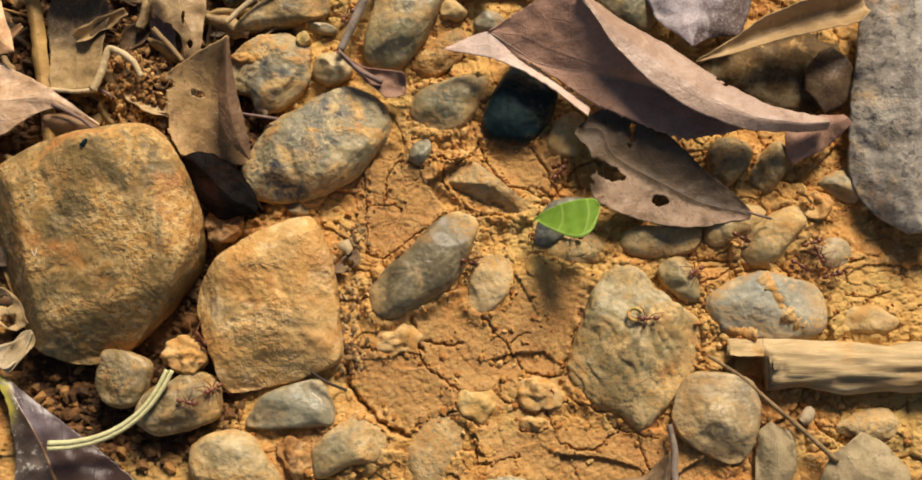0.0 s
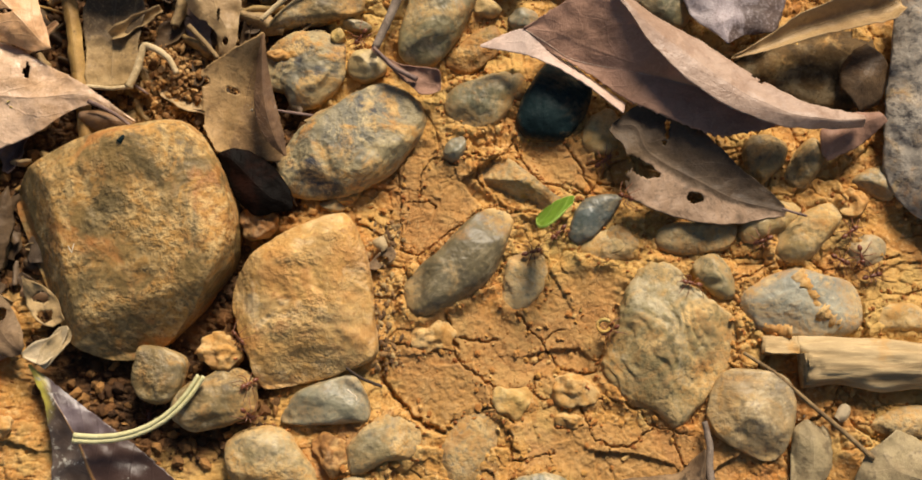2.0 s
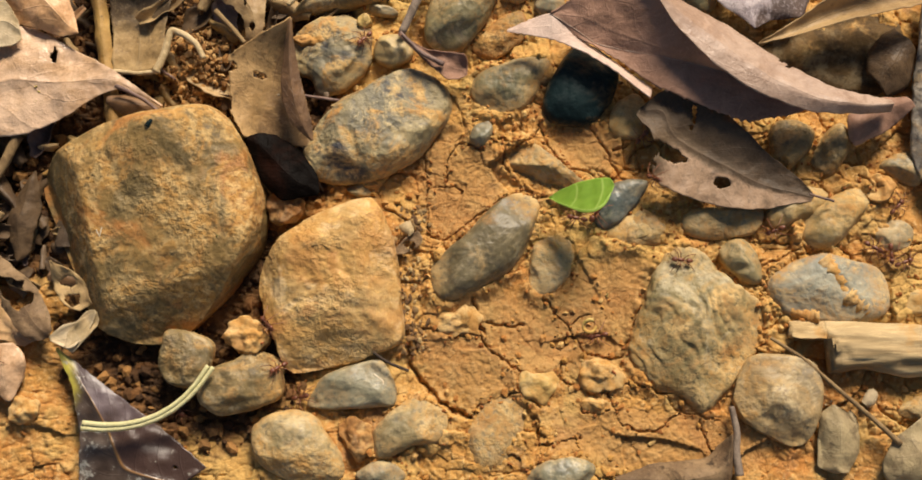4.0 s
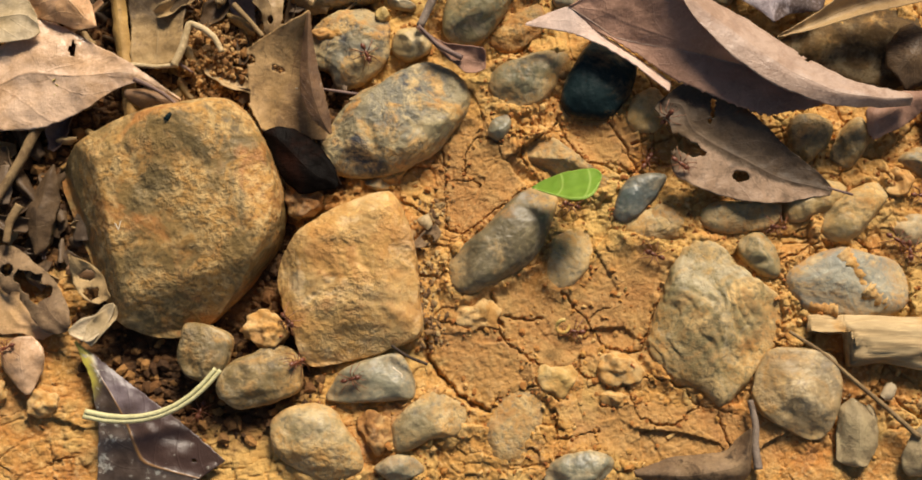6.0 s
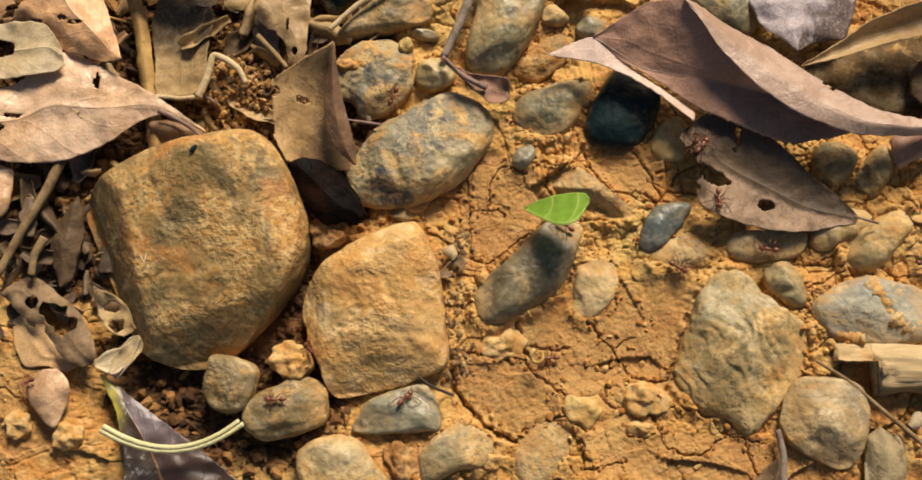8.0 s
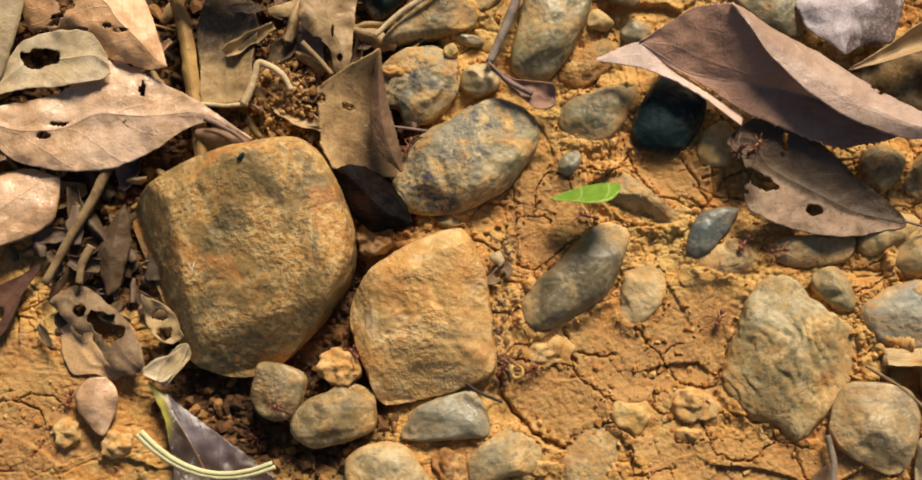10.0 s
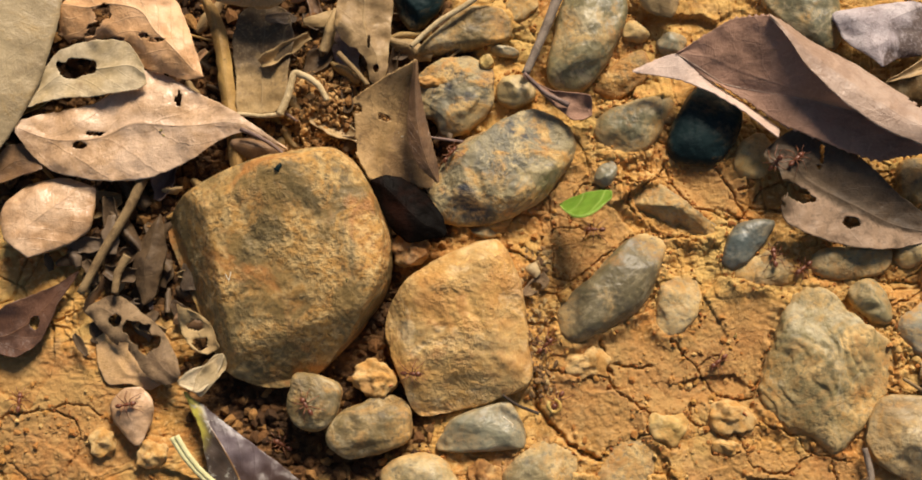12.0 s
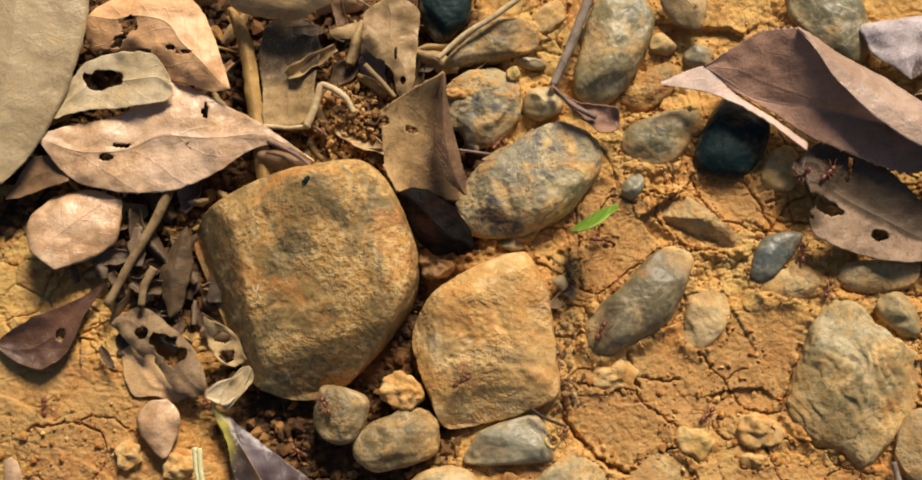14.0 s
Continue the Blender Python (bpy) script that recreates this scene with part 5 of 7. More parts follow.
# this stone's dark tint stands in for the leaves' shade
stone("stone", "DAMP", (0.1058, 0.0656), [(-25.6, 2.5), (-5.2, 11.1), (17.0, 14.1), (25.6, 2.7), (17.0, -12.2), (1.9, -14.1), (-13.8, -5.9)], 4, "broad brown stone under the leaves, their shade put in its colour", box=0.6, rough=1.2)
stone("clod", "CLAYMAT", (0.1186, 0.0196), [(-5.0, 1.7), (-0.2, 4.7), (5.0, 0.7), (1.8, -4.7), (-4.5, -4.7)], 6, "rough lump of ochre clay", box=0.5, facets=5, rough=2.6)
stone("pebble", "GREYDUST", (-0.0102, -0.0621), [(-9.7, -0.5), (-3.9, 10.0), (5.8, 11.9), (9.7, 5.2), (6.2, -6.2), (0.0, -11.9), (-7.7, -10.4)], 3, "grey stone buried flush in the clay", low=1)
stone("pebble", "GREYDUST", (0.1315, -0.0538), [(-10.7, -1.5), (-2.4, 4.6), (8.2, 5.3), (10.7, -2.1), (2.0, -5.3)], 4, "flat grey stone in clay", sink=0.04)
stone("clod", "REDCLAY", (-0.0570, -0.0647), [(-5.8, 4.6), (0.4, 6.9), (5.7, 4.6), (5.8, -3.6), (0.6, -6.9)], 5, "crumbling red-brown clay lump", box=0.5, facets=5, rough=3)
stone("clod", "REDCLAY", (-0.0812, 0.0130), [(-5.9, 3.7), (1.4, 5.5), (5.9, 0.7), (4.0, -4.5), (-4.7, -5.5)], 8, "red-brown clay lump between stones", box=0.5, facets=6, rough=3)
stone("clod", "CLAYMAT", (-0.0928, -0.0309), [(-6.8, 3.0), (-1.7, 6.7), (5.7, 3.0), (6.8, -2.8), (0.7, -6.7), (-6.7, -2.8)], 8, "crumbly ochre clay lump", box=0.5, facets=6, rough=3.4)
stone("clod", "CLAYMAT", (-0.1670, -0.0558), [(-4.8, 1.0), (-2.2, 4.6), (4.2, 3.0), (5.0, -1.2), (0.8, -4.6), (-5.0, -2.8)], 5, "yellow clay lump beside the fallen leaf", box=0.5, facets=6, rough=2.6)
stone("pebble", "GREY", (-0.0567, 0.0183), [(-4.6, 0.9), (0.6, 2.3), (4.6, -0.5), (0.6, -2.3)], 4, "tiny smooth grey pebble")
stone("pebble", "OCHREGREY", (-0.0534, 0.0208), [(-4.2, 1.0), (0.2, 1.8), (4.2, -0.4), (0.8, -1.8)], 4, "tiny rounded ochre pebble")
stone("clod", "PALEOCHRE", (-0.0554, 0.0774), [(-2.5, 1.2), (0.5, 2.6), (2.5, -0.1), (0.6, -2.6), (-2.1, -2.2)], 10, "tiny yellow clay lump on a stone", rough=1.5, facets=4)
stone("clod", "CLAYMAT", (-0.0226, -0.0255), [(-8.0, 0.8), (-5.3, 4.3), (-1.0, 3.5), (4.5, 6.3), (8.0, 2.3), (6.1, -1.2), (6.9, -4.7), (1.4, -4.3), (-3.3, -6.3), (-6.4, -3.5)], 3.2, "low clay lump on the cracked slab", low=1, box=0.5, facets=7, rough=3)
stone("pebble", "OCHREGREY", (0.0368, 0.0049), [(-10.6, 0.7), (-3.6, 5.1), (5.3, 5.7), (10.6, 1.1), (4.2, -4.3), (-7.7, -5.7)], 4, "clay-coated angular half-buried stone", box=0.5, facets=5, sink=0.04)
stone("clod", "CLAYMAT", (0.0243, -0.0434), [(-7.2, 2.9), (-2.4, 5.8), (6.3, 1.9), (7.2, -3.9), (-0.5, -5.8), (-6.3, -3.9)], 4.5, "loose ochre clay lump on the cracked ground", box=0.5, facets=7, rough=3)
stone("clod", "CLAYMAT", (0.0229, -0.0531), [(-4.7, 1.1), (-0.1, 2.4), (4.7, 0.5), (1.8, -2.4), (-4.0, -2.0)], 4, "small crumbling ochre clay lump", facets=6, rough=2.6)
stone("pebble", "OCHREGREY", (0.1333, -0.0193), [(-10.8, -2.9), (-6.6, 3.9), (3.2, 4.9), (10.8, -0.0), (4.7, -4.9)], 4, "clay-covered pale half-buried pebble", low=1, sink=0.04)
stone("pebble", "OCHREGREY", (0.0346, 0.0444), [(-7.0, -3.6), (-3.9, 4.6), (3.1, 7.7), (7.0, 0.5), (3.9, -7.1), (-3.1, -7.7)], 5, "clay-stained pebble beside the folded leaf")
stone("pebble", "GREY", (0.0078, 0.0838), [(-5.1, 0.6), (0.0, 4.2), (5.1, 2.1), (4.0, -3.0), (-2.0, -4.2)], 5, "small grey pebble by the leaf tip")
stone("pebble", "OCHREGREY", (-0.0433, 0.0983), [(-4.5, 2.2), (3.7, 6.3), (5.6, -0.1), (-0.5, -6.3), (-5.6, -5.2)], 4, "small clay-stained rounded pebble")
stone("pebble", "GREY", (0.1222, 0.0037), [(-6.4, 1.7), (-0.4, 5.3), (6.4, 2.7), (5.1, -4.3), (-2.8, -5.3)], 4, "grey pebble in clay where ants gather", facets=4)
stone("clod", "CLAYMAT", (-0.1844, -0.0517), [(-4.4, 0.8), (-1.9, 4.2), (2.0, 4.6), (4.4, 0.4), (2.8, -4.1), (-2.0, -4.6)], 4, "crumbled ochre clay lump near the leaf piece", box=0.5, facets=6, rough=3)
stone("clod", "CLAYMAT", (-0.0741, 0.0700), [(-6.0, 0.8), (-1.3, 2.6), (3.7, 1.9), (6.0, -0.4), (1.7, -2.6), (-3.3, -1.9)], 10.5, "flat ochre clay crust on a stone", box=0.5, facets=4, rough=2.6)

ground()

# ---- leaves ----
leaf("bark_strip", "LEAF_BARK", (-0.1523, 0.1015, 0.0080), (-0.1399, 0.0385, 0.0070), [-0.4, 2.7, 3.6, 4.5, 4.5, 4.2, 4.0, 3.7, 3.5, 3.4, 3.2, 3.1, 3.0], [-2.4, -1.8, -1.1, -0.4, -0.5, -0.8, -1.2, -1.5, -1.8, -2.0, -2.2, -2.5, -2.7], "flat ochre-brown strip of rotting bark", cup=-2)
leaf("dead_leaf", "LEAF_TWOTONE", (0.0951, 0.0158, 0.0060), (0.0366, 0.0434, 0.0110), [1.7, 4.3, 7.3, 10.5, 13.0, 14.9, 16.2, 17.1, 17.9, 18.6, 19.3, 19.3, 18.9, 17.2, 3.4, 3.4, 1.0], [-0.7, -2.2, -3.7, -4.9, -5.8, -6.8, -8.0, -9.5, -10.9, -12.1, -13.0, -13.9, -14.5, -14.4, -14.0, -10.2, -1.6], "grey-brown dead leaf with a round hole and a torn end", cup=2.0, holes=[(0.46, 0.42, 0.036)], gaps=[(0.0412, 0.0301, 0.0036, 0.0034), (0.0419, 0.0255, 0.0029, 0.0018), (0.0453, 0.0295, 0.0029, 0.0025), (0.0486, 0.0285, 0.0022, 0.0018), (0.0517, 0.0277, 0.0016, 0.0011), (0.0382, 0.0335, 0.0022, 0.0029), (0.0556, 0.0440, 0.0008, 0.0016), (0.0556, 0.0412, 0.0007, 0.0018), (0.0546, 0.0386, 0.0009, 0.0012)])
leaf("dead_leaf", "LEAF_LILAC", (0.0834, 0.0968, 0.0100), (0.0758, 0.0712, 0.0130), [15.2, 15.3, 15.4, 15.5, 15.6, 15.5, 15.2, 15.0, 14.7, 5.9, 3.9, 1.9, 0.0], [5.0, -0.3, -5.6, -10.9, -16.2, -20.7, -19.0, -17.2, -15.5, -13.7, -9.6, -4.5, 0.0], "lilac-grey and brown dead leaf with torn edge", cup=-5)
leaf("dead_leaf", "LEAF_TAN", (0.1335, 0.0825, 0.0160), (0.0769, 0.0666, 0.0120), [1.0, 4.2, 3.7, 3.1, 2.5, 1.9, 1.5, 1.4, 1.4, 1.3, 1.2, 0.9, 0.5], [-6.8, -7.4, -8.0, -8.6, -8.5, -8.3, -8.1, -7.4, -5.5, -3.7, -2.4, -1.1, 0.1], "folded straw-coloured dead leaf", cup=6)
leaf("dead_leaf", "LEAF_GREYBARK", (0.1479, 0.0983, 0.0160), (0.1511, 0.0090, 0.0100), [6.3, 14.5, 18.5, 18.1, 17.8, 17.5, 17.1, 16.8, 15.4, 14.0, 12.0, 8.0, 4.1], [-2.9, -15.0, -15.9, -16.9, -17.8, -19.1, -20.4, -21.5, -21.9, -22.2, -20.7, -15.8, -4.7], "large weathered grey dead leaf", cup=-9, holes=[(0.27, 0.42, 0.012), (0.36, 0.45, 0.02), (0.76, 0.42, 0.014)])
leaf("dead_leaf", "LEAF_DARK", (-0.0946, 0.0348, 0.0090), (-0.0694, 0.0163, 0.0090), [0.7, 4.8, 6.5, 7.5, 7.8, 8.2, 8.2, 7.6, 7.1, 6.3, 4.9, 3.5, 0.5], [-0.3, -2.0, -3.7, -5.3, -6.5, -7.8, -9.0, -9.0, -9.0, -9.0, -5.4, -2.6, -0.8], "dark oval rotting leaf wedged between stones, shade deepening its colour", cup=-2.5, wave=0.7)
leaf("dead_leaf", "LEAF_PINKBROWN", (-0.1230, 0.0443, 0.0090), (-0.2149, 0.0543, 0.0120), [-1.4, -4.9, -7.1, -3.3, 4.4, 9.0, 13.2, 14.7, 15.8, 15.2, 14.4, 10.9, 2.3], [-2.1, -6.4, -10.9, -14.5, -17.3, -20.5, -24.1, -25.3, -14.8, -9.9, -7.1, -5.6, -1.4], "large pinkish-tan dead leaf with a small slit", cup=-2.2, wave=0.9, gaps=[(-0.1875, 0.0517, 0.0030, 0.0009), (-0.1927, 0.0476, 0.0018, 0.0012), (-0.1600, 0.0636, 0.0009, 0.0022)])
leaf("dead_leaf", "LEAF_GREYGREEN", (-0.2184, 0.1135, 0.0180), (-0.2279, 0.0377, 0.0140), [17.8, 18.4, 19.1, 19.8, 19.4, 18.3, 17.2, 16.1, 13.9, 11.5, 8.7, 5.4, 0.0], [-0.4, -28.6, -27.4, -26.2, -25.0, -23.8, -22.7, -21.5, -20.3, -18.8, -15.6, -12.4, 0.0], "large grey-green leathery dead leaf", cup=-5, wave=0.45)
leaf("dead_leaf", "LEAF_PALE", (-0.1703, 0.0688, 0.0135), (-0.2124, 0.0602, 0.0125), [0.6, 2.1, 2.0, 1.8, 1.4, 1.1, 0.6, 0.2, -0.3, -0.6, -0.7, -0.4, -0.2], [-5.6, -15.2, -16.8, -17.4, -18.1, -18.6, -18.4, -18.1, -17.6, -14.2, -11.0, -6.3, -2.2], "cream papery leaf with a large hole", cup=0.8, wave=0.8, gaps=[(-0.1958, 0.0746, 0.0062, 0.0032)])
leaf("dead_leaf", "LEAF_ORANGE", (-0.2010, 0.0962, 0.0130), (-0.1517, 0.0689, 0.0140), [4.8, 13.7, 18.0, 21.4, 21.9, 22.4, 22.9, 21.2, 17.8, 14.4, 10.1, 5.9, 1.7], [-3.6, -9.2, -10.1, -5.5, -2.2, 0.6, -1.2, -5.8, -4.7, -3.7, -2.6, -1.8, 1.5], "orange-tan curled dead leaf", cup=-5, gaps=[(-0.1874, 0.0930, 0.0040, 0.0034), (-0.1913, 0.0883, 0.0040, 0.0034), (-0.1955, 0.0838, 0.0030, 0.0028), (-0.1717, 0.0848, 0.0019, 0.0012), (-0.1669, 0.0831, 0.0030, 0.0008), (-0.1820, 0.0840, 0.0030, 0.0010)])
leaf("dead_leaf", "LEAF_PINKTAN", (-0.1901, 0.0348, 0.0070), (-0.2092, 0.0094, 0.0120), [2.1, 3.9, 5.7, 7.5, 9.2, 9.5, 8.6, 7.7, 6.7, 5.3, 3.6, 1.9, 0.1], [1.7, -8.6, -11.2, -13.8, -16.4, -17.9, -18.2, -18.5, -18.8, -19.0, -17.3, -15.3, -10.7], "pinkish dead leaf piece with curled edge", cup=-4)
leaf("leaf_fragment", "LEAF_BROWN", (-0.2058, 0.0396, 0.0090), (-0.2282, 0.0348, 0.0080), [-0.0, 0.1, 0.3, 0.4, 0.6, 0.7, 0.8, 1.0, 1.1, 1.3, 1.4, 1.2, 1.0], [-5.4, -10.0, -10.4, -10.8, -11.2, -11.6, -11.0, -9.2, -7.4, -5.6, -3.8, -2.1, -0.3], "curled brown leaf fragment", cup=2)
leaf("dead_leaf", "LEAF_WET", (-0.1947, 0.0060, 0.0030), (-0.2308, -0.0148, 0.0030), [0.8, 2.5, 4.3, 6.3, 9.3, 12.1, 14.6, 15.8, 16.1, 16.3, 13.3, 9.3, 1.3], [0.1, 0.2, 0.4, 0.4, 0.2, -0.3, -0.7, -1.0, -1.1, -1.2, -1.3, -0.9, -0.3], "dark purple-brown wet leaf with a hole", cup=3, wave=0.7, gaps=[(-0.2089, -0.0119, 0.0017, 0.0024)])
leaf("leaf_fragment", "LEAF_PINKTAN", (-0.1739, -0.0335, 0.0050), (-0.1723, -0.0528, 0.0040), [2.8, 4.9, 6.0, 6.6, 7.1, 6.8, 6.2, 5.7, 5.0, 4.2, 3.4, 2.4, 1.2], [-2.7, -5.9, -7.4, -8.1, -8.4, -8.2, -7.7, -6.7, -5.7, -4.5, -3.2, -1.8, -0.3], "pinkish pointed leaf piece on bare clay", cup=-2)
leaf("dead_leaf", "LEAF_ROTTEN", (-0.1911, -0.0083, 0.0050), (-0.1572, -0.0299, 0.0060), [2.3, 9.2, 10.8, 11.0, 10.6, 10.2, 9.9, 9.5, 8.5, 6.6, 4.7, 3.2, 0.6], [-0.3, -0.8, -1.5, -2.5, -3.4, -3.2, -2.3, -3.7, -5.3, -6.1, -6.8, -5.9, -2.0], "rotting grey-tan leaf with large holes", cup=-2, wave=1.6, gaps=[(-0.1717, -0.0154, 0.0052, 0.0040), (-0.1680, -0.0185, 0.0044, 0.0030), (-0.1803, -0.0114, 0.0020, 0.0016), (-0.1770, -0.0193, 0.0026, 0.0014)])
leaf("leaf_fragment", "LEAF_PALE", (-0.0417, 0.0069, 0.0045), (-0.0393, 0.0026, 0.0040), [2.9, 2.8, 2.8, 2.8, 2.7, 2.7, 2.6, 2.6, 2.5, 2.5, 2.4, 1.7, 0.3], [-1.4, -1.7, -1.7, -1.6, -1.5, -1.4, -1.3, -1.2, -1.0, -0.7, -0.5, -0.3, -0.1], "pale dry leaf flake beside the orange stone", cup=-1)
leaf("leaf_fragment", "LEAF_ROTTEN", (-0.0354, 0.0030, 0.0040), (-0.0440, -0.0029, 0.0040), [1.0, 2.0, 2.7, 2.6, 2.4, 2.3, 2.2, 2.2, 2.3, 2.4, 2.1, 1.2, 0.4], [-2.0, -2.1, -2.2, -2.3, -2.5, -2.3, -2.1, -2.0, -1.8, -1.6, -1.3, -1.0, -0.7], "decayed grey leaf shred in the grit", cup=1, wave=0.6, holes=[(0.5, 0.1, 0.14)])
leaf("leaf_fragment", "LEAF_PALE", (0.1139, -0.0485, 0.0035), (0.1100, -0.0527, 0.0030), [0.2, 1.0, 1.2, 1.4, 1.5, 1.7, 1.9, 2.0, 2.2, 2.3, 2.2, 1.7, 1.2], [-1.5, -1.9, -2.3, -2.3, -2.2, -2.1, -1.9, -1.8, -1.7, -1.5, -1.4, -1.3, -1.1], "pale dry leaf scrap on clay", cup=-1)
leaf("leaf_fragment", "LEAF_PALE", (0.1048, -0.0546, 0.0035), (0.1074, -0.0591, 0.0030), [0.4, 0.5, 0.6, 0.8, 0.9, 0.9, 0.8, 0.7, 0.6, 0.5, 0.4, 0.4, -0.9], [-0.4, -1.3, -1.8, -1.8, -1.9, -2.0, -2.1, -2.1, -2.0, -1.9, -1.8, -1.6, -1.5], "small cream leaf scrap on clay", cup=-1)
# thin sheet added for a light pinkish patch of the clay
leaf("leaf_fragment", "LEAF_FILM", (-0.1815, -0.0128, 0.0012), (-0.1688, -0.0344, 0.0008), [-1.1, -0.6, -0.0, 0.5, 1.1, 1.6, 2.1, 2.7, 3.2, 3.7, 3.9, 4.1, 4.2], [-7.9, -8.9, -9.8, -10.8, -11.6, -11.7, -11.8, -11.9, -12.0, -5.3, -4.0, -2.6, 0.2], "thin added sheet for a pinkish patch of clay", cup=-0.2, wave=0.25, low=0.0004)
leaf("leaf_fragment", "LEAF_PINKTAN", (-0.2228, -0.0525, 0.0040), (-0.2222, -0.0644, 0.0040), [0.0, 1.7, 2.0, 2.3, 2.6, 2.8, 3.1, 3.4, 3.4, 3.4, 3.5, 3.5, 3.5], [0.0, -2.8, -2.8, -2.8, -2.9, -2.9, -2.9, -3.0, -3.0, -3.1, -3.1, -3.1, -2.7], "corner of a pale pinkish dead leaf", cup=-1)
leaf("leaf_fragment", "LEAF_PALE", (-0.1581, -0.0319, 0.0060), (-0.1430, -0.0228, 0.0070), [0.2, 0.5, 0.9, 1.3, 1.3, 1.0, 0.7, 0.3, 0.2, 0.7, 1.3, 1.8, 0.5], [-1.1, -3.6, -6.0, -7.3, -7.0, -6.6, -6.1, -5.6, -5.0, -4.2, -3.3, -2.4, -0.6], "pale torn dry leaf piece", cup=2, wave=1.2)
leaf("dead_leaf", "LEAF_UMBER", (-0.1662, 0.0247, 0.0060), (-0.1714, -0.0061, 0.0050), [0.0, 0.9, 1.8, 2.7, 3.6, 4.2, 4.0, 3.9, 3.7, 3.6, 3.4, 3.2, 0.0], [-0.4, -1.9, -3.3, -4.7, -5.3, -5.9, -6.5, -7.2, -5.9, -4.5, -3.2, -1.8, 0.0], "grey-brown narrow dead leaf", cup=-3)
leaf("dead_leaf", "LEAF_YELLOWPURPLE", (-0.1563, -0.0350, 0.0050), (-0.1213, -0.0851, 0.0030), [0.1, 1.7, 3.3, 5.1, 6.8, 8.5, 10.2, 11.9, 13.6, 15.2, 16.6, 18.0, 19.4], [-0.4, -1.2, -1.9, -3.3, -5.3, -7.3, -10.4, -14.2, -18.0, -21.8, -15.3, -8.1, -0.9], "glossy purple-brown leaf with a yellow tip", cup=-3, holes=[(0.9, 0.5, 0.012)])
leaf("dead_leaf", "LEAF_TAN", (-0.1510, 0.0997, 0.0190), (-0.1113, 0.1013, 0.0190), [2.6, 8.3, 8.4, 8.6, 8.8, 8.9, 9.1, 8.8, 7.5, 6.2, 4.9, 3.6, 2.3], [-1.5, -3.9, -4.7, -5.5, -6.2, -6.7, -7.2, -7.0, -5.7, -4.4, -3.1, -0.9, 1.6], "smooth straw-coloured dead leaf", cup=-5)
leaf("dead_leaf", "LEAF_TAN", (-0.0970, 0.1025, 0.0120), (-0.0919, 0.0675, 0.0090), [2.3, 6.3, 9.1, 8.7, 8.1, 7.5, 6.9, 6.3, 5.8, 5.2, 4.7, 4.1, 3.5, 2.7, 0.8], [-2.6, -9.7, -10.4, -11.0, -11.6, -11.9, -11.1, -10.0, -8.1, -4.9, -3.0, -2.8, -2.9, -2.9, -0.8], "tan torn dry dead leaf", cup=-2, wave=1.4, gaps=[(-0.1010, 0.0797, 0.0016, 0.0010), (-0.0954, 0.0823, 0.0006, 0.0026), (-0.0929, 0.0734, 0.0010, 0.0016)])
leaf("leaf_fragment", "LEAF_SQUARE", (-0.1315, 0.0998, 0.0050), (-0.1325, 0.0593, 0.0060), [0.0, 7.6, 8.7, 9.5, 10.2, 9.7, 9.2, 8.7, 8.5, 8.5, 8.5, 8.4, 3.9], [0.0, -8.6, -10.1, -10.7, -11.3, -11.1, -10.6, -10.1, -9.5, -9.2, -8.9, -8.6, -8.2], "dull tan square leaf piece, shade coloured onto one half", cup=2)
leaf("leaf_fragment", "PURPLE", (-0.0433, 0.0706, 0.0100), (-0.0187, 0.0607, 0.0080), [0.1, -0.1, -0.3, -0.5, -0.7, -0.9, -0.3, 0.2, 0.8, 1.4, 1.9, 2.5, -3.7], [-0.2, -1.0, -1.9, -2.7, -3.6, -4.4, -5.3, -6.1, -7.0, -7.8, -8.6, -6.7, -3.9], "small folded purple-grey leaf at a twig end", cup=2.5, wave=1.6)
leaf("dead_leaf", "LEAF_GREYPALE", (0.0994, -0.0527, 0.0040), (0.1005, -0.0747, 0.0040), [0.4, 3.5, 6.5, 7.7, 7.7, 7.7, 7.7, 7.8, 7.8, 7.4, 6.0, 4.6, 3.2], [-0.4, -3.1, -4.6, -4.8, -5.0, -5.2, -5.4, -5.6, -5.8, -6.0, -6.2, -6.5, -0.9], "pale grey dead leaf on clay", cup=-3)
leaf("dead_leaf", "LEAF_GREYPALE", (0.1283, -0.0559, 0.0060), (0.1429, -0.0746, 0.0050), [0.2, 1.4, 2.6, 3.8, 4.4, 4.5, 4.7, 4.8, 5.0, 5.1, 4.1, 3.2, 2.2], [-12.0, -17.0, -20.5, -21.8, -23.0, -22.3, -19.8, -17.3, -14.8, -12.3, -9.9, -7.4, -4.9], "crumpled dry grey-tan leaf", cup=-4)
leaf("dead_leaf", "LEAF_ROTTEN", (0.0659, -0.0625, 0.0080), (0.0285, -0.0773, 0.0030), [0.0, 10.8, 15.3, 15.0, 14.6, 14.2, 13.8, 13.4, 12.2, 9.4, 6.6, 3.8, 1.0], [0.0, 1.0, 3.0, 4.4, 3.4, 2.5, 1.5, 0.6, -0.4, -0.8, -0.7, -0.7, -0.7], "grey-brown curved dry dead leaf", cup=-6)
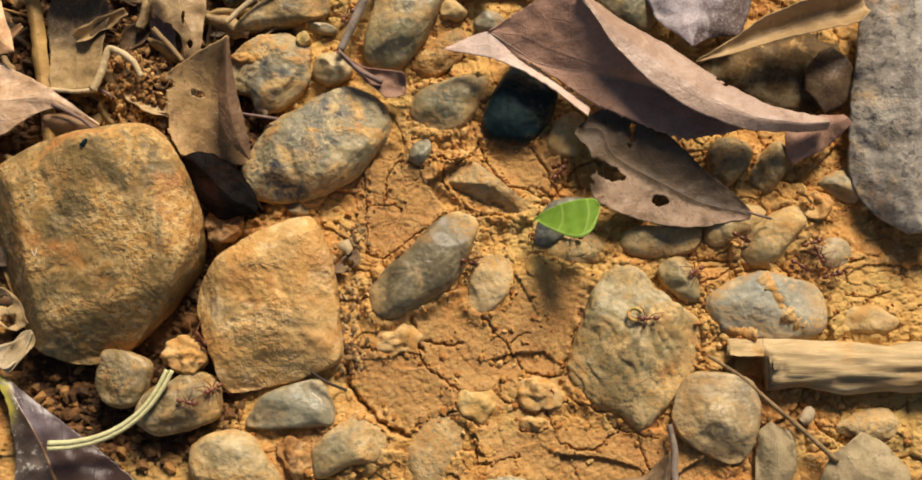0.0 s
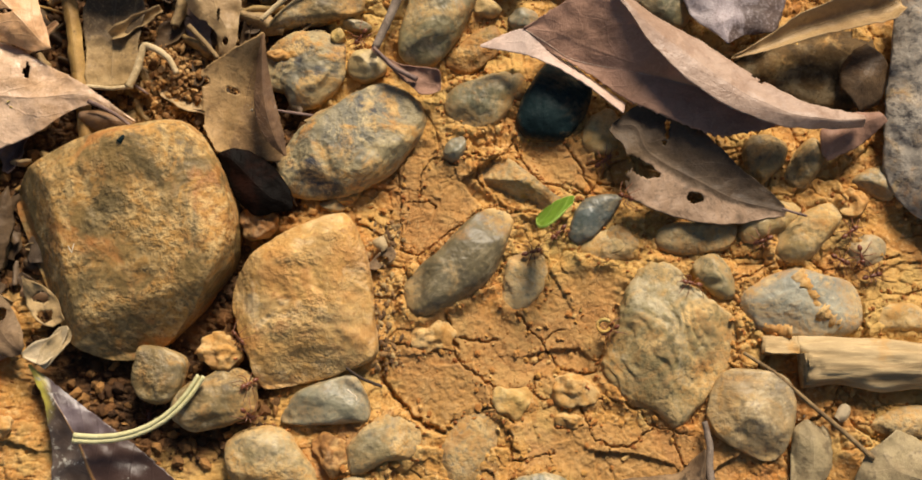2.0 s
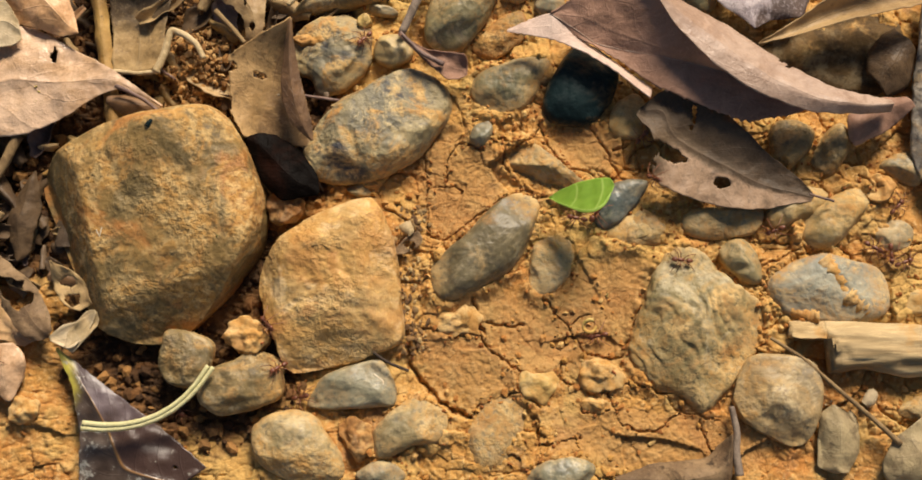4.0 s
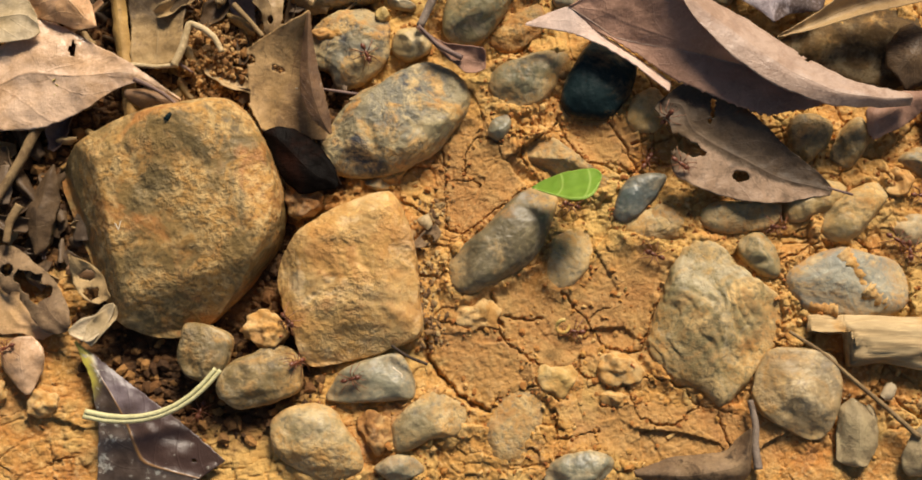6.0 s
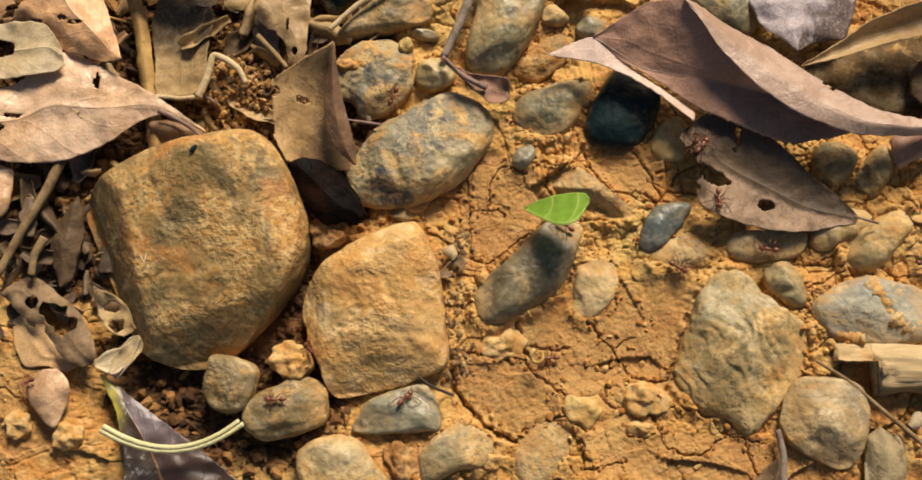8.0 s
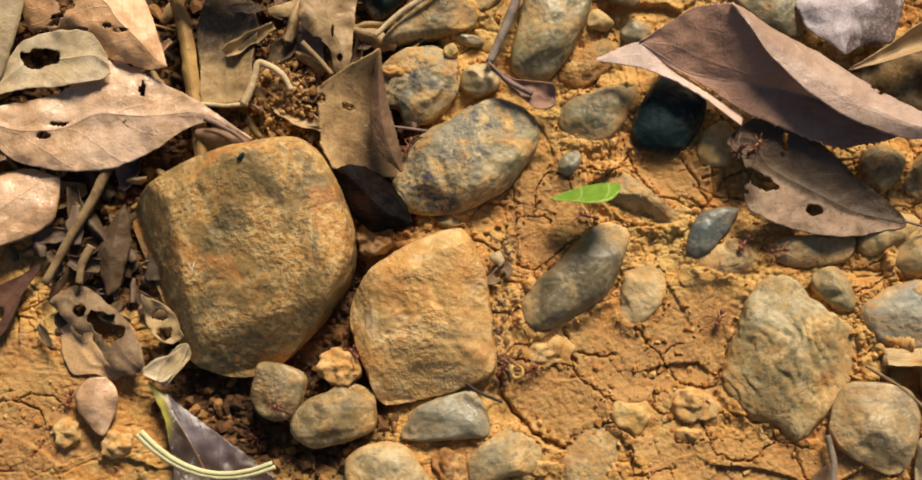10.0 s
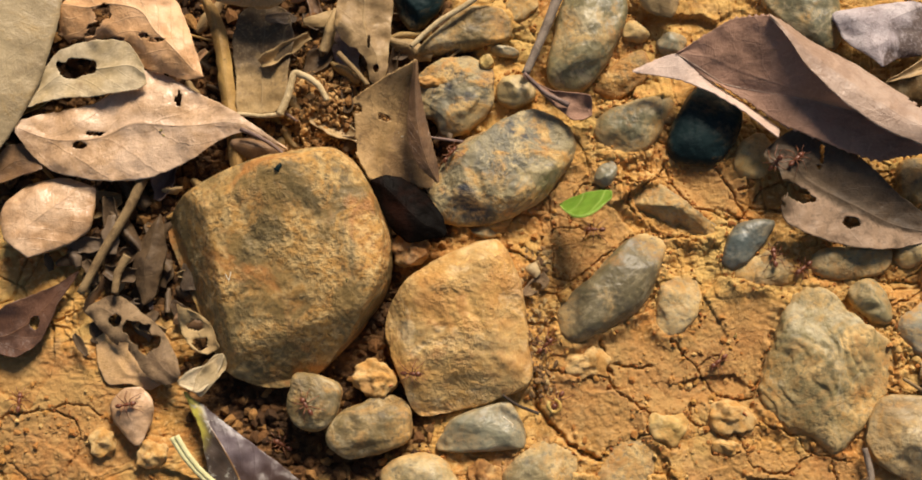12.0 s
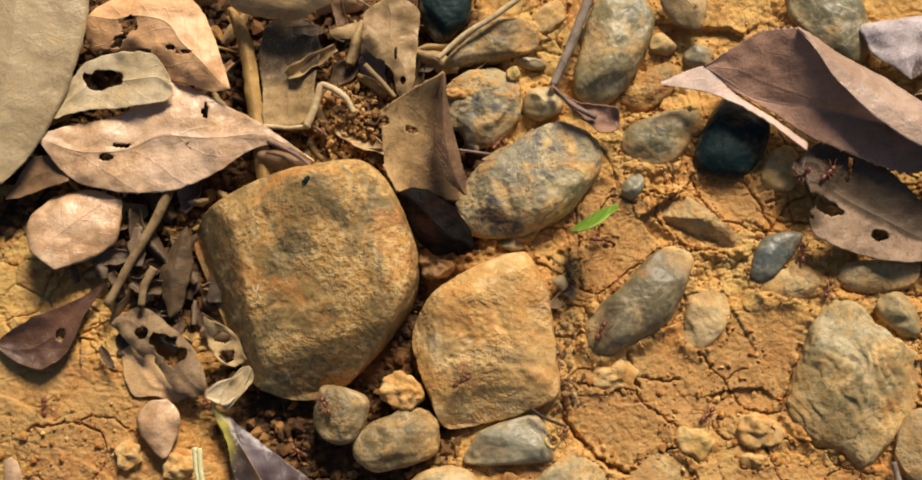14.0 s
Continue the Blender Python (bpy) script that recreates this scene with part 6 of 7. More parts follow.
leaf("leaf_fragment", "LEAF_TANGREY", (-0.0058, 0.1060, 0.0080), (0.0089, 0.0925, 0.0070), [0.0, 0.0, 4.7, 6.2, 7.6, 9.0, 10.5, 11.2, 9.5, 7.8, 6.1, 4.4, -0.2], [0.0, 0.0, -3.5, -3.9, -4.2, -4.6, -5.0, -5.3, -5.5, -4.5, -3.6, -2.7, -1.8], "brown chewed dry leaf piece", cup=-3, holes=[(0.7,0.0,0.03)])
leaf("leaf_fragment", "LEAF_PALE", (-0.1424, -0.0222, 0.0060), (-0.1519, -0.0357, 0.0060), [1.1, 1.8, 2.6, 3.3, 3.5, 3.3, 3.1, 3.0, 2.8, 2.7, 2.5, 2.3, 1.8], [0.6, -0.4, -1.4, -2.1, -2.4, -2.6, -2.9, -3.1, -3.4, -3.4, -2.7, -2.1, -1.4], "pale curled dry leaf piece", cup=1.5, wave=1.5)
leaf("leaf_fragment", "LEAF_TANGREY", (-0.1588, -0.0062, 0.0060), (-0.1484, -0.0229, 0.0060), [0.0, 0.0, 3.1, 3.8, 4.4, 5.1, 5.8, 6.1, 5.8, 5.5, 5.1, 4.8, 4.5], [0.0, 0.0, -2.9, -3.2, -3.4, -3.7, -4.0, -4.2, -3.7, -3.3, -2.8, -2.3, 0.1], "crumbling grey-tan leaf piece", cup=1, wave=2.4, holes=[(0.45, 0.2, 0.12), (0.75, -0.3, 0.1)])
leaf("leaf_fragment", "LEAF_BROWN", (-0.1418, 0.0503, 0.0090), (-0.1239, 0.0463, 0.0080), [-0.6, 0.2, 1.0, 1.9, 2.3, 2.3, 2.2, 2.2, 2.2, 2.1, 2.1, 1.3, -0.1], [-2.6, -3.3, -4.0, -4.6, -5.3, -5.9, -5.4, -4.9, -4.4, -3.9, -3.4, -2.9, -2.4], "dark brown leaf piece under the leaf stalk", cup=-2)
leaf("leaf_fragment", "LEAF_TANGREY", (-0.0657, 0.0460, 0.0070), (-0.0559, 0.0521, 0.0070), [1.2, 1.3, 1.5, 1.6, 1.8, 1.9, 1.7, 1.4, 1.2, 1.0, 0.8, 0.6, 0.0], [0.2, -0.9, -1.4, -1.4, -1.5, -1.5, -1.5, -1.5, -1.6, -1.4, -0.8, -0.2, 0.0], "pale splinter of leaf between stones", cup=-2)
# brown piece given the umber material to stand in for shade on it
leaf("leaf_fragment", "LEAF_UMBER", (0.1139, 0.0580, 0.0090), (0.1281, 0.0681, 0.0090), [-0.4, 1.7, 3.8, 5.0, 5.5, 5.9, 6.3, 6.8, 7.2, 7.6, 7.5, 6.9, 6.4], [-10.9, -11.2, -11.6, -12.0, -12.4, -12.7, -11.8, -10.6, -9.5, -8.4, -7.3, -6.1, -5.0], "brown leaf piece with its shade put in the colour", cup=-4)
leaf("leaf_fragment", "PURPLE", (0.1266, 0.0474, 0.0110), (0.1083, 0.0332, 0.0080), [2.6, 3.0, 3.1, 3.2, 3.3, 3.4, 3.5, 3.4, 2.8, 2.3, 1.8, 1.3, 0.8], [-1.4, -3.0, -4.7, -6.3, -7.5, -7.7, -7.9, -8.2, -8.4, -8.6, -8.2, -4.9, -1.6], "purple-brown leaf end under the folded leaf", cup=-2)

# ---- twigs and stalks ----
twig("twig", "WOOD_GREY", [(-0.0290, 0.1038, 0.0090), (-0.0331, 0.0934, 0.0090), (-0.0372, 0.0831, 0.0090), (-0.0423, 0.0716, 0.0090)], 0.00180, 0.00140, "grey broken forked twig end")
twig("twig", "WOOD_PALE", [(-0.0530, 0.1027, 0.0100), (-0.0621, 0.0959, 0.0100), (-0.0721, 0.0898, 0.0100), (-0.0781, 0.0843, 0.0100), (-0.0811, 0.0812, 0.0100)], 0.00110, 0.00090, "thin dry tan twig")
twig("twig", "WOOD_TAN", [(-0.1724, 0.0367, 0.0070), (-0.1772, 0.0256, 0.0070), (-0.1842, 0.0136, 0.0070), (-0.1921, -0.0023, 0.0070)], 0.00180, 0.00140, "bent brown twig in the litter")
twig("twig", "WOOD_PALE", [(-0.1261, 0.0583, 0.0080), (-0.1232, 0.0647, 0.0080), (-0.1214, 0.0735, 0.0080), (-0.1163, 0.0714, 0.0080), (-0.1122, 0.0681, 0.0080), (-0.1097, 0.0631, 0.0080)], 0.00140, 0.00100, "pale forked dry stalk")
twig("twig", "WOOD_PALE", [(-0.1406, 0.0589, 0.0080), (-0.1321, 0.0580, 0.0080), (-0.1245, 0.0587, 0.0080)], 0.00080, 0.00080, "pale thin dry stalk")
twig("twig", "WOOD_TAN", [(0.0795, -0.0311, 0.0060), (0.0899, -0.0378, 0.0060), (0.0992, -0.0464, 0.0060), (0.1102, -0.0559, 0.0060), (0.1203, -0.0653, 0.0060)], 0.00060, 0.00090, "thin brown stalk across the clay")
twig("twig", "WOOD_GREY", [(0.0663, -0.0534, 0.0050), (0.0680, -0.0615, 0.0050), (0.0674, -0.0681, 0.0050), (0.0684, -0.0756, 0.0050)], 0.00100, 0.00150, "short grey twig standing in clay")
twig("twig", "WOOD_TAN", [(-0.1763, 0.0104, 0.0080), (-0.1795, 0.0045, 0.0080), (-0.1802, -0.0024, 0.0080)], 0.00160, 0.00120, "short broken pale stick")
twig("twig", "WOOD_TAN", [(-0.1063, 0.0800, 0.0080), (-0.1002, 0.0737, 0.0080), (-0.0958, 0.0685, 0.0080)], 0.00100, 0.00080, "thin dry straw in litter")
twig("twig", "WOOD_DARK", [(-0.0507, -0.0362, 0.0070), (-0.0475, -0.0385, 0.0070), (-0.0446, -0.0401, 0.0070), (-0.0388, -0.0423, 0.0070)], 0.00044, 0.00052, "thin dark twig under the orange stone")
twig("leaf_stalk", "WOOD_PURPLE", [(-0.1383, 0.0526, 0.0120), (-0.1333, 0.0505, 0.0120), (-0.1276, 0.0473, 0.0120), (-0.1218, 0.0424, 0.0120)], 0.00080, 0.00050, "dark fibrous stalk of the tan leaf")
twig("leaf_stalk", "WOOD_PURPLE", [(0.0929, 0.0162, 0.0090), (0.0967, 0.0150, 0.0090), (0.1010, 0.0138, 0.0090)], 0.00040, 0.00044, "thin purplish leaf stalk")
twig("leaf_stalk", "WOOD_PURPLE", [(-0.0428, 0.0713, 0.0110), (-0.0358, 0.0641, 0.0110), (-0.0279, 0.0600, 0.0110)], 0.00060, 0.00100, "dark stalk of a small leaf")

# ---- broken branch on the clay ----
def branch():
    """A weathered half-sunk branch: its far side runs out into a long flat splinter past the broken end."""
    n, sides = 110, 48
    a, b = Vector((0.0862, -0.0337, 0.0036)), Vector((0.1724, -0.0354, 0.0036))
    d = (b - a).normalized()
    side = d.cross(Vector((0, 0, 1))).normalized()
    up = side.cross(d)
    verts = []
    for i in range(n):
        f = i / (n - 1)
        for j in range(sides):
            t = 2 * math.pi * j / sides
            q = Vector((math.cos(t) * 2.2, math.sin(t) * 2.2, f * 2.6))
            grain = abs(noise.noise(Vector((q.x * 2.6, q.y * 2.6, f * 1.6))))
            r = 0.0082 * (1 + 0.24 * noise.noise(Vector((q.x, q.y, q.z * 2.2))) + 0.12 * noise.noise(q * 3.1) - 0.26 * grain)
            p = a + (b - a) * f + (side * math.cos(t) + up * math.sin(t) * 0.8) * r
            torn = 0.0997 + 0.0022 * noise.noise(Vector((p.y * 320, p.z * 320, 5)))
            if p.x < torn:
                near = -0.0314 - 0.0007 * noise.noise(Vector((p.x * 300, p.z * 300, 2))) + 0.12 * max(0.0, 0.0905 - p.x)
                p.y = max(p.y, near)
                p.z -= 0.0012 * min(1.0, (torn - p.x) / 0.004) + 0.0012 * noise.noise(Vector((p.x * 180, p.y * 420, 7)))
            elif p.x < torn + 0.006 and p.y < -0.033:
                k = 1 - (p.x - torn) / 0.006
                p.z -= 0.0020 * k * (0.6 + noise.noise(p * 500))
            verts.append(p)
    def stretch(lo, hi):
        """The rings from lo to hi as a closed piece."""
        faces = [(i * sides + j, i * sides + (j + 1) % sides, (i + 1) * sides + (j + 1) % sides, (i + 1) * sides + j) for i in range(hi - lo) for j in range(sides)]
        return verts[lo * sides:(hi + 1) * sides], faces + [tuple(range(sides))[::-1], tuple(range((hi - lo) * sides, (hi - lo + 1) * sides))]

    ob = tagged(new("broken_branch", mesh_from("broken_branch", *stretch(14, n - 1), WOODS["LOG"])), "weathered pale broken branch half sunk in clay", "branch")
    splinter = new("splinter", mesh_from("splinter", *stretch(0, 14), WOODS["LOG"]))
    splinter.parent = ob
    splinter["label"] = "long flat splinter of the broken end"


branch()


# ---- leaf litter between the named leaves ----
def litter_pieces():
    rng = random.Random(77)
    kinds = ("LEAF_BROWN", "LEAF_TAN", "LEAF_UMBER", "LEAF_OLIVE", "LEAF_GREYBROWN", "LEAF_UMBER", "LEAF_BROWN", "LEAF_TANGREY", "LEAF_UMBER", "LEAF_PURPLEDARK", "LEAF_OLIVE", "LEAF_ORANGE")
    made = 0
    while made < 130:
        x, y = rng.uniform(-0.245, -0.050), rng.uniform(-0.03, 0.115)
        if litter_shade_mask(np.array([x]), np.array([y]))[0] < 0.55 or (y < 0.035 and x > -0.155):
            continue
        ln, an = rng.uniform(0.007, 0.022), rng.uniform(0, 6.283)
        w = ln * rng.uniform(120, 330)
        z = floor_at(x, y) + rng.uniform(0.001, 0.006)
        left = [w * rng.uniform(0.3, 1.0) * math.sin(math.pi * (0.15 + 0.7 * k / 8)) for k in range(9)]
        right = [-w * rng.uniform(0.3, 1.0) * math.sin(math.pi * (0.15 + 0.7 * k / 8)) for k in range(9)]
        piece = leaf("leaf_fragment", kinds[made % len(kinds)], (x, y, z), (x + ln * math.cos(an), y + ln * math.sin(an), z + rng.uniform(-0.003, 0.003)), left, right,
                     "torn dry leaf piece among the litter", rng.uniform(-4, 4), low=-0.004)
        made += 1
    for k in range(46):
        x, y = rng.gauss(-0.1780, 0.012), rng.gauss(-0.0067, 0.017)
        if y < -0.0067 - 0.010:
            continue
        ln, an = rng.uniform(0.006, 0.015), rng.uniform(0, 6.283)
        w = ln * rng.uniform(200, 420)
        left = [w * rng.uniform(0.4, 1.0) * math.sin(math.pi * (0.2 + 0.6 * k2 / 8)) for k2 in range(9)]
        right = [-w * rng.uniform(0.4, 1.0) * math.sin(math.pi * (0.2 + 0.6 * k2 / 8)) for k2 in range(9)]
        z = floor_at(x, y) + rng.uniform(0.001, 0.005)
        leaf("leaf_fragment", ("LEAF_TANGREY", "LEAF_UMBER", "LEAF_GREYBROWN", "LEAF_UMBER", "LEAF_BROWN")[k % 5], (x, y, z), (x + ln * math.cos(an), y + ln * math.sin(an), z + rng.uniform(-0.002, 0.002)), left, right,
             "rotting grey-tan leaf shred beside the boulder", rng.uniform(-3, 3), low=-0.004)
    for k in range(34):
        x, y, an, ln = rng.uniform(-0.235, -0.055), rng.uniform(0.0, 0.11), rng.uniform(0, 6.283), rng.uniform(0.008, 0.028)
        if litter_shade_mask(np.array([x]), np.array([y]))[0] < 0.5 or (y < 0.04 and x > -0.15):
            continue
        z = floor_at(x, y) + rng.uniform(0.003, 0.007)
        dx, dy = ln * math.cos(an), ln * math.sin(an)
        bend = rng.uniform(-0.2, 0.2)
        twig("twig", ("WOOD_TAN", "WOOD_GREY", "WOOD_OCHRE", "WOOD_PURPLE")[k % 4], [(x, y, z), (x + dx / 2 - dy * bend, y + dy / 2 + dx * bend, z + 0.001), (x + dx, y + dy, z - 0.001)],
             rng.uniform(0.0003, 0.0009), rng.uniform(0.0002, 0.0006), "short dry broken stalk among litter")


litter_pieces()


# ---- loose crumbs ----
def crumb_mat(name, tones):
    n = Net(name)
    rnd = n.node("ShaderNodeNewGeometry", out=8)
    fine = n.noise(n.node("ShaderNodeTexCoord", out=3), 1200, 4, 0.7)
    col = n.mix(n.step(rnd, 0.0, 0.5), tones[0], tones[1])
    col = n.mix(n.step(rnd, 0.5, 1.0), col, tones[2])
    col = n.mix(n.math("MULTIPLY", n.step(fine, 0.5, 0.3), 0.5), col, tuple(c * 0.5 for c in tones[0]))
    return n.done(col, 0.92, n.bump(fine, 0.7, 0.0006), 0.2)


def crumbs(name, places, sizes, mat, label, seed, flat=0.75):
    """Many small lumps in one mesh."""
    rng = np.random.RandomState(seed)
    bm = bmesh.new()
    bmesh.ops.create_icosphere(bm, subdivisions=1, radius=1.0)
    base = np.array([v.co[:] for v in bm.verts])
    tri = np.array([[v.index for v in f.verts] for f in bm.faces])
    bm.free()
    k, m = len(places), len(base)
    wob = 1 + rng.uniform(-0.35, 0.35, (k, m, 1))
    ang = rng.uniform(0, 6.283, k)
    st = np.stack([rng.uniform(0.7, 1.35, k), rng.uniform(0.6, 1.1, k), np.full(k, flat)], 1)[:, None, :]
    v = base[None] * wob * st * sizes[:, None, None]
    c, s = np.cos(ang)[:, None], np.sin(ang)[:, None]
    v = np.stack([v[..., 0] * c - v[..., 1] * s, v[..., 0] * s + v[..., 1] * c, v[..., 2]], -1) + places[:, None, :]
    f = (tri[None] + (np.arange(k) * m)[:, None, None]).reshape(-1, 3)
    me = bpy.data.meshes.new(name)
    me.from_pydata(v.reshape(-1, 3).tolist(), [], f.tolist())
    me.materials.append(mat)
    return tagged(new(name, me), label, "crumbs", kind="stuff")


def scatter():
    rng = np.random.RandomState(5)
    n = 26000
    x, y = rng.uniform(-0.245, 0.17, n), rng.uniform(-0.105, 0.115, n)
    dense = np.clip(layered(x, y, 42, 3, 91) * 2.2 + 0.22, 0.02, 1)
    lit = litter_shade_mask(x, y)
    keep = (rng.uniform(0, 1, n) < dense * 0.55) & (lit < 0.5)
    size = 0.00022 + 0.00125 * rng.power(0.28, n)
    z = np.array([floor_at(a, b) for a, b in zip(x, y)])
    p = np.stack([x, y, z + size * 0.25], 1)
    crumbs("clay_crumbs", p[keep], size[keep], crumb_mat("clay_crumb", (CLAY, CLAY_RED, CLAY_PALE)), "loose ochre clay crumbs scattered over the ground", 1)
    size2 = 0.0004 + 0.0024 * rng.power(0.33, n)
    p2 = np.stack([x, y, z + size2 * 0.3], 1)
    keep2 = (lit > 0.4) & (rng.uniform(0, 1, n) < 0.62)
    crumbs("humus_crumbs", p2[keep2], size2[keep2], crumb_mat("humus_crumb", ((0.17, 0.078, 0.028), (0.05, 0.026, 0.013), (0.36, 0.18, 0.058))), "dark humus crumbs and grit under the litter", 2)
    k = 4200
    hx, hy = rng.normal(-0.1132, 0.0125, k), rng.normal(0.0625, 0.0130, k)
    heap = 0.0065 * np.exp(-((hx - -0.1132) / 0.014) ** 2 - ((hy - 0.0625) / 0.014) ** 2)
    hs = 0.0002 + 0.0014 * rng.power(0.22, k)
    hz = np.array([floor_at(a, b) for a, b in zip(hx, hy)]) + heap * rng.uniform(0.4, 1.0, k)
    crumbs("humus_heap", np.stack([hx, hy, hz], 1), hs, crumb_mat("orange_humus", ((0.40, 0.20, 0.06), (0.21, 0.10, 0.036), (0.58, 0.35, 0.14))), "heap of crumbly orange-brown humus in the litter", 7)
    cx, cy = [], []
    for line in CRACKS + GAPS:
        for (ax, ay), (bx, by) in zip(line, line[1:]):
            for _ in range(int(math.hypot(bx - ax, by - ay) * 1.3)):
                f = rng.uniform()
                cx.append((ax + (bx - ax) * f + rng.normal(0, 1.1)) / 1000), cy.append((ay + (by - ay) * f + rng.normal(0, 1.1)) / 1000)
    for (ox, oy), ring, top, flush in SUNK:
        if ox > -0.05:
            for _ in range(int(len(ring) * 1.1)):
                px, py = ring[rng.randint(len(ring))]
                k = rng.uniform(1.0, 1.0 + 0.0022 / max(0.004, math.hypot(px, py)))
                cx.append(ox + px * k + rng.normal(0, 0.0004)), cy.append(oy + py * k + rng.normal(0, 0.0004))
    cx, cy = np.array(cx), np.array(cy)
    cs = 0.0002 + 0.0007 * rng.power(0.35, len(cx))
    cz = np.array([floor_at(a, b) for a, b in zip(cx, cy)]) + cs * 0.25
    crumbs("red_crumbs", np.stack([cx, cy, cz], 1), cs, crumb_mat("red_clay_crumb", (CLAY_RED, (0.26, 0.095, 0.028), CLAY)), "red-brown clay crumbs along the cracks and stones", 9)
    m = 520
    gx, gy = rng.normal(-0.0396, 0.0027, m), rng.uniform(-0.0375, 0.0139, m)
    gx = gx + 0.0025 * np.sin(gy * 120)
    s3 = 0.00018 + 0.0011 * rng.power(0.25, m)
    p3 = np.stack([gx, gy, np.array([floor_at(a, b) for a, b in zip(gx, gy)]) + 0.0006], 1)
    crumbs("grit", p3, s3, crumb_mat("pale_grit", ((0.30, 0.17, 0.07), (0.11, 0.06, 0.03), (0.50, 0.34, 0.15))), "pale and dark grit beside the orange stone", 3, 0.35)


scatter()


# ---- what the ants walk on ----
from mathutils.bvhtree import BVHTree


def surfaces():
    verts, faces = [], []
    for ob in list(scene.objects):
        if ob.type == "MESH" and ob.parent is None and ob.name.split(".")[0] in ("stone", "boulder", "pebble", "clod", "dead_leaf", "leaf_fragment", "broken_branch"):
            off = len(verts)
            verts += [v.co + ob.location for v in ob.data.vertices]
            faces += [[off + k for k in p.vertices] for p in ob.data.polygons]
    return BVHTree.FromPolygons(verts, faces)


TREE = surfaces()


def top_at(x, y, low=0.03):
    hit = TREE.ray_cast(Vector((x, y, low)), Vector((0, 0, -1)))
    return max(floor_at(x, y), hit[0].z if hit[0] else -1)


# ---- small marks on stones and leaves ----
def mark(name, host, pts, r, mat, label, deep=0.35):
    """A thin vein or spot lying on the surface of the thing under it."""
    ob = rod(name, mat, [(x, y, top_at(x, y) - r * deep) for x, y in pts], r, r * 0.6, 12 if deep > 0.5 else 8, 0.4)
    under = min((o for o in scene.objects if o.name.split(".")[0] == host), key=lambda o: (o.location - Vector((*pts[0], 0))).length)
    ob.parent = under
    ob.matrix_parent_inverse = Matrix.Translation(-under.location)
    ob["label"] = label


for band, r in (([(0.0975, -0.0050), (0.1010, -0.0095), (0.1045, -0.0150), (0.1080, -0.0215)], 0.0036), ([(0.1050, -0.0165), (0.1085, -0.0195), (0.1130, -0.0225)], 0.0040), ([(0.0960, -0.0235), (0.0920, -0.0232), (0.0870, -0.0215)], 0.0034)):
    mark("clay_band", "stone", band, r, ROCKS["CLAYMAT"], "ochre clay filling a groove", deep=0.62)
mark("quartz_vein", "stone", [(-0.0506, -0.0433), (-0.0471, -0.0458), (-0.0493, -0.0498), (-0.0535, -0.0529)], 0.0003, ROCKS["WHITE"], "white quartz vein")
mark("dark_spot", "boulder", [(-0.1234, 0.0356), (-0.1225, 0.0370), (-0.1217, 0.0378)], 0.0011, ROCKS["DARK"], "small dark spot")
mark("chip_mark", "boulder", [(-0.1409, 0.0029), (-0.1397, 0.0006)], 0.00022, ROCKS["WHITE"], "small white scratch")
mark("chip_mark", "boulder", [(-0.1390, 0.0035), (-0.1397, 0.0006)], 0.00022, ROCKS["WHITE"], "small white scratch")


def fleck(name, at, r, mat, label):
    rng = random.Random(int(at[0] * 1e5) + int(at[1] * 1e4))
    r, an = r * rng.uniform(0.45, 0.8), rng.uniform(0, 3.1)
    pts = [(at[0] + r * k * math.cos(an), at[1] + r * k * math.sin(an)) for k in (-1, -0.3, 0.4, 1)]
    ob = rod(name, mat, [(x, y, top_at(x, y) + r * 0.15) for x, y in pts], r * rng.uniform(0.3, 0.8), r * rng.uniform(0.25, 0.6), 7, 1.2)
    tagged(ob, label, "fleck", "flecks on the ground")


for place in ((-0.1657, 0.0528), (-0.1650, 0.0511), (-0.1657, 0.0479), (-0.1008, 0.0006), (0.0818, -0.0324), (0.0269, -0.0164)):
    fleck("yellow_fleck", place, 0.0008, POLLEN, "tiny yellow pollen fleck lying loose")
for place in ((-0.0854, 0.0522), (-0.0842, 0.0509), (-0.1116, 0.0635), (-0.1144, 0.0500), (0.0975, -0.0527), (0.0994, -0.0515), (0.1005, -0.0538), (0.0089, -0.0216)):
    fleck("white_fleck", place, 0.0007, ROCKS["WHITE"], "tiny white chip lying loose")
for place in ((0.0498, 0.0022), (0.0135, -0.0319), (0.0285, -0.0425), (-0.0875, -0.0332), (-0.0754, -0.0545)):
    fleck("red_fleck", place, 0.0011, ROCKS["BRICK"], "small red clay bead lying loose")


# ---- ants ----
def blob(name, at, size, mat, parent, squash=0.0, rings=10, around=14):
    verts, faces = [], []
    for i in range(rings + 1):
        a = math.pi * i / rings
        for j in range(around):
            b = 2 * math.pi * j / around
            f = 1 + squash * math.cos(a)
            verts.append((at[0] + size[0] * math.cos(a), at[1] + size[1] * math.sin(a) * math.cos(b) * f, at[2] + size[2] * math.sin(a) * math.sin(b) * f))
    for i in range(rings):
        for j in range(around):
            faces.append((i * around + j, i * around + (j + 1) % around, (i + 1) * around + (j + 1) % around, (i + 1) * around + j))
    ob = new(name, mesh_from(name, np.array(verts) * 0.001, faces, mat))
    ob.parent = parent
    return ob


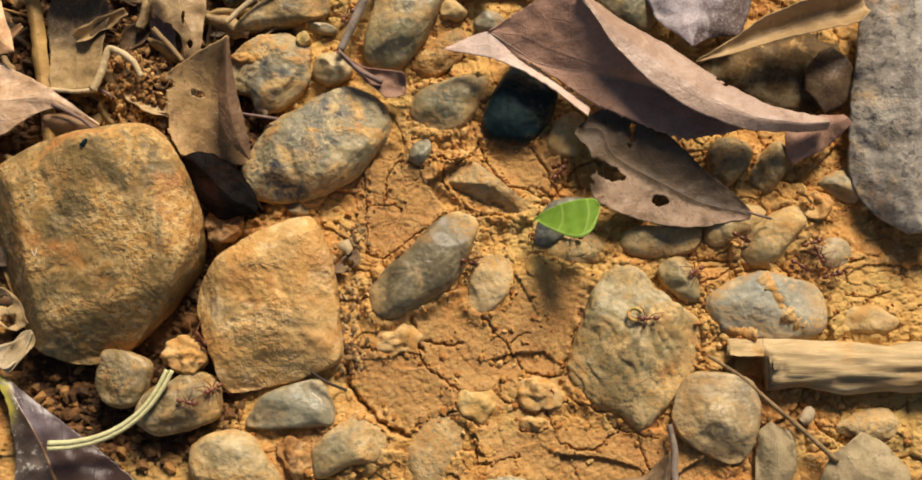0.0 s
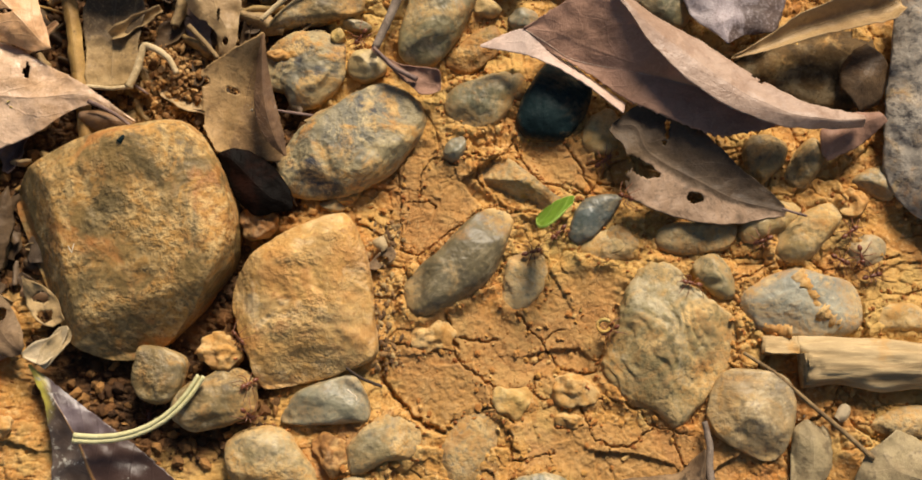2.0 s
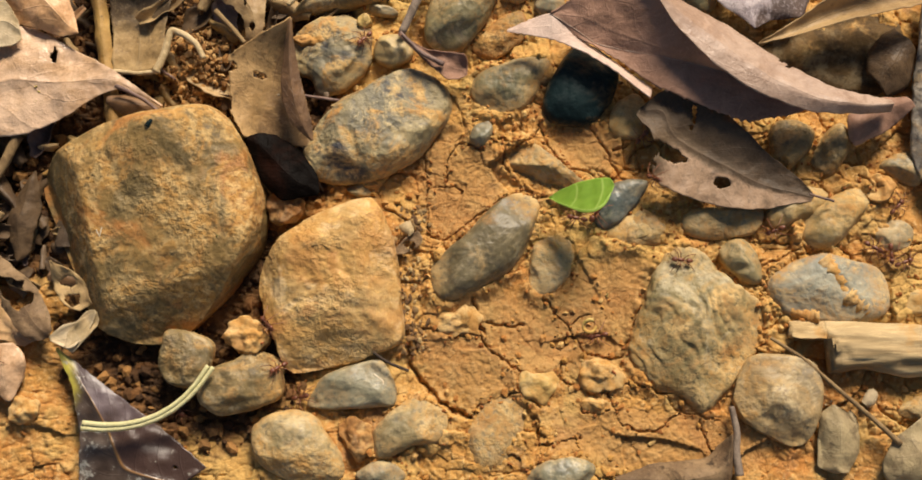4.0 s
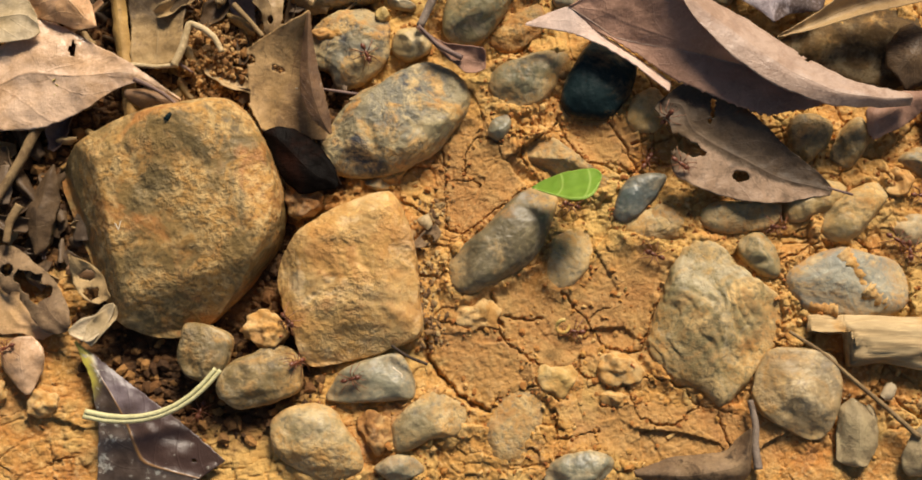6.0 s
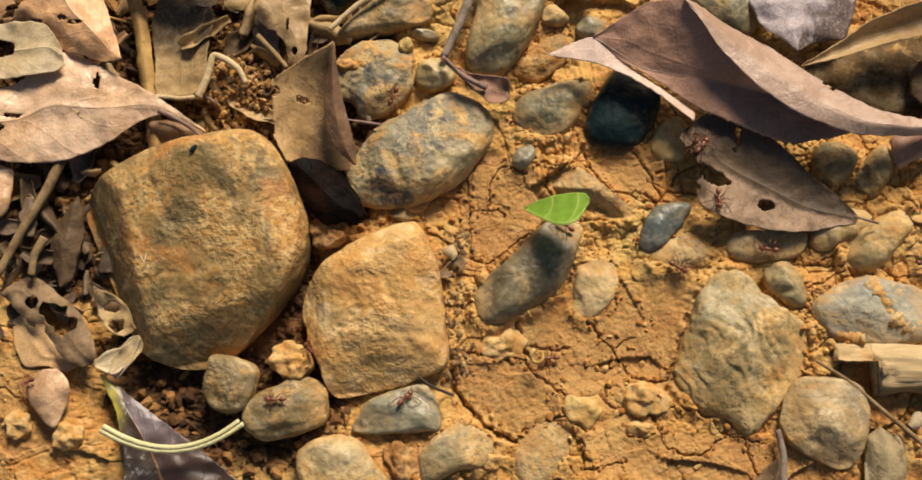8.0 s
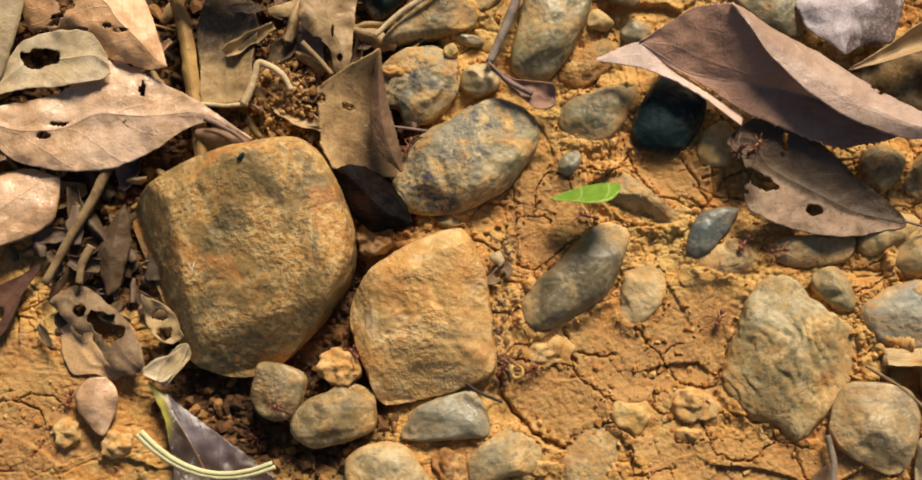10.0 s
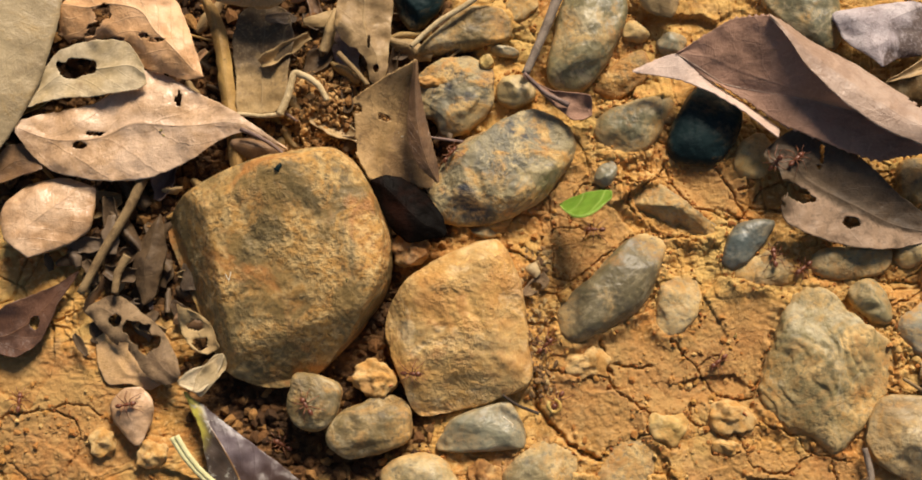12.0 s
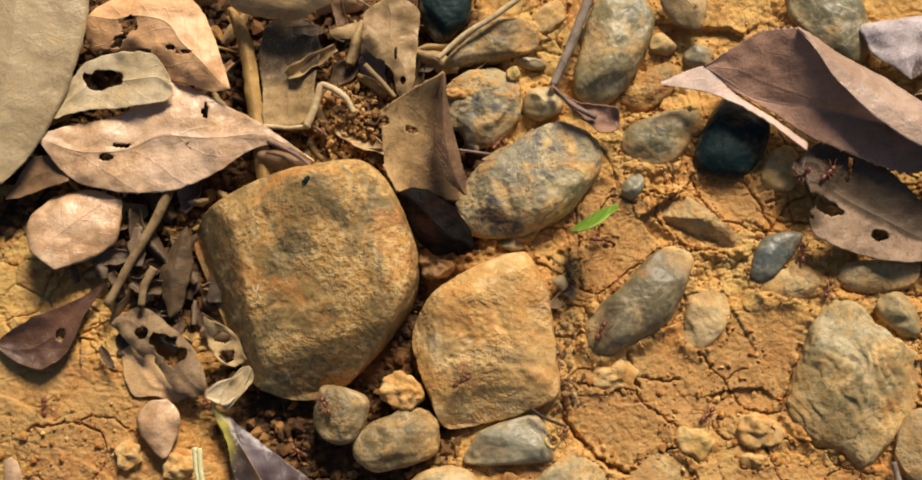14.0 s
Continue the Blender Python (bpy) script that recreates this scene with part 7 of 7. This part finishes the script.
def limb(name, pts, r0, r1, mat, parent, at):
    ob = rod(name, mat, [[c * 0.001 for c in p] for p in pts], r0 * 0.001, r1 * 0.001, 6, 0.05, parent)
    ob.location = [c * 0.001 for c in at]
    return ob


LEG_ROOTS = ((1.0, 0.45), (0.3, 0.5), (-0.4, 0.45))


def first_ant():
    ant = new("ant")
    tagged(ant, "red-brown leafcutter ant with long spread legs", "ant", "leafcutter ants")
    blob("thorax", (0.3, 0, 2.1), (1.45, 0.62, 0.62), ANT_BODY, ant, 0.25)
    blob("head", (2.35, 0, 2.2), (1.0, 0.92, 0.68), ANT_BODY, ant, -0.3)
    blob("waist", (-1.25, 0, 2.0), (0.5, 0.24, 0.28), ANT_BODY, ant)
    blob("abdomen", (-2.55, 0, 2.1), (1.2, 0.82, 0.76), ANT_BODY, ant, 0.15)
    for s in (1, -1):
        limb("antenna", ((0, 0, 0), (0.7, 0.75 * s, 0.6), (2.3, 1.2 * s, 0.1)), 0.11, 0.08, ANT_LEG, ant, (3.0, 0.4 * s, 2.5))
        limb("mandible", ((0, 0, 0), (0.45, 0.12 * s, -0.1), (0.7, -0.2 * s, -0.15)), 0.14, 0.06, ANT_BODY, ant, (3.15, 0.25 * s, 2.1))
        for k, (x, y) in enumerate(LEG_ROOTS):
            reach = ((2.9, 2.7), (0.3, 3.6), (-3.4, 2.9))[k]
            limb("leg", ((0, 0, 0), (reach[0] * 0.35, reach[1] * 0.45 * s, 1.6), (reach[0] * 0.85, reach[1] * 0.9 * s, -0.2), (reach[0] * 1.15, reach[1] * 1.25 * s, -1.85)), 0.19, 0.09, ANT_LEG, ant, (x, y * s, 1.95))
    return ant


ANT = first_ant()

# ways of the ants over the ground: seconds, x, y in mm
WAYS = []


def ant_way(*rows):
    WAYS.append(rows)


ant_way((0, -90.6, -46.1), (1, -84.3, -47.3), (2, -83.6, -50.5), (3.2, -78.8, -51.9), (5.5, -65.1, -48.6), (6.1, -63.3, -46.7), (6.5, -59.5, -47.6), (7.1, -57.1, -46.3), (7.5, -57.5, -46.2), (8.2, -54.0, -42.4), (10.3, -37.5, -28.4), (11.3, -38.1, -22.6), (12, -36.3, -19.6), (12.5, -34.0, -19.2), (13, -29.8, -17.8), (13.5, -28.3, -14.4), (14, -26.6, -11.1))
ant_way((0, -83.3, -42.5), (3, -83.2, -42.0), (5.3, -82.0, -42.0), (6.5, -83.9, -43.2), (7, -87.5, -44.5), (7.5, -93.3, -43.7), (8.2, -98.7, -44.2), (10.3, -113.3, -44.0), (11, -112.9, -41.7), (12.5, -115.1, -38.9), (14, -117.2, -35.5))
ant_way((0, 59.6, -19.5), (0.8, 48.2, -19.7), (1.6, 40.8, -22.0), (2.4, 33.9, -25.7), (3.2, 29.2, -29.0), (5.3, 14.7, -31.1), (6.1, 9.1, -30.5), (7, 2.0, -29.7), (7.5, -3.0, -29.4), (8.2, -9.2, -30.5), (10.3, -33.3, -31.8), (11, -31.6, -36.3), (12.5, -32.9, -38.8), (14, -41.5, -45.0))
ant_way((0, 75.5, -3.4), (0.8, 71.2, -5.7), (1.2, 66.7, -7.6), (1.6, 62.9, -9.7), (2.2, 62.3, -9.4), (3.2, 59.5, -6.4), (5.3, 36.3, -5.1), (6.5, 36.4, -4.9), (7, 34.7, -2.0), (7.5, 34.6, -0.6), (8.2, 36.1, 0.1), (10.3, 32.8, -17.6), (11.3, 26.3, -22.9), (12, 21.2, -25.5), (12.5, 14.1, -32.7), (13, 12.8, -33.7), (14, 7.1, -38.9))
ant_way((0, 115.6, 6.7), (1.5, 113.9, 8.2), (3.2, 121.6, 12.1), (5.5, 124.3, 15.2), (8.2, 128.4, 14.2), (14, 137.3, 4.6))
ant_way((0, 112.0, -0.7), (1.5, 113.2, 0.3), (3.2, 115.2, -0.9), (5.5, 116.3, -0.2), (8.2, 118.0, 0.5), (14, 121.6, -3.1))
ant_way((0, 121.9, -3.9), (1.5, 123.0, -4.6), (3.2, 123.1, -6.2), (5.5, 127.2, -4.5), (14, 130.6, -8.9))
ant_way((0, 118.3, 2.4), (1.5, 119.8, 3.1), (3.2, 120.3, -2.5), (5.5, 120.6, -3.5), (14, 121.1, -10.8))
ant_way((0, 42.8, 19.8), (3, 43.2, 20.7), (6.5, 44.2, 24.2), (7, 47.1, 21.7), (8.2, 48.4, 21.5), (10.3, 40.8, 7.7), (11, 39.4, 7.5), (12.5, 39.6, 9.4), (14, 39.6, 15.1))
ant_way((0, 91.4, 8.8), (5.5, 79.4, 4.3), (10.3, 52.0, 7.4), (11, 49.8, 5.9), (12.5, 48.9, 5.1), (14, 47.9, 2.9))
ant_way((0, -86.0, -24.7), (6, -84.0, -27.6), (10.3, -87.3, -27.1), (11, -85.9, -28.3), (11.8, -81.3, -28.9), (12.5, -77.3, -29.5), (13.3, -74.6, -28.3), (14, -72.8, -27.2))
ant_way((0, -176.7, -37.6), (8.2, -179.3, -38.6), (10.3, -185.0, -40.8), (11, -182.5, -40.5), (12.5, -170.9, -38.9), (14, -160.8, -35.5))
ant_way((0, -217.7, -37.6), (10.3, -212.9, -38.7), (12.5, -213.8, -38.9), (14, -213.9, -35.5))
ant_way((0, 0.6, 1.1), (1, 5.5, 0.2), (1.5, 8.7, 0.9), (2, 10.5, 2.3), (3.2, 19.9, 3.6), (5.5, 32.2, 23.1), (8.2, 44.0, 40.6), (14, 47.6, 40.4))
ant_way((0, 31.2, 31.2), (1.5, 33.9, 34.2), (3.2, 37.9, 36.5), (5.5, 41.3, 40.2), (14, 40.8, 40.5))
ant_way((0, -40.9, 86.3), (3, -51.5, 74.3), (5.5, -62.1, 63.5), (6.5, -59.5, 62.0), (7, -59.2, 60.9), (8.2, -60.5, 58.7), (10.3, -69.8, 39.9), (11, -70.9, 38.0), (12.5, -64.3, 45.5), (14, -60.3, 51.3))
ant_way((0, -117.6, -55.8), (1.5, -117.7, -53.3), (3, -117.8, -53.7), (6, -115.6, -58.0), (14, -128.2, -50.8))
ant_way((0, 36.0, 8.7), (0.5, 34.2, 9.3), (1, 32.7, 11.6), (1.5, 27.9, 10.5), (1.8, 23.1, 9.8), (2, 20.1, 9.0), (2.2, 18.3, 7.7), (2.5, 18.6, 7.6), (3, 20.8, 7.4), (3.2, 20.7, 8.1), (5.5, 10.1, 11.5), (6.5, 6.4, 12.5), (7, 2.5, 13.2), (7.5, -1.8, 12.5), (8.2, -2.0, 14.4), (10.3, -10.2, 19.8), (11, -16.2, 19.2), (12.5, -20.3, 19.2), (13.3, -22.7, 19.9), (14, -26.9, 20.3))


# ---- the carried green leaf, stalk and petal ----
def green_leaf():
    """A cut half of a leaf: a nearly straight upper edge, a rounded broad end and a point."""
    rows, cols = 48, 17
    steps = (0, 0.2, 0.4, 0.6, 0.72, 0.82, 0.92, 0.97, 1)
    us = np.linspace(0, 1, rows)
    high = np.interp(us, steps, (3.0, 4.6, 5.3, 5.6, 5.6, 5.4, 4.9, 4.0, 1.8))
    deep = np.interp(us, steps, (2.9, -1.6, -5.3, -8.3, -9.2, -8.9, -7.0, -4.8, 0.4))
    for _ in range(3):
        high[1:-1], deep[1:-1] = (high[:-2] + 2 * high[1:-1] + high[2:]) / 4, (deep[:-2] + 2 * deep[1:-1] + deep[2:]) / 4
    grid, uvs = [], []
    for i, u in enumerate(us):
        x, hi, lo = -11.5 + 24.0 * u, high[i], deep[i]
        row, uvr = [], []
        for j in range(cols):
            s = j / (cols - 1)
            y = lo + (hi - lo) * s
            z = 0.9 * math.sin(u * 3.1) + 0.45 * ((s - 0.45) * 2) ** 2 + 0.25 * noise.noise(Vector((x * 0.3, y * 0.3, 0)))
            row.append((x * 0.001, y * 0.001, z * 0.001))
            uvr.append((u, s))
        grid.append(row)
        uvs.append(uvr)
    ob = sheet("green_leaf_piece", grid, uvs, GREEN, thick=0.00025)
    rod("vein", GREEN_VEIN, [grid[i][1][:2] + (grid[i][1][2] + 0.0001,) for i in range(2, rows - 1, 4)], 0.00012, 0.00016, 6, 0.05, ob)
    return tagged(ob, "fresh green cut leaf piece carried by an ant", "leaf piece")


def stalk():
    ob = new("grass_stalk")
    tagged(ob, "curved pale yellow-green double grass stalk dragged by ants", "stalk")
    for k in range(2):
        pts = []
        for i in range(9):
            x = -23.3 + 46.6 * i / 8
            sag = -9.0 * (1 - ((x - 3) / 25.0) ** 2) + 1.15 * k
            pts.append(((x - 1.2 * k * x / 23.3) * 0.001, sag * 0.001, 0.0004 * k))
        rod("strand", WOODS["STALK"], pts, 0.00095, 0.00075, 10, 0.05, ob)
    return ob


def petal():
    pts = [(2.2 * math.cos(a) * 0.001, 2.0 * math.sin(a) * 0.001, 0.0005 * math.sin(2 * a)) for a in np.linspace(0.3, 5.4, 9)]
    ob = rod("yellow_petal", POLLEN, pts, 0.0007, 0.0005, 8, 0.3)
    return tagged(ob, "tiny curled yellow petal carried by an ant", "petal")


GREEN_LEAF, STALK, PETAL = green_leaf(), stalk(), petal()


def motions():
    walk(GREEN_LEAF, [
        (0, pose(0.0325, 0.0127, 0.0160, -27, -30, 9)),
        (0.5, pose(0.0311, 0.0128, 0.0160, -25, -35, 9)),
        (1, pose(0.0301, 0.0145, 0.0160, -46, -21, 16)),
        (1.2, pose(0.0287, 0.0145, 0.0160, -48, -25, 16)),
        (1.4, pose(0.0261, 0.0141, 0.0160, -48, -29, 14)),
        (1.6, pose(0.0231, 0.0137, 0.0160, -48, -35, 14)),
        (1.7, pose(0.0208, 0.0136, 0.0160, -48, -42, 12)),
        (1.8, pose(0.0197, 0.0133, 0.0160, -49, -46, 15)),
        (1.9, pose(0.0178, 0.0136, 0.0160, -50, -54, 10)),
        (2, pose(0.0162, 0.0129, 0.0160, -52, -61, 12)),
        (2.1, pose(0.0154, 0.0129, 0.0160, -44, -64, 7)),
        (2.2, pose(0.0151, 0.0123, 0.0160, -37, -65, 5)),
        (2.4, pose(0.0149, 0.0118, 0.0160, -34, -62, 4)),
        (2.6, pose(0.0165, 0.0115, 0.0160, -28, -56, 5)),
        (2.8, pose(0.0173, 0.0112, 0.0160, -28, -46, 8)),
        (3, pose(0.0173, 0.0115, 0.0160, -30, -44, 8)),
        (5.3, pose(0.0100, 0.0153, 0.0160, -41, -11, 7)),
        (5.6, pose(0.0068, 0.0153, 0.0160, -45, -24, 7)),
        (6, pose(0.0059, 0.0151, 0.0160, -40, -19, 9)),
        (6.5, pose(0.0032, 0.0152, 0.0160, -51, -26, 13)),
        (6.8, pose(0.0011, 0.0166, 0.0160, -48, -28, 9)),
        (7, pose(-0.0010, 0.0168, 0.0160, -48, -31, 9)),
        (7.2, pose(-0.0033, 0.0170, 0.0160, -47, -37, 5)),
        (7.5, pose(-0.0052, 0.0171, 0.0160, -36, -37, 1)),
        (7.8, pose(-0.0061, 0.0173, 0.0160, -33, -35, 3)),
        (8.1, pose(-0.0060, 0.0176, 0.0160, -41, -26, 4)),
        (10.3, pose(-0.0138, 0.0243, 0.0145, -57, -16, 8)),
        (11, pose(-0.0199, 0.0236, 0.0145, -47, -32, 2)),
        (11.7, pose(-0.0250, 0.0254, 0.0145, -50, -50, 1)),
        (12.5, pose(-0.0235, 0.0245, 0.0145, -40, -37, 1)),
        (13.2, pose(-0.0264, 0.0245, 0.0145, -58, -46, 10)),
        (14, pose(-0.0309, 0.0232, 0.0145, -66, -49, 19)),
    ])
    walk(STALK, [
        (0, pose(-0.1157, -0.0476, 0.0110, 0, 0, 37.3)),
        (1.5, pose(-0.1178, -0.0479, 0.0110, 0, 0, 33.8)),
        (3, pose(-0.1198, -0.0502, 0.0110, 0, 0, 27.7)),
        (5.3, pose(-0.1286, -0.0506, 0.0110, 0, 0, 33.6)),
        (6.5, pose(-0.1289, -0.0514, 0.0110, 0, 0, 14.2)),
        (7, pose(-0.1294, -0.0495, 0.0110, 0, 0, 10.3)),
        (7.5, pose(-0.1297, -0.0505, 0.0110, 0, 0, 7.3)),
        (8.2, pose(-0.1310, -0.0518, 0.0110, 0, 0, 7.6)),
        (10.3, pose(-0.1352, -0.0574, 0.0110, 0, 0, -11.7)),
        (11, pose(-0.1341, -0.0590, 0.0110, 0, 0, -18.2)),
        (12.5, pose(-0.1396, -0.0603, 0.0110, 0, 0, -24.9)),
        (14, pose(-0.1455, -0.0674, 0.0110, 0, 0, -49.7)),
    ])
    walk(PETAL, [
        (0, pose(0.0552, -0.0178, 0.0105, 10, 0, 0)),
        (0.8, pose(0.0441, -0.0193, 0.0105, 10, 0, 10)),
        (1.6, pose(0.0374, -0.0208, 0.0080, 10, 0, 20)),
        (2.4, pose(0.0304, -0.0239, 0.0080, 10, 0, 30)),
        (3.2, pose(0.0258, -0.0255, 0.0080, 10, 0, 40)),
        (5.3, pose(0.0103, -0.0299, 0.0080, 10, 0, 50)),
        (6.1, pose(0.0046, -0.0297, 0.0080, 10, 0, 60)),
        (6.5, pose(0.0012, -0.0283, 0.0080, 10, 0, 70)),
        (7, pose(-0.0023, -0.0281, 0.0080, 10, 0, 80)),
        (7.5, pose(-0.0073, -0.0282, 0.0080, 10, 0, 90)),
        (8.2, pose(-0.0135, -0.0302, 0.0080, 10, 0, 100)),
        (10.3, pose(-0.0349, -0.0335, 0.0080, 10, 0, 110)),
        (11, pose(-0.0330, -0.0384, 0.0080, 10, 0, 120)),
        (12.5, pose(-0.0353, -0.0402, 0.0080, 10, 0, 130)),
        (14, pose(-0.0437, -0.0469, 0.0080, 10, 0, 140)),
    ])
    ants = [ANT] + [copy_thing(ANT, Matrix()) for _ in WAYS[1:]]
    for number, (ant, way) in enumerate(zip(ants, WAYS)):
        w = np.array(way, float)
        ts = np.arange(0, 14.01, 0.5)
        xs, ys = np.interp(ts, w[:, 0], w[:, 1]) / 1000, np.interp(ts, w[:, 0], w[:, 2]) / 1000
        rows, head, speed = [], 2.2 + number * 1.1, []
        heads = []
        for i in range(len(ts)):
            a, b = max(i - 1, 0), min(i + 1, len(ts) - 1)
            dx, dy = xs[b] - xs[a], ys[b] - ys[a]
            if math.hypot(dx, dy) > 0.0012:
                head = math.atan2(dy, dx)
            heads.append(head)
            speed.append(math.hypot(dx, dy) / (ts[b] - ts[a]))
        heads = np.unwrap(heads)
        if max(speed) > 0.001:
            first = next(i for i in range(len(ts)) if speed[i] * 1.0 > 0.0012)
            heads[:first] = heads[first]
        for _ in range(2):
            heads[1:-1] = (heads[:-2] + 2 * heads[1:-1] + heads[2:]) / 4
        for i, t in enumerate(ts):
            c, s, r = math.cos(heads[i]), math.sin(heads[i]), 0.0026
            f, g = top_at(xs[i] + c * r, ys[i] + s * r), top_at(xs[i] - c * r, ys[i] - s * r)
            l, m = top_at(xs[i] - s * r, ys[i] + c * r), top_at(xs[i] + s * r, ys[i] - c * r)
            pitch, bank = math.atan2(f - g, 2 * r) * 0.7, math.atan2(l - m, 2 * r) * 0.7
            z = max((f + g + l + m) / 4, top_at(xs[i], ys[i]) - 0.0005)
            rows.append((float(t), Matrix.Translation((xs[i], ys[i], z)) @ Euler((bank, -pitch, heads[i])).to_matrix().to_4x4()))
        walk(ant, rows)
        legs = [o for o in ant.children if o.name.split(".")[0] == "leg"]
        for n, leg in enumerate(legs):
            at, phase = leg.location.copy(), math.pi * (n % 2)
            steps = []
            for j in range(0, 81):
                t = 14.0 * j / 80
                v = float(np.interp(t, ts, speed))
                swing = min(24.0, v * 3500) * math.sin(2 * math.pi * 1.9 * t + phase + number)
                steps.append((t, Matrix.Translation(at) @ pose(0, 0, 0, 0, 0, swing)))
            walk(leg, steps)


motions()
